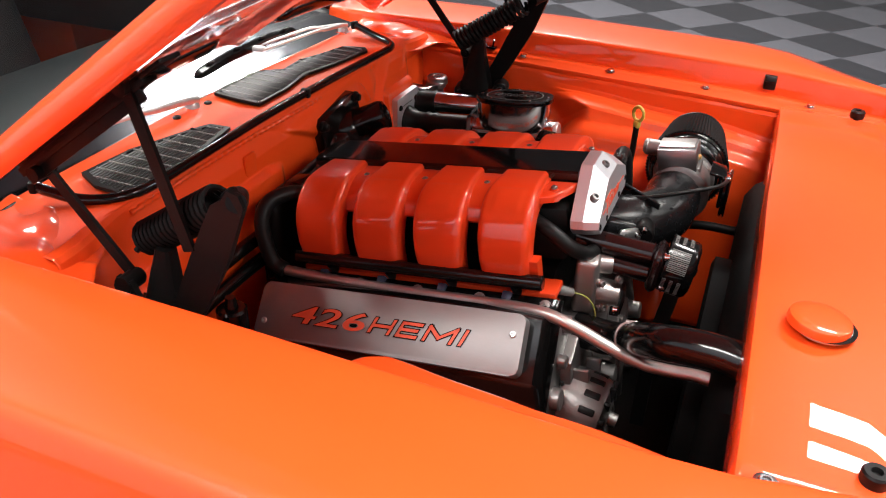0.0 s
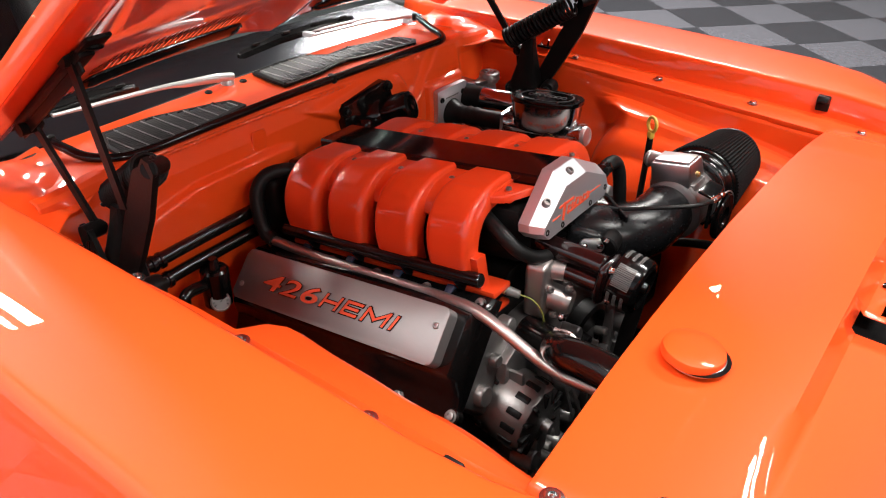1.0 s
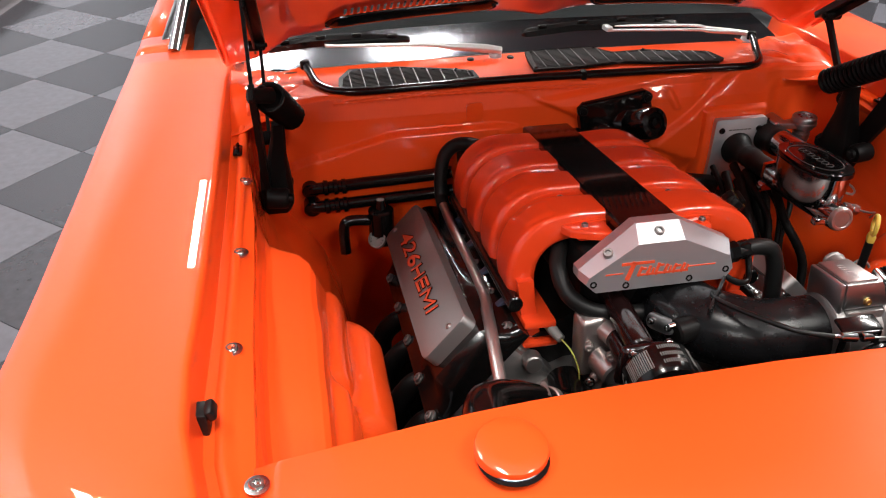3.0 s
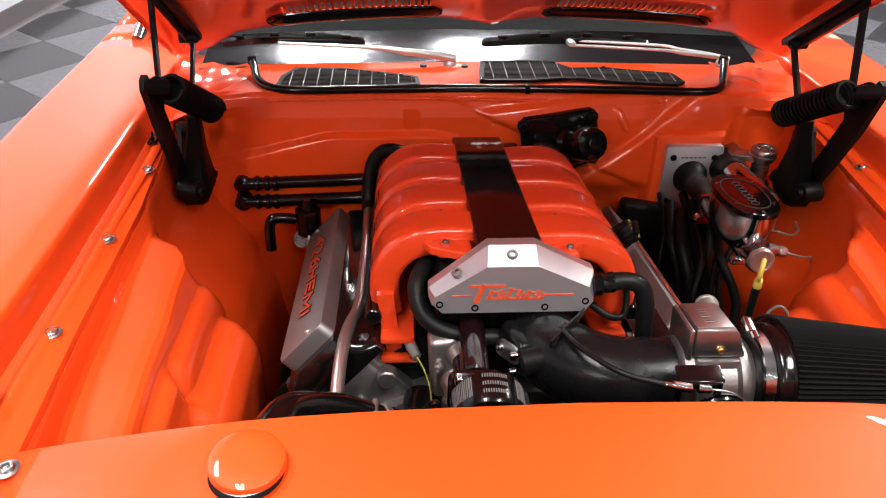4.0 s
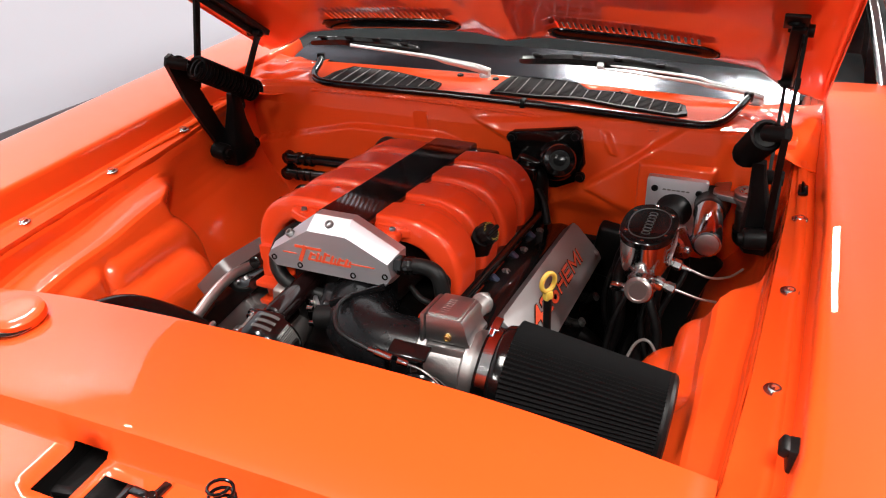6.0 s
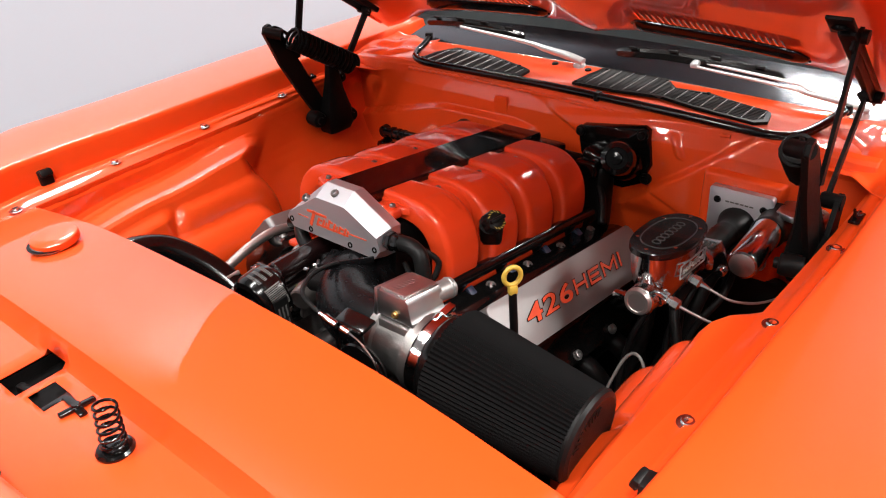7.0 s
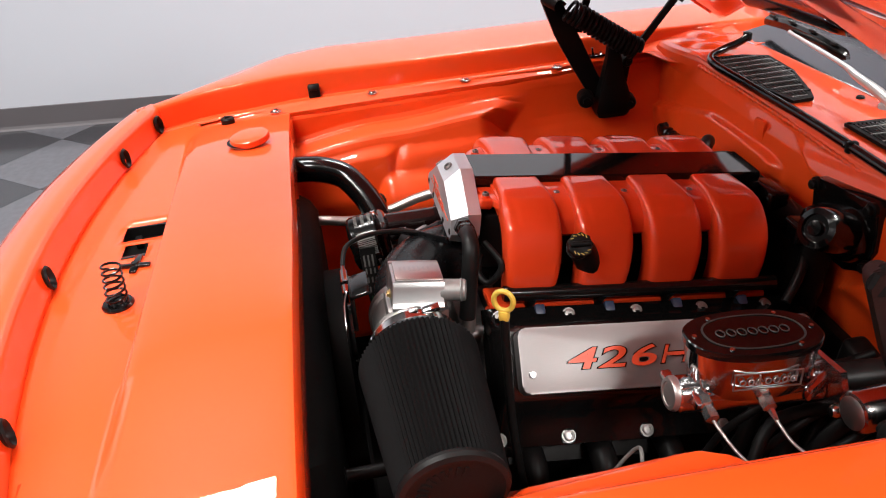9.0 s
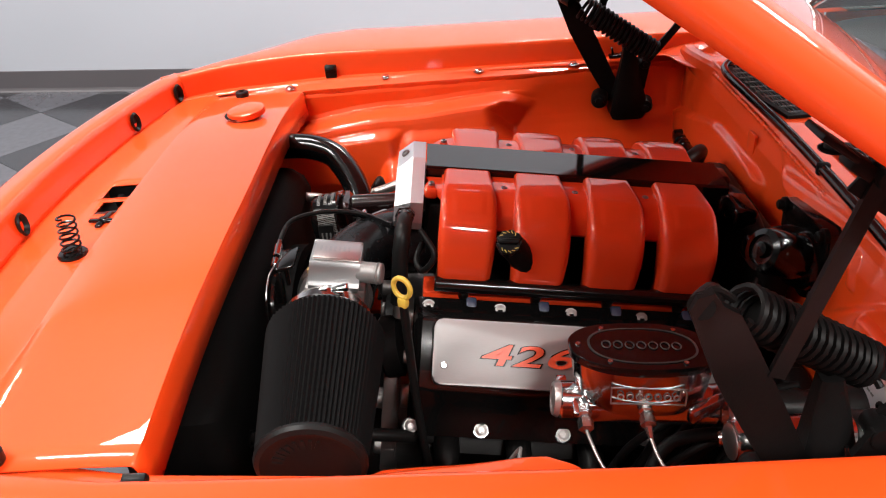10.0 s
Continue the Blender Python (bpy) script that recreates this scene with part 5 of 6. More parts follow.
def build_intake():
    duct = thing("intake_duct", (0.05, -0.1, 1.0), "black moulded intake elbow", "duct")
    bm = bmesh.new()
    add_tube(bm, [(-0.02, 0.01, 1.0), (-0.005, -0.05, 1.012), (0.02, -0.10, 1.018), (0.07, -0.135, 1.02), (0.125, -0.142, 1.022), (0.165, -0.142, 1.022)], lambda t: 0.056 - 0.006 * t, 30, 8)
    part("elbow", bm, DUCT, duct)
    bm = bmesh.new()
    add_box(bm, pose(-0.035, -0.075, 1.025, 8, 10, 20), (0.05, 0.06, 0.05), 0.01, 3)
    add_box(bm, pose(0.02, -0.1, 1.072, 0, 0, -40), (0.004, 0.09, 0.012), 0.0015)
    part("boss", bm, DUCT, duct)
    bm = bmesh.new()
    n = V(-0.75, -0.62, 0.2).normalized()
    m = frame_of(V(-0.055, -0.098, 1.032), V(-0.055, -0.098, 1.032) + n)
    add_prism(bm, m, rounded(0.042, 0.024, 0.009), 0.005, 0.001)
    fl = part("flange", bm, ALLOY, duct, "small bare flange")
    for dx in (-0.013, 0.013):
        bm = bmesh.new()
        add_hex(bm, m @ V(dx, 0, 0.005), n, 0.004, 0.006)
        part("flange_bolt", bm, CHROME, fl)
    tb = thing("throttle_valve", (0.2, -0.14, 1.02), "machined alloy throttle body with a square top block", "throttle body")
    bm = bmesh.new()
    add_rev(bm, frame_of((0.15, -0.150, 1.025), (0.25, -0.151, 1.025)), [(0.05, 0), (0.056, 0.004), (0.056, 0.016), (0.052, 0.02), (0.052, 0.07), (0.058, 0.074), (0.058, 0.084), (0.055, 0.088), (0.05, 0.1)], 40)
    part("barrel", bm, CAST, tb)
    bm = bmesh.new()
    add_box(bm, pose(0.196, -0.144, 1.030, -8, 0, 0), (0.056, 0.085, 0.085), 0.004)
    part("housing", bm, CAST, tb)
    # square block, with a plate behind it and the lid let into its top
    tilt = pose(0.191, -0.137, 1.0895, -9, 0, 0)
    bm = bmesh.new()
    add_prism(bm, tilt @ pose(0, -0.035, 0, 90, 0, 0) @ Matrix.Translation((0, 0, -0.07)), [(-0.027, -0.016), (0.038, -0.016), (0.038, -0.010), (0.032, -0.004), (0.029, 0.015), (0.024, 0.0215), (-0.027, 0.0215)], 0.07, 0.0018)
    part("top_block", bm, ALLOY, tb)
    bm = bmesh.new()
    add_box(bm, tilt @ pose(-0.0325, 0, 0.0005), (0.0075, 0.071, 0.044), 0.003)
    part("back_plate", bm, ALLOY, tb)
    bm = bmesh.new()
    add_box(bm, tilt @ pose(-0.003, 0.001, 0.0235), (0.046, 0.064, 0.004), 0.0012)
    lid = part("top_plate", bm, PINKALLOY, tb, "machined lid with faint raised print")
    bm = bmesh.new()
    for k in range(7):
        add_bar(bm, tilt @ pose(-0.006, 0, 0.0256), -0.004, -0.022 + 0.0065 * k, 0.004, -0.022 + 0.0065 * k, 0.0035, 0.0002)
    part("print", bm, ALLOY, lid, "raised print that cannot be read", 0)
    bm = bmesh.new()
    add_cyl(bm, (0.207, -0.106, 1.089), (0.213, -0.070, 1.086), 0.015, 0.015, 24, 0.002)
    add_rev(bm, frame_of((0.2115, -0.079, 1.0867), (0.213, -0.070, 1.086)), [(0.015, 0), (0.0164, 0.002), (0.015, 0.004)], 24)
    part("nipple", bm, WORN, tb)
    bm = bmesh.new()
    add_hex(bm, tilt @ V(0.006, -0.035, -0.006), V(0, -1, 0.1).normalized(), 0.0045, 0.005)
    part("bolt", bm, BRASS, tb, "small brass bolt")
    for x, y, z in ((0.178, -0.186, 1.05), (0.214, -0.186, 1.05), (0.178, -0.18, 1.0), (0.214, -0.18, 1.0)):
        bm = bmesh.new()
        add_hex(bm, V(x, y, z), V(0, -1, 0.1).normalized(), 0.0045, 0.006)
        part("bolt", bm, CHROME, tb)
    bm = bmesh.new()
    for bx, bz, bw, bh in ((0.155, 1.081, 0.056, 0.009), (0.131, 1.055, 0.008, 0.06), (0.179, 1.055, 0.008, 0.06)):
        add_box(bm, pose(bx, -0.225, bz, 0, 0, 0), (bw, 0.006, bh), 0.002)
    add_rev(bm, pose(0.186, -0.228, 1.028, 90, 0, 0), [(0.0, 0), (0.041, 0), (0.043, 0.004), (0.037, 0.006), (0.043, 0.008), (0.041, 0.011), (0.02, 0.011), (0.018, 0.007), (0, 0.007)], 36)
    add_box(bm, pose(0.158, -0.212, 1.086, 12, 0, 0), (0.056, 0.026, 0.006), 0.002)
    part("throttle_cam", bm, BLACK, tb, "black throttle quadrant")
    bm = bmesh.new()
    add_cyl(bm, (0.118, -0.232, 1.088), (0.142, -0.232, 1.083), 0.006, 0.006, 12, 0.001)
    add_cyl(bm, (0.108, -0.232, 1.09), (0.118, -0.232, 1.088), 0.0035, 0.0035, 10)
    add_cyl(bm, (0.15, -0.232, 1.082), (0.166, -0.232, 1.08), 0.006, 0.005, 12, 0.001)
    part("cable_end", bm, CHROME, tb)
    bm = bmesh.new()
    add_tube(bm, [(0.166, -0.232, 1.08), (0.19, -0.236, 1.078), (0.212, -0.238, 1.062), (0.222, -0.238, 1.04)], 0.0012, 6)
    part("cable_wire", bm, ALLOY, tb)
    bm = bmesh.new()
    add_tube(bm, [(0.108, -0.232, 1.09), (0.06, -0.22, 1.098), (0.025, -0.17, 1.092), (0.012, -0.11, 1.075), (0.03, -0.07, 1.06)], 0.0036, 10)
    solid("throttle_cable", bm, RUBBER, "thin black throttle cable looping over the elbow", "cable")
    # cone filter
    flt = thing("air_filter", (0.38, -0.136, 0.99), "black pleated cone air filter with a rubber end", "air filter")
    p0, p1 = V(0.250, -0.151, 1.028), V(0.494, -0.1436, 1.004)
    m = frame_of(p0, p1)
    L = (p1 - p0).length
    bm = bmesh.new()
    N = 76
    rings = []
    for t in (0.115, 0.2, 0.4, 0.6, 0.8, 0.955):
        r = 0.0835 - 0.0185 * t
        ring = []
        for k in range(N * 2):
            a = 2 * math.pi * k / (N * 2)
            wob = 0.05 * math.sin(t * 7 + k * 0.37) / N * 6
            rr = r * (1.0 if k % 2 else 0.955)
            ring.append(m @ V(rr * math.cos(a + wob * 0.15), rr * math.sin(a + wob * 0.15), L * t))
        rings.append(ring)
    add_loft(bm, rings)
    part("pleats", bm, FILTER, flt, "black pleated cloth", 0)
    bm = bmesh.new()
    add_rev(bm, m, [(0.055, -0.012), (0.062, -0.01), (0.062, 0.008), (0.067, 0.010), (0.070, 0.013), (0.0715, 0.018), (0.0725, 0.026), (0.076, 0.028), (0.0775, 0.031), (0.06, 0.033)], 48)
    part("base", bm, BLACK, flt)
    bm = bmesh.new()
    add_rev(bm, m, [(0.058, L * 0.94), (0.0655, L * 0.945), (0.0665, L * 0.965), (0.064, L * 0.985), (0.058, L * 0.995), (0.05, L * 0.985), (0.03, L * 0.983), (0.0, L * 0.983)], 48)
    part("end_cap", bm, RUBBER, flt)
    bm = bmesh.new()
    for k in range(9):
        a = radians(70 + 12 * k)
        c, s_ = math.cos(a), math.sin(a)
        add_bar(bm, m @ Matrix.Translation((0, 0, L * 0.984)), 0.034 * c, 0.034 * s_, 0.043 * c, 0.043 * s_, 0.004, 0.0012)
    part("moulded_print", bm, RUBBER, flt, "moulded print that cannot be read", 0)
    bm = bmesh.new()
    add_rev(bm, m, [(0.063, -0.006), (0.0645, -0.006), (0.0645, 0.008), (0.063, 0.008)], 48)
    cl = part("hose_clamp", bm, CHROME, flt, "bright hose clamp")
    bm = bmesh.new()
    add_box(bm, pose(0.251, -0.125, 1.091, 10, 8, 0), (0.012, 0.024, 0.008), 0.002)
    add_cyl(bm, (0.251, -0.142, 1.092), (0.251, -0.152, 1.090), 0.005, 0.005, 12)
    part("clamp_screw", bm, CHROME, cl)


def build_front_drive():
    wp = thing("belt_drive", (-0.1, -0.1, 0.95), "black ribbed belt pulley in front of a dark housing", "pulley")
    bm = bmesh.new()
    add_rev(bm, frame_of((-0.092, -0.165, 1.018), (-0.092, -0.222, 1.01)), [(0.04, 0), (0.047, 0.002), (0.047, 0.042), (0.044, 0.047), (0.036, 0.05), (0.03, 0.045), (0.012, 0.045), (0.01, 0.052), (0.004, 0.054), (0, 0.054)], 44)
    pul = part("pulley", bm, BLACK, wp)
    bm = bmesh.new()
    m = frame_of((-0.092, -0.165, 1.018), (-0.092, -0.222, 1.01))
    for k in range(96):
        a = 2 * math.pi * k / 96
        q = k % 32
        if q < 13:
            add_box(bm, m @ Matrix.Rotation(a, 4, "Z") @ Matrix.Translation((0.0472, 0, 0.021)), (0.0005, 0.0014 if k % 3 else 0.0022, 0.03))
        elif 16 < q < 28:
            for z in (0.008, 0.02, 0.032):
                add_box(bm, m @ Matrix.Rotation(a, 4, "Z") @ Matrix.Translation((0.0472, 0, z)), (0.0005, 0.0015, 0.0058))
    tagged(part("belt_print", bm, GREYPRINT, pul, "pale grey print bars", 0), kind="stuff")
    bm = bmesh.new()
    add_cyl(bm, (-0.102, -0.01, 1.036), (-0.106, -0.15, 1.034), 0.019, 0.019, 26, 0.003)
    add_cyl(bm, (-0.115, -0.085, 1.006), (-0.115, -0.15, 1.004), 0.0165, 0.0165, 24, 0.003)
    add_box(bm, pose(-0.108, -0.156, 1.016, 6, 0, 0), (0.068, 0.020, 0.072), 0.012, 3)
    part("housing", bm, MAROON, wp, "dark maroon glossy housing")
    bm = bmesh.new()
    add_box(bm, pose(-0.140, -0.052, 0.975, 0, -3, 6), (0.042, 0.038, 0.105), 0.009, 3)
    add_cyl(bm, (-0.128, -0.05, 1.006), (-0.116, -0.088, 1.006), 0.0168, 0.0158, 22, 0.002)
    add_cyl(bm, (-0.125, -0.06, 0.955), (-0.115, -0.105, 0.95), 0.024, 0.021, 22, 0.003)
    add_box(bm, pose(-0.122, -0.075, 0.93, 0, 20, 0), (0.012, 0.04, 0.06), 0.003)
    br = part("bracket", bm, STEEL, wp, "bare cast bracket")
    for x, y, z in ((-0.125, -0.10, 0.985), (-0.148, -0.075, 0.985), (-0.135, -0.08, 0.93)):
        bm = bmesh.new()
        add_hex(bm, V(x, y, z), V(-0.5, -1, 0.2).normalized(), 0.006, 0.009)
        part("stud", bm, STEEL, br)
    for x, y, z in ((-0.128, -0.168, 1.046), (-0.068, -0.168, 0.985), (-0.155, -0.105, 0.945), (-0.128, -0.168, 0.99)):
        bm = bmesh.new()
        add_hex(bm, V(x, y, z), V(0, -1, 0.2).normalized(), 0.0055, 0.008)
        part("bolt", bm, CHROME, wp)
    alt = thing("alternator", (-0.20, -0.12, 0.78), "bare cast alternator low at the engine front", "alternator")
    bm = bmesh.new()
    add_rev(bm, frame_of((-0.23, -0.02, 0.80), (-0.235, -0.15, 0.785)), [(0.03, 0), (0.058, 0.008), (0.064, 0.02), (0.064, 0.09), (0.058, 0.105), (0.03, 0.115), (0.012, 0.116), (0.011, 0.13), (0, 0.13)], 32)
    part("case", bm, CAST, alt)
    mm = frame_of((-0.23, -0.02, 0.80), (-0.235, -0.15, 0.785))
    for k in range(12):
        bm = bmesh.new()
        add_box(bm, mm @ Matrix.Rotation(2 * math.pi * k / 12, 4, "Z") @ Matrix.Translation((0.048, 0, 0.109)), (0.028, 0.007, 0.01), 0.002)
        part("vent_slot", bm, SATIN, alt)
    for k in range(14):
        for h in (0.022, 0.082):
            bm = bmesh.new()
            add_box(bm, mm @ Matrix.Rotation(2 * math.pi * (k + 0.5) / 14, 4, "Z") @ Matrix.Translation((0.0625, 0, h)), (0.006, 0.012, 0.026), 0.002)
            part("vent_slot", bm, SATIN, alt)
    for p0, p1, r, nm in (((-0.02, -0.06, 0.80), (-0.02, -0.14, 0.79), 0.085, "crank_pulley"), ((0.13, -0.06, 0.90), (0.13, -0.14, 0.89), 0.05, "idler_pulley")):
        bm = bmesh.new()
        add_rev(bm, frame_of(p0, p1), [(r * 0.5, 0), (r, 0.004), (r, 0.03), (r * 0.9, 0.034), (r * 0.85, 0.02), (r * 0.3, 0.02), (r * 0.25, 0.04), (0, 0.04)], 36)
        solid(nm, bm, SATIN, "black pulley low on the engine front", "pulley")
    bm = bmesh.new()
    loop = curve_points([(-0.044, -0.19, 1.03), (-0.043, -0.19, 1.0), (-0.042, -0.185, 0.93), (-0.04, -0.175, 0.85), (-0.04, -0.17, 0.75), (-0.04, -0.17, 0.62)], 4)
    add_loft(bm, [[p + V(-0.002, -0.013, 0), p + V(0.002, -0.013, 0), p + V(0.002, 0.013, 0), p + V(-0.002, 0.013, 0)] for p in loop])
    belt = solid("drive_belt", bm, RUBBER, "black drive belt with pale printed bars", "belt")
    for k in range(14):
        p = loop[3 + k]
        for dy in (-0.007, 0.0, 0.007):
            bm = bmesh.new()
            add_box(bm, Matrix.Translation(p + V(0.0022, dy, 0)), (0.0004, 0.0028, 0.011))
            part("printed_bar", bm, GREYPRINT if k % 7 < 5 else GREENPRINT, belt, smooth=0)
    # sender with a plug, threaded stud and small hoses in front of the case
    sd = thing("pressure_sender", (-0.02, -0.13, 1.03), "dark sender with two bare studs beside the intake elbow", "sender")
    bm = bmesh.new()
    add_cyl(bm, (-0.045, -0.12, 1.03), (-0.012, -0.115, 1.034), 0.019, 0.019, 22, 0.003)
    part("body", bm, SATIN, sd)
    for dz in (-0.014, 0.014):
        bm = bmesh.new()
        add_cyl(bm, (-0.048, -0.122, 1.032 + dz), (-0.058, -0.123, 1.031 + dz), 0.0048, 0.0048, 12, 0.001)
        part("stud", bm, CHROME, sd)
    lp = thing("lower_pipe", (0.3, -0.28, 0.88), "black pipe low behind the radiator", "pipe")
    bm = bmesh.new()
    add_tube(bm, [(0.35, -0.40, 0.86), (0.325, -0.37, 0.872), (0.318, -0.33, 0.888), (0.318, -0.26, 0.89), (0.316, -0.19, 0.888), (0.30, -0.1, 0.87), (0.27, -0.02, 0.83)], 0.0095, 14, 6)
    part("tube", bm, SATIN, lp)
    bm = bmesh.new()
    add_rev(bm, frame_of((0.318, -0.28, 0.89), (0.318, -0.268, 0.89)), [(0.0105, 0), (0.0125, 0.001), (0.0125, 0.011), (0.0105, 0.012)], 18)
    part("clamp", bm, SATIN, lp)
    # upper radiator hose
    bm = bmesh.new()
    add_tube(bm, [(-0.372, -0.38, 1.03), (-0.366, -0.33, 1.045), (-0.355, -0.279, 1.05), (-0.347, -0.24, 1.045), (-0.334, -0.207, 1.033), (-0.307, -0.182, 1.011), (-0.278, -0.164, 0.988), (-0.245, -0.152, 0.962), (-0.21, -0.145, 0.935)], 0.0255, 20, 8)
    rh = thing("radiator_hose", (-0.3, -0.2, 1.0), "thick gloss black radiator hose in a bend", "hose")
    part("tube", bm, BLACK, rh)
    for a, b in (((-0.372, -0.372, 1.021), (-0.372, -0.358, 1.024)), ((-0.236, -0.150, 0.956), (-0.226, -0.148, 0.948))):
        bm = bmesh.new()
        add_rev(bm, frame_of(a, b), [(0.0262, 0), (0.0275, 0.001), (0.0275, 0.011), (0.0262, 0.012)], 28)
        add_cyl(bm, V(*a) + V(0, -0.012, 0.027), V(*a) + V(0, 0.014, 0.027), 0.0042, 0.0042, 10)
        part("clamp", bm, STEEL, rh, "bare hose clamp")
    # thermostat neck that takes the hose
    bm = bmesh.new()
    add_tube(bm, [(-0.225, -0.148, 0.946), (-0.2, -0.14, 0.925), (-0.18, -0.11, 0.905), (-0.17, -0.05, 0.90)], 0.029, 20, 6)
    solid("thermostat_neck", bm, BLACK, "black thermostat neck at the engine front", "housing")
    # bare steel coolant pipe over the valve cover
    bm = bmesh.new()
    add_tube(bm, [(-0.262, 0.45, 0.935), (-0.262, 0.34, 0.942), (-0.262, 0.235, 0.953), (-0.266, 0.087, 0.974), (-0.275, 0.03, 0.987), (-0.282, -0.02, 0.994), (-0.287, -0.07, 0.986), (-0.29, -0.125, 0.968), (-0.291, -0.177, 0.955), (-0.292, -0.22, 0.956), (-0.296, -0.26, 0.962), (-0.31, -0.34, 0.962)], 0.0095, 16, 6)
    solid("coolant_pipe", bm, STEEL, "bare steel pipe running above the valve cover", "pipe")
    bm = bmesh.new()
    add_tube(bm, [(-0.262, 0.452, 0.935), (-0.262, 0.475, 0.945), (-0.26, 0.49, 0.98), (-0.25, 0.50, 1.02), (-0.225, 0.495, 1.045), (-0.19, 0.47, 1.05), (-0.17, 0.44, 1.04)], 0.0135, 16, 6)
    solid("heater_hose", bm, RUBBER, "black hose bending over the rear of the engine", "hose")
    # hose round the end cover
    bm = bmesh.new()
    add_tube(bm, [(-0.16, 0.05, 1.085), (-0.178, 0.005, 1.075), (-0.172, -0.03, 1.05), (-0.14, -0.05, 1.03), (-0.09, -0.055, 1.022), (-0.04, -0.05, 1.02), (0.0, -0.03, 1.03)], 0.0125, 16, 6)
    solid("breather_hose", bm, RUBBER, "black breather hose below the end cover", "hose")
    bh = thing("side_hose", (0.1, -0.04, 1.1), "black elbow hose with a fitting on the end cover", "hose")
    bm = bmesh.new()
    add_tube(bm, [(0.075, -0.043, 1.102), (0.105, -0.043, 1.106), (0.128, -0.045, 1.098), (0.138, -0.05, 1.07), (0.14, -0.055, 1.03), (0.142, -0.06, 0.99)], 0.0125, 16, 6)
    part("tube", bm, RUBBER, bh)
    bm = bmesh.new()
    add_rev(bm, frame_of((0.06, -0.043, 1.1), (0.095, -0.043, 1.105)), [(0.013, 0), (0.0155, 0.003), (0.0155, 0.014), (0.013, 0.016), (0.014, 0.02), (0.0145, 0.03), (0.012, 0.034)], 6)
    part("fitting", bm, BLACK, bh)
    bm = bmesh.new()
    add_cyl(bm, (0.14, -0.056, 1.005), (0.142, -0.06, 0.965), 0.0105, 0.0105, 16)
    part("tail_pipe", bm, STEEL, bh)
    bm = bmesh.new()
    add_tube(bm, [(0.10, -0.02, 1.09), (0.125, 0.0, 1.06), (0.12, -0.02, 1.03), (0.095, -0.03, 1.035), (0.07, -0.02, 1.05)], 0.005, 10)
    solid("small_hose", bm, RUBBER, "thin black vacuum hose loop", "hose")
    # sensor at the front leg
    sn = thing("sensor", (-0.18, -0.03, 0.97), "small pale sensor with a yellow green lead", "sensor")
    bm = bmesh.new()
    add_cyl(bm, (-0.196, 0.0, 0.985), (-0.188, -0.018, 0.98), 0.008, 0.008, 6)
    part("hexagon", bm, BRASS, sn)
    bm = bmesh.new()
    add_cyl(bm, (-0.188, -0.018, 0.98), (-0.178, -0.04, 0.974), 0.0085, 0.007, 16, 0.001)
    part("body", bm, WHITE, sn)
    bm = bmesh.new()
    add_tube(bm, [(-0.178, -0.04, 0.974), (-0.168, -0.06, 0.965), (-0.16, -0.075, 0.94), (-0.158, -0.08, 0.90)], 0.0012, 6)
    part("lead", bm, YELLOWGREEN, sn)
    # dipstick
    dip = thing("dipstick", (0.3, -0.037, 0.85), "dipstick with a yellow ring handle on a dark tube", "dipstick")
    bm = bmesh.new()
    ring = []
    for k in range(25):
        a = 2 * math.pi * k / 24
        ring.append(V(0.297, -0.037, 1.116) + V(0.5, 0.86, 0) * 0.0128 * math.cos(a) + V(0, 0, 1) * 0.0145 * math.sin(a))
    add_tube(bm, ring, 0.0036, 10, smooth=False)
    add_box(bm, pose(0.297, -0.037, 1.094, 0, 0, 60), (0.014, 0.012, 0.016), 0.004)
    part("handle", bm, YELLOW, dip)
    bm = bmesh.new()
    add_tube(bm, [(0.297, -0.037, 1.09), (0.297, -0.036, 1.03), (0.298, -0.032, 0.9), (0.31, -0.02, 0.78), (0.3, 0.0, 0.66)], 0.0062, 12)
    part("tube", bm, SATIN, dip)


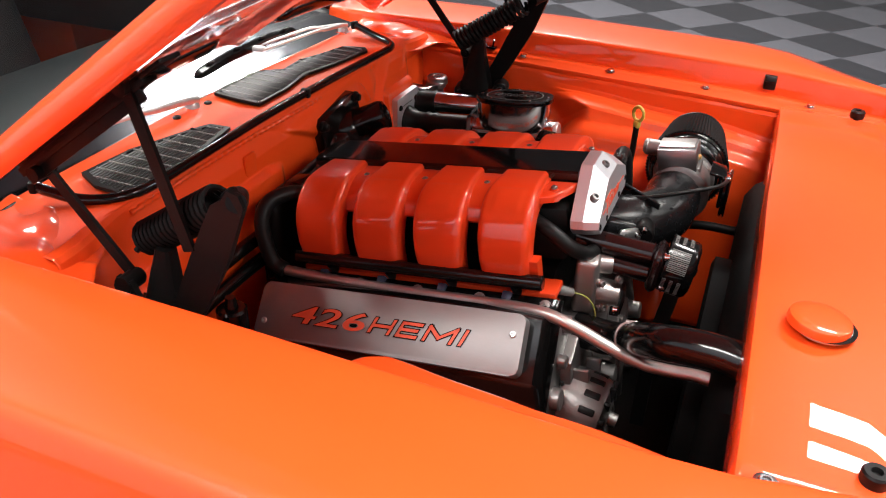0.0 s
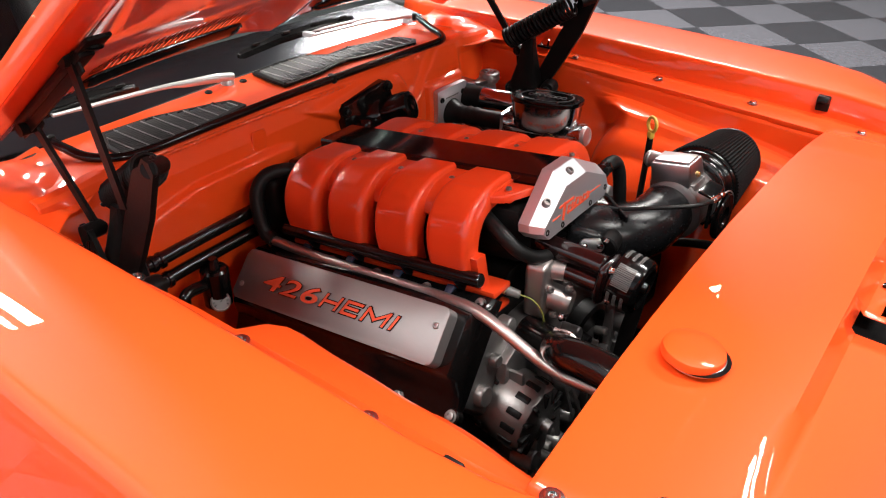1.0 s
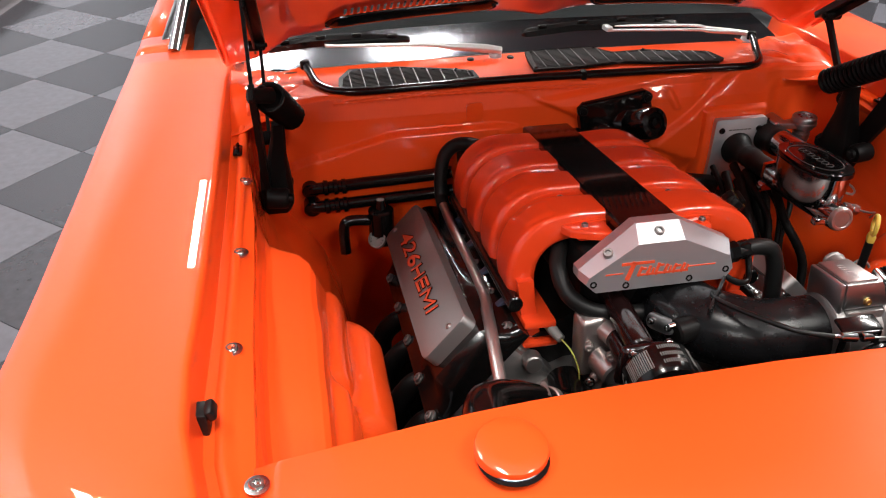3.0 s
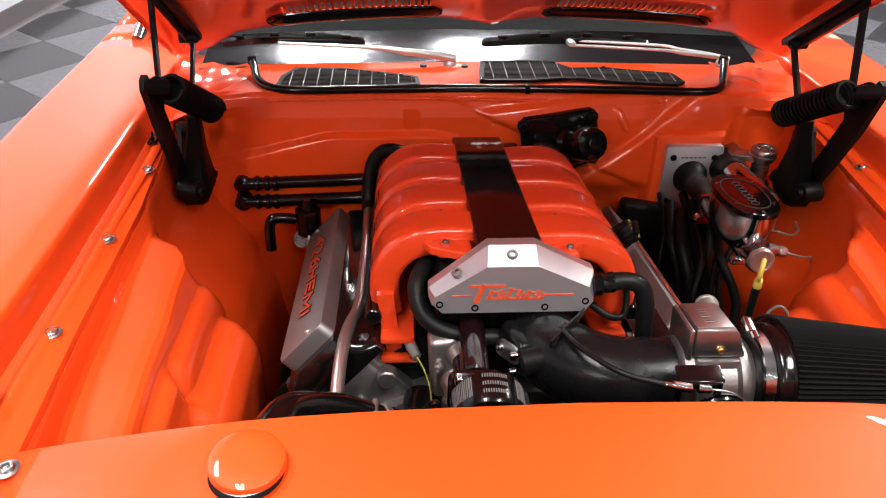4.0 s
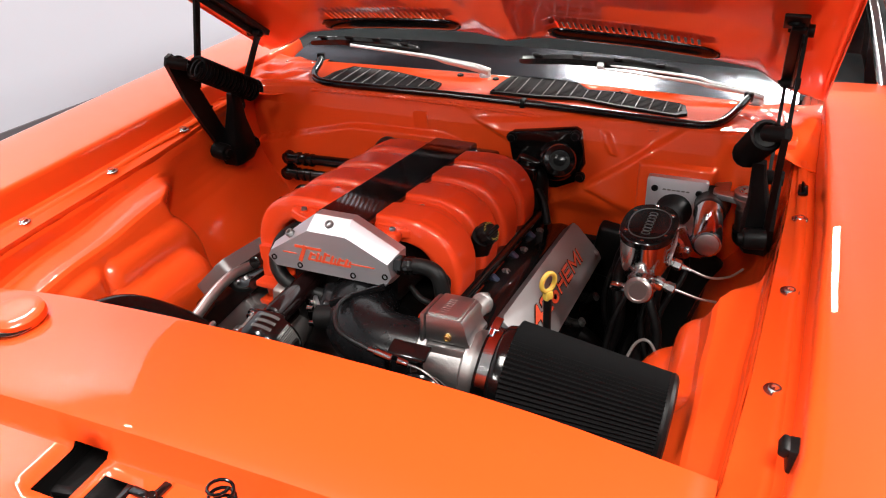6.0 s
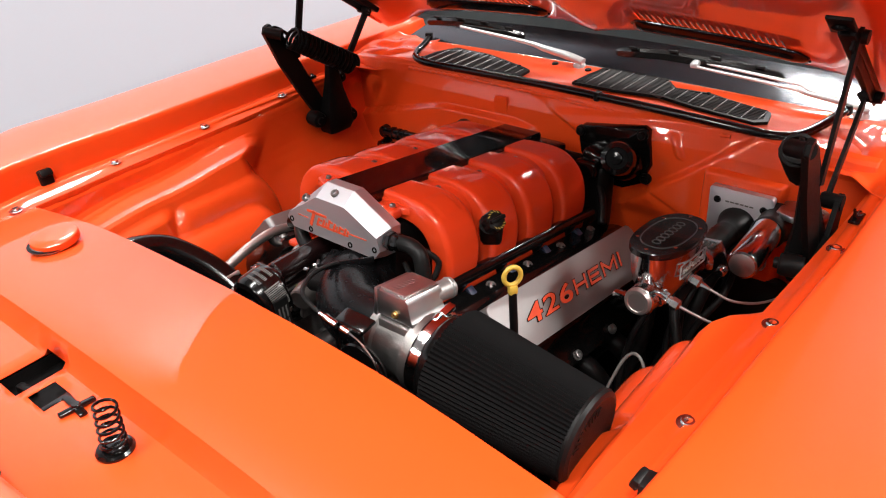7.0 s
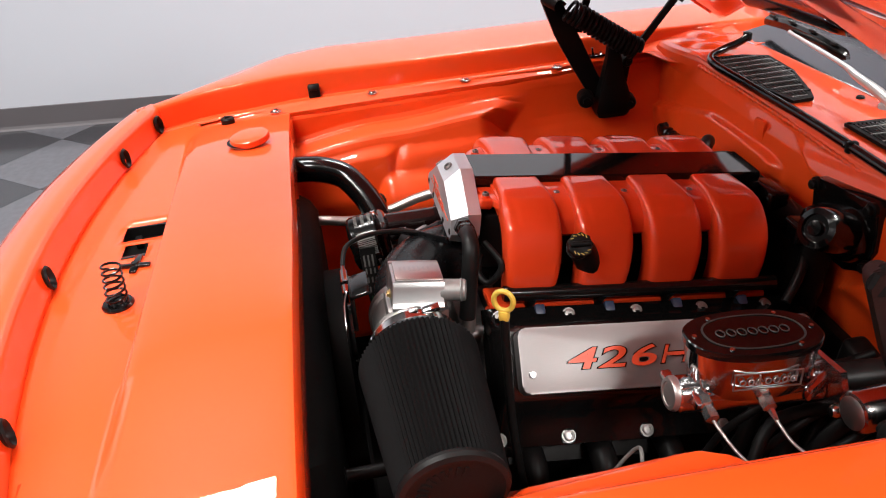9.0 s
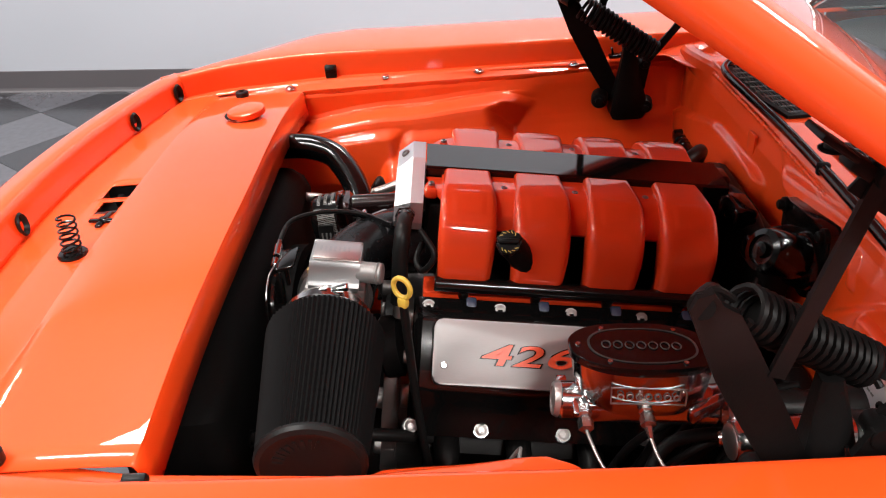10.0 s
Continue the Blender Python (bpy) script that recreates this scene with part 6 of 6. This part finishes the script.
def build_firewall_items():
    # heater hoses with fittings, regulator and gauge
    for z, y, lab in ((0.952, 0.54, "upper"), (0.917, 0.527, "lower")):
        h = thing("heater_line", (-0.4, y, z), "black hose with a knurled fitting at the firewall", "hose", "heater lines")
        bm = bmesh.new()
        add_tube(bm, [(-0.52, y + 0.03, z), (-0.52, y, z), (-0.50, y - 0.004, z), (-0.40, y - 0.004, z + 0.004), (-0.29, y - 0.008, z + 0.01), (-0.23, y - 0.02, z + 0.02)], 0.0125, 16, 6)
        part("tube", bm, BLACK, h)
        bm = bmesh.new()
        for x in (-0.495, -0.475, -0.458):
            add_rev(bm, frame_of((x, y - 0.004, z), (x + 0.014, y - 0.004, z + 0.0006)), [(0.013, 0), (0.0158, 0.002), (0.0158, 0.009), (0.013, 0.012)], 12)
        add_rev(bm, frame_of((-0.52, y - 0.012, z - 0.003), (-0.52, y + 0.03, z)), [(0.014, 0), (0.017, 0.003), (0.017, 0.03), (0.0185, 0.036), (0.0185, 0.044)], 18)
        part("fitting", bm, BLACK, h)
    reg = thing("fuel_regulator", (-0.39, 0.46, 0.86), "black fuel regulator with a small round white gauge", "regulator")
    bm = bmesh.new()
    add_cyl(bm, (-0.385, 0.48, 0.845), (-0.385, 0.48, 0.925), 0.026, 0.026, 22, 0.004)
    add_cyl(bm, (-0.385, 0.48, 0.925), (-0.385, 0.48, 0.945), 0.012, 0.008, 14)
    add_tube(bm, [(-0.41, 0.48, 0.90), (-0.45, 0.475, 0.905), (-0.462, 0.47, 0.89), (-0.462, 0.46, 0.84)], 0.011, 14)
    part("body", bm, BLACK, reg)
    bm = bmesh.new()
    g0, g1 = V(-0.395, 0.462, 0.862), V(-0.404, 0.446, 0.877)
    add_rev(bm, frame_of(g0, g1), [(0.008, -0.01), (0.017, 0), (0.0185, 0.003), (0.0185, 0.010), (0.0165, 0.0115), (0.016, 0.009), (0, 0.009)], 28)
    gauge = part("gauge", bm, STEEL, reg, "chrome rimmed gauge")
    bm = bmesh.new()
    add_rev(bm, frame_of(g0, g1), [(0.0155, 0.0092), (0, 0.0094)], 28)
    part("dial", bm, WHITE, gauge, "white dial")
    bm = bmesh.new()
    mm = frame_of(g0, g1)
    for k in range(9):
        a = radians(-120 + 30 * k)
        add_bar(bm, mm @ Matrix.Translation((0, 0, 0.0098)), 0.011 * math.sin(a), 0.011 * math.cos(a), 0.0135 * math.sin(a), 0.0135 * math.cos(a), 0.0012, 0.0001)
    add_bar(bm, mm @ Matrix.Translation((0, 0, 0.0098)), 0, 0, 0.009, 0.006, 0.0012, 0.0001)
    part("needle", bm, BLACK, gauge, smooth=0)
    # wiper motor
    wm = thing("wiper_motor", (0.13, 0.56, 1.03), "gloss black wiper motor on a shaped plate", "motor")
    bm = bmesh.new()
    poly = [(0.04, 1.075), (0.052, 1.085), (0.12, 1.094), (0.185, 1.104), (0.197, 1.098), (0.205, 1.06), (0.21, 1.03), (0.19, 0.985), (0.15, 0.965), (0.10, 0.965), (0.06, 0.985), (0.05, 1.03)]
    add_prism(bm, pose(0, 0.568, 0, 90, 0, 0), poly, 0.022, 0.006)
    plate = part("plate", bm, BLACK, wm)
    bm = bmesh.new()
    add_rev(bm, frame_of((0.15, 0.55, 1.03), (0.178, 0.462, 1.072)), [(0.045, -0.01), (0.042, 0.02), (0.034, 0.03), (0.034, 0.085), (0.031, 0.094), (0.022, 0.097), (0.021, 0.093), (0.012, 0.093), (0.011, 0.099), (0.004, 0.1), (0, 0.1)], 36)
    part("can", bm, BLACK, wm)
    bm = bmesh.new()
    add_box(bm, pose(0.10, 0.535, 1.02, 0, 20, 10), (0.07, 0.05, 0.05), 0.012, 3)
    add_cyl(bm, (0.08, 0.54, 1.0), (0.075, 0.505, 1.0), 0.022, 0.02, 20, 0.003)
    part("gearbox", bm, BLACK, wm)
    for x, z in ((0.05, 1.072), (0.188, 1.092), (0.2, 1.0), (0.07, 0.98)):
        bm = bmesh.new()
        add_rev(bm, frame_of((x, 0.55, z), (x, 0.53, z)), [(0.012, 0), (0.012, 0.006), (0.008, 0.007), (0.008, 0.013), (0.006, 0.015), (0, 0.015)], 14)
        part("mount_bolt", bm, SATIN, plate)
    # pedal plate and brake master cylinder
    pp = thing("firewall_plate", (0.4, 0.52, 0.96), "square brushed alloy plate on the firewall", "plate")
    bm = bmesh.new()
    add_prism(bm, pose(0.403, 0.534, 0.962, 90, 0, 0), rounded(0.118, 0.15, 0.006), 0.014, 0.0015)
    part("sheet", bm, CROSSBRUSH, pp)
    for x, z in ((0.36, 1.012), (0.446, 1.012), (0.36, 0.912), (0.446, 0.912)):
        bm = bmesh.new()
        add_rev(bm, frame_of((x, 0.52, z), (x, 0.51, z)), [(0.0068, 0), (0.0068, 0.002), (0.0055, 0.004), (0.0035, 0.004), (0.003, 0.002), (0, 0.002)], 16)
        part("screw", bm, SATIN, pp)
    bm = bmesh.new()
    for k in range(6):
        add_bar(bm, pose(0.377 + 0.009 * k, 0.5195, 1.012, 90, 0, 0), 0, 0, 0.004, 0.0, 0.003, 0.0002)
    part("print", bm, GREYPRINT, pp, "faint print that cannot be read", 0)
    mc = thing("brake_master_cylinder", (0.4, 0.3, 0.98), "polished brake master cylinder with a black oval lid", "master cylinder")
    bm = bmesh.new()
    add_rev(bm, frame_of((0.402, 0.525, 0.968), (0.400, 0.36, 0.985)), [(0.034, 0), (0.036, 0.008), (0.03, 0.02), (0.024, 0.03), (0.021, 0.05), (0.024, 0.06), (0.021, 0.07), (0.024, 0.08), (0.021, 0.09), (0.022, 0.165)], 26)
    part("boot", bm, RUBBER, mc)
    up = V(0.06, -0.1, 1).normalized()

    def oval(z, k, cx=0.392, cy=0.2515, L=0.0885, W=0.0462):
        ring = []
        for q in range(48):
            a = 2 * math.pi * q / 48
            ca, sa = math.cos(a), math.sin(a)
            ring.append(V(cx + W * k * math.copysign(abs(ca) ** 0.85, ca), cy + L * k * math.copysign(abs(sa) ** 0.85, sa), z - 0.1 * (sa * L * k)))
        return ring
    bm = bmesh.new()
    add_loft(bm, [oval(1.0, 0.80), oval(1.012, 0.88), oval(1.03, 0.925), oval(1.05, 0.95), oval(1.066, 0.955)])
    body = part("reservoir", bm, CHROME, mc, "polished reservoir")
    bm = bmesh.new()
    add_loft(bm, [oval(1.066, 0.985), oval(1.067, 1.0), oval(1.0755, 1.0), oval(1.0775, 0.98)])
    lid = part("lid", bm, BLACK, mc, "gloss black oval lid")
    bm = bmesh.new()
    rings = [oval(1.0776, 0.74), oval(1.0786, 0.74), oval(1.0786, 0.71), oval(1.0776, 0.71)]
    add_loft(bm, rings + [rings[0]], True, False)
    part("oval_line", bm, DARKGREY, lid, "thin raised oval line")
    bm = bmesh.new()
    for k in range(7):
        y = 0.25 - 0.042 + 0.014 * k
        ring = [V(0.392 + 0.0068 * math.cos(a * math.pi / 6), y + 0.0052 * math.sin(a * math.pi / 6), 1.0785 - 0.1 * (y - 0.25)) for a in range(13)]
        add_tube(bm, ring, 0.0008, 6, smooth=False)
    tagged(part("lid_emblem", bm, DARKGREY, lid, "raised emblem strokes", 0), kind="stuff")
    for a in (35, 90, 145, 215, 270, 325):
        bm = bmesh.new()
        sa, ca = math.sin(radians(a)), math.cos(radians(a))
        add_rev(bm, Matrix.Translation((0.392 + 0.039 * ca, 0.2515 + 0.077 * sa, 1.0775 - 0.1 * 0.071 * sa)), [(0.0032, 0), (0.003, 0.0018), (0.0015, 0.002), (0, 0.001)], 10)
        part("lid_screw", bm, CHROME, lid)
    # raised frame and strokes on the side
    bm = bmesh.new()
    fr = Matrix(((0.0, 0.02, 1.0, 0.4355), (1, 0, 0, 0.252), (-0.1, 1, 0, 1.036), (0, 0, 0, 1)))
    w, h = 0.044, 0.012
    for a in ((-w, -h, w, -h), (w, -h, w, h), (w, h, -w, h), (-w, h, -w, -h)):
        add_bar(bm, fr, *a, 0.0013, 0.001)
    for k in range(7):
        x = -0.033 + 0.011 * k
        ring = [fr @ V(x + 0.0036 * math.cos(a * math.pi / 6), -0.001 + 0.0042 * math.sin(a * math.pi / 6), 0.0006) for a in range(13 if k != 2 else 9)]
        add_tube(bm, ring, 0.0009, 6, smooth=False)
    add_bar(bm, fr, -0.011, -0.004, -0.011, 0.008, 0.0016, 0.0012)
    add_bar(bm, fr, 0.0367, -0.004, 0.0367, 0.008, 0.0016, 0.0012)
    part("side_emblem", bm, ALLOY, body, "raised emblem strokes in a frame", 0)
    bm = bmesh.new()
    add_cyl(bm, (0.398, 0.15, 1.005), (0.398, 0.345, 0.985), 0.024, 0.026, 26, 0.003)
    add_box(bm, pose(0.398, 0.25, 1.0), (0.05, 0.15, 0.03), 0.008)
    part("bore", bm, CHROME, mc)
    bm = bmesh.new()
    add_rev(bm, frame_of((0.397, 0.168, 1.004), (0.397, 0.142, 1.007)), [(0.016, 0), (0.0225, 0.002), (0.0225, 0.02), (0.020, 0.024), (0.0155, 0.0245), (0.0145, 0.0235), (0, 0.0235)], 30)
    part("end_plug", bm, STEEL, mc)
    for lm, ls in ((pose(0.365, 0.16, 1.0), (0.03, 0.014, 0.012)), (pose(0.418, 0.175, 1.012, 0, 20, 0), (0.03, 0.02, 0.014))):
        bm = bmesh.new()
        add_box(bm, lm, ls, 0.003)
        part("lug", bm, CHROME, mc)
    bm = bmesh.new()
    add_loft(bm, [[V(x, 0.352 + dy, z) for x, z in ((0.36, 1.02), (0.44, 1.03), (0.462, 0.985), (0.45, 0.965), (0.36, 0.96))] for dy in (-0.008, 0.0)])
    for x, z in ((0.449, 0.978), (0.36, 0.975)):
        add_rev(bm, frame_of((x, 0.346, z), (x, 0.325, z)), [(0.009, 0), (0.009, 0.008), (0.006, 0.012), (0, 0.012)], 14)
    add_box(bm, pose(0.43, 0.325, 1.01, 0, 0, 30), (0.012, 0.06, 0.02), 0.004)
    part("mount_flange", bm, CHROME, mc, "polished webbed flange")
    for y, e in ((0.178, [(0.452, 0.178, 1.002), (0.49, 0.19, 0.985), (0.52, 0.21, 0.97), (0.54, 0.24, 0.94)]), (0.252, [(0.468, 0.25, 1.0), (0.50, 0.26, 0.985), (0.53, 0.29, 0.975), (0.55, 0.34, 0.965)])):
        p = V(0.418, y, 1.012)
        q = V(e[0][0], e[0][1], e[0][2])
        bm = bmesh.new()
        add_rev(bm, frame_of(p, q), [(0.006, 0), (0.010, 0.002), (0.010, 0.014), (0.0075, 0.016), (0.0075, 0.02), (0.0095, 0.021), (0.0095, 0.033), (0.005, 0.036), (0.003, (q - p).length)], 6)
        part("line_fitting", bm, STEELBRIGHT, mc, "bright brake line fitting")
        bm = bmesh.new()
        add_tube(bm, [p + (q - p) * 0.6, *e], 0.0021, 10)
        part("brake_line", bm, STEEL, mc, "thin bare brake line")
    # polished canister
    can = thing("canister", (0.48, 0.42, 0.99), "polished cylinder in a black boot beside the master cylinder", "canister")
    bm = bmesh.new()
    add_rev(bm, frame_of((0.472, 0.475, 0.998), (0.483, 0.335, 1.005)), [(0.024, 0), (0.0265, 0.002), (0.0265, 0.134), (0.0245, 0.139), (0.021, 0.1405), (0.02, 0.139), (0, 0.139)], 34)
    part("shell", bm, CHROME, can)
    bm = bmesh.new()
    add_rev(bm, frame_of((0.472, 0.475, 0.998), (0.483, 0.335, 1.005)), [(0.0205, 0.1385), (0.0205, 0.141), (0.019, 0.1418), (0.0, 0.1418)], 34)
    part("end_face", bm, PINKALLOY, can, "satin machined end face")
    bm = bmesh.new()
    add_rev(bm, frame_of((0.47, 0.535, 0.99), (0.475, 0.43, 1.0)), [(0.036, 0), (0.038, 0.006), (0.031, 0.014), (0.029, 0.05), (0.0305, 0.06), (0.029, 0.065)], 30)
    part("boot", bm, RUBBER, can)
    rs = thing("fluid_reservoir", (0.54, 0.5, 0.95), "small machined fluid reservoir with a knurled lid", "reservoir")
    bm = bmesh.new()
    add_rev(bm, Matrix.Translation((0.536, 0.50, 0.958)), [(0.012, 0), (0.0165, 0.003), (0.0165, 0.032), (0.018, 0.033), (0.018, 0.046), (0.0165, 0.047), (0.0165, 0.054), (0.022, 0.058), (0.022, 0.066)], 32)
    part("cup", bm, ALLOY, rs)
    bm = bmesh.new()
    add_rev(bm, Matrix.Translation((0.536, 0.50, 1.0235)), [(0.0245, 0), (0.027, 0.001), (0.027, 0.006), (0.0255, 0.007), (0.0255, 0.016), (0.0235, 0.0185), (0.017, 0.019), (0.016, 0.0165), (0.0, 0.0165)], 36)
    lid = part("lid", bm, ALLOY, rs)
    for k in range(6):
        bm = bmesh.new()
        a = radians(60 * k + 15)
        add_rev(bm, Matrix.Translation((0.536 + 0.0125 * math.cos(a), 0.50 + 0.0125 * math.sin(a), 1.0395)), [(0.0036, 0), (0.003, 0.002), (0, 0.0024)], 10)
        part("lid_stud", bm, CHROME, lid)
    bm = bmesh.new()
    add_prism(bm, pose(0.50, 0.505, 1.016), [(-0.02, -0.006), (0.03, -0.018), (0.03, 0.018), (-0.02, 0.010)], 0.012, 0.002)
    add_box(bm, pose(0.487, 0.535, 1.022), (0.03, 0.06, 0.010), 0.003)
    part("bracket", bm, ALLOY, rs)
    bm = bmesh.new()
    add_rev(bm, frame_of((0.54, 0.502, 0.965), (0.543, 0.515, 0.925)), [(0.018, 0), (0.0235, 0.004), (0.0235, 0.03), (0.018, 0.042)], 22)
    part("hose_end", bm, RUBBER, rs)
    # wiring low by the master cylinder
    rnd = random.Random(7)
    for k in range(10):
        bm = bmesh.new()
        x, y = 0.33 + 0.012 * k, 0.40 - 0.035 * (k % 4)
        add_tube(bm, [(x, y + 0.08, 0.95), (x + rnd.uniform(-0.02, 0.02), y, 0.92), (x + rnd.uniform(-0.03, 0.02), y - 0.05, 0.84), (x + rnd.uniform(-0.03, 0.03), y - 0.09, 0.72), (x, y - 0.1, 0.55)], 0.006 + 0.003 * (k % 3), 10)
        solid("wiring_loom", bm, SATIN, "black wiring loom running down the firewall", "cable", "looms")
    bm = bmesh.new()
    add_tube(bm, [(0.385, 0.07, 0.86), (0.405, 0.10, 0.93), (0.43, 0.10, 0.945), (0.452, 0.09, 0.90), (0.455, 0.08, 0.82)], 0.0025, 8)
    solid("battery_lead", bm, WHITE, "thin pale lead in a loop", "cable")
    bm = bmesh.new()
    add_tube(bm, [(0.30, 0.53, 0.905), (0.345, 0.50, 0.905), (0.38, 0.48, 0.905)], 0.004, 8)
    solid("clutch_rod", bm, STEELBRIGHT, "thin bare rod at the firewall", "rod")
    bm = bmesh.new()
    add_box(bm, pose(0.30, 0.50, 0.86, 0, 10, 0), (0.10, 0.04, 0.12), 0.01, 3)
    solid("steering_cover", bm, SATIN, "black cover low on the firewall", "cover")
    # steering and exhaust bulk, added in black to darken both sides of the block
    for s in (-1, 1):
        hd = thing("exhaust_header", (-0.05 + s * 0.30, 0.2, 0.75), "black exhaust manifold low beside the block", "exhaust", "headers")
        for k in range(4):
            bm = bmesh.new()
            b = 0.03 + 0.11 * k
            add_tube(bm, [E(s * 0.26, b, -0.19), E(s * 0.33, b, -0.2), E(s * 0.36, b + 0.02, -0.27), E(s * 0.33, 0.22 + 0.05 * k, -0.42)], 0.02, 14)
            part("primary_tube", bm, SATIN, hd)
    # black block added to fill the shaded space behind the engine
    for y, z in ((0.5, 0.95),):
        bm = bmesh.new()
        add_box(bm, pose(-0.05, 0.52, 0.86), (0.30, 0.06, 0.16), 0.02, 3)
        solid("bell_housing_filler", bm, SATIN, "black bell housing block, added to darken behind the engine", "housing")
    # black filler for the hood's shade behind the manifold, with coil shapes
    rc = thing("rear_shade_filler", (-0.05, 0.5, 0.9), "black filler with coil connectors, for the shade behind the intake manifold", "cover")
    bm = bmesh.new()
    add_box(bm, pose(-0.04, 0.508, 0.93, -6, 0, 0), (0.36, 0.055, 0.20), 0.018, 3)
    part("shell", bm, SATIN, rc)
    for x, z, w in ((-0.13, 1.03, 0.05), (0.0, 1.038, 0.07), (0.1, 1.02, 0.05)):
        bm = bmesh.new()
        add_box(bm, pose(x, 0.495, z, -10, 0, 0), (w, 0.04, 0.035), 0.008, 3)
        part("connector", bm, BLACK, rc)
    bm = bmesh.new()
    add_tube(bm, [(0.16, 0.45, 0.93), (0.13, 0.49, 0.98), (0.06, 0.515, 1.02), (-0.06, 0.52, 1.03), (-0.2, 0.51, 1.0)], 0.008, 12, 6)
    part("harness", bm, RUBBER, rc)
    # black block and shaft added where the low bay lies in shade
    sc = thing("steering_box", (0.43, 0.1, 0.7), "black steering box and shaft, added to darken the bay beside the engine", "steering box")
    bm = bmesh.new()
    add_box(bm, pose(0.405, 0.02, 0.72, 0, 6, 0), (0.13, 0.17, 0.16), 0.02, 3)
    add_cyl(bm, (0.405, 0.05, 0.80), (0.405, 0.05, 0.83), 0.045, 0.04, 24, 0.004)
    part("case", bm, SATIN, sc)
    bm = bmesh.new()
    add_cyl(bm, (0.405, 0.1, 0.74), (0.37, 0.56, 0.83), 0.013, 0.013, 16)
    add_cyl(bm, (0.402, 0.13, 0.748), (0.396, 0.2, 0.762), 0.024, 0.022, 18, 0.003)
    part("shaft", bm, SATIN, sc)
    # black sheet added over the lower firewall in place of deep shade
    bm = bmesh.new()
    add_prism(bm, pose(0.29, 0.556, 0.66, 90, 0, 0), rounded(0.46, 0.40, 0.04), 0.02, 0.006)
    solid("firewall_shade_sheet", bm, RUBBER, "black sheet added for the shade low on the firewall", "pad")
    # rubber plug at the front end of the inner fender
    bm = bmesh.new()
    add_rev(bm, frame_of((-0.462, -0.143, 0.902), (-0.464, -0.165, 0.917)), [(0.018, -0.012), (0.0205, 0.0), (0.0205, 0.004), (0.017, 0.009), (0.012, 0.0095), (0.011, 0.004), (0, 0.004)], 26)
    solid("fender_plug", bm, RUBBER, "round black rubber plug in the inner fender", "plug")

car = build_body()
build_hood()
build_hinge(car, -1, 0.0)
build_hinge(car, 1, -0.03)
build_cowl_items()
build_panel_items()
build_engine()
build_manifold()
build_intake()
build_front_drive()
build_firewall_items()
build_room()
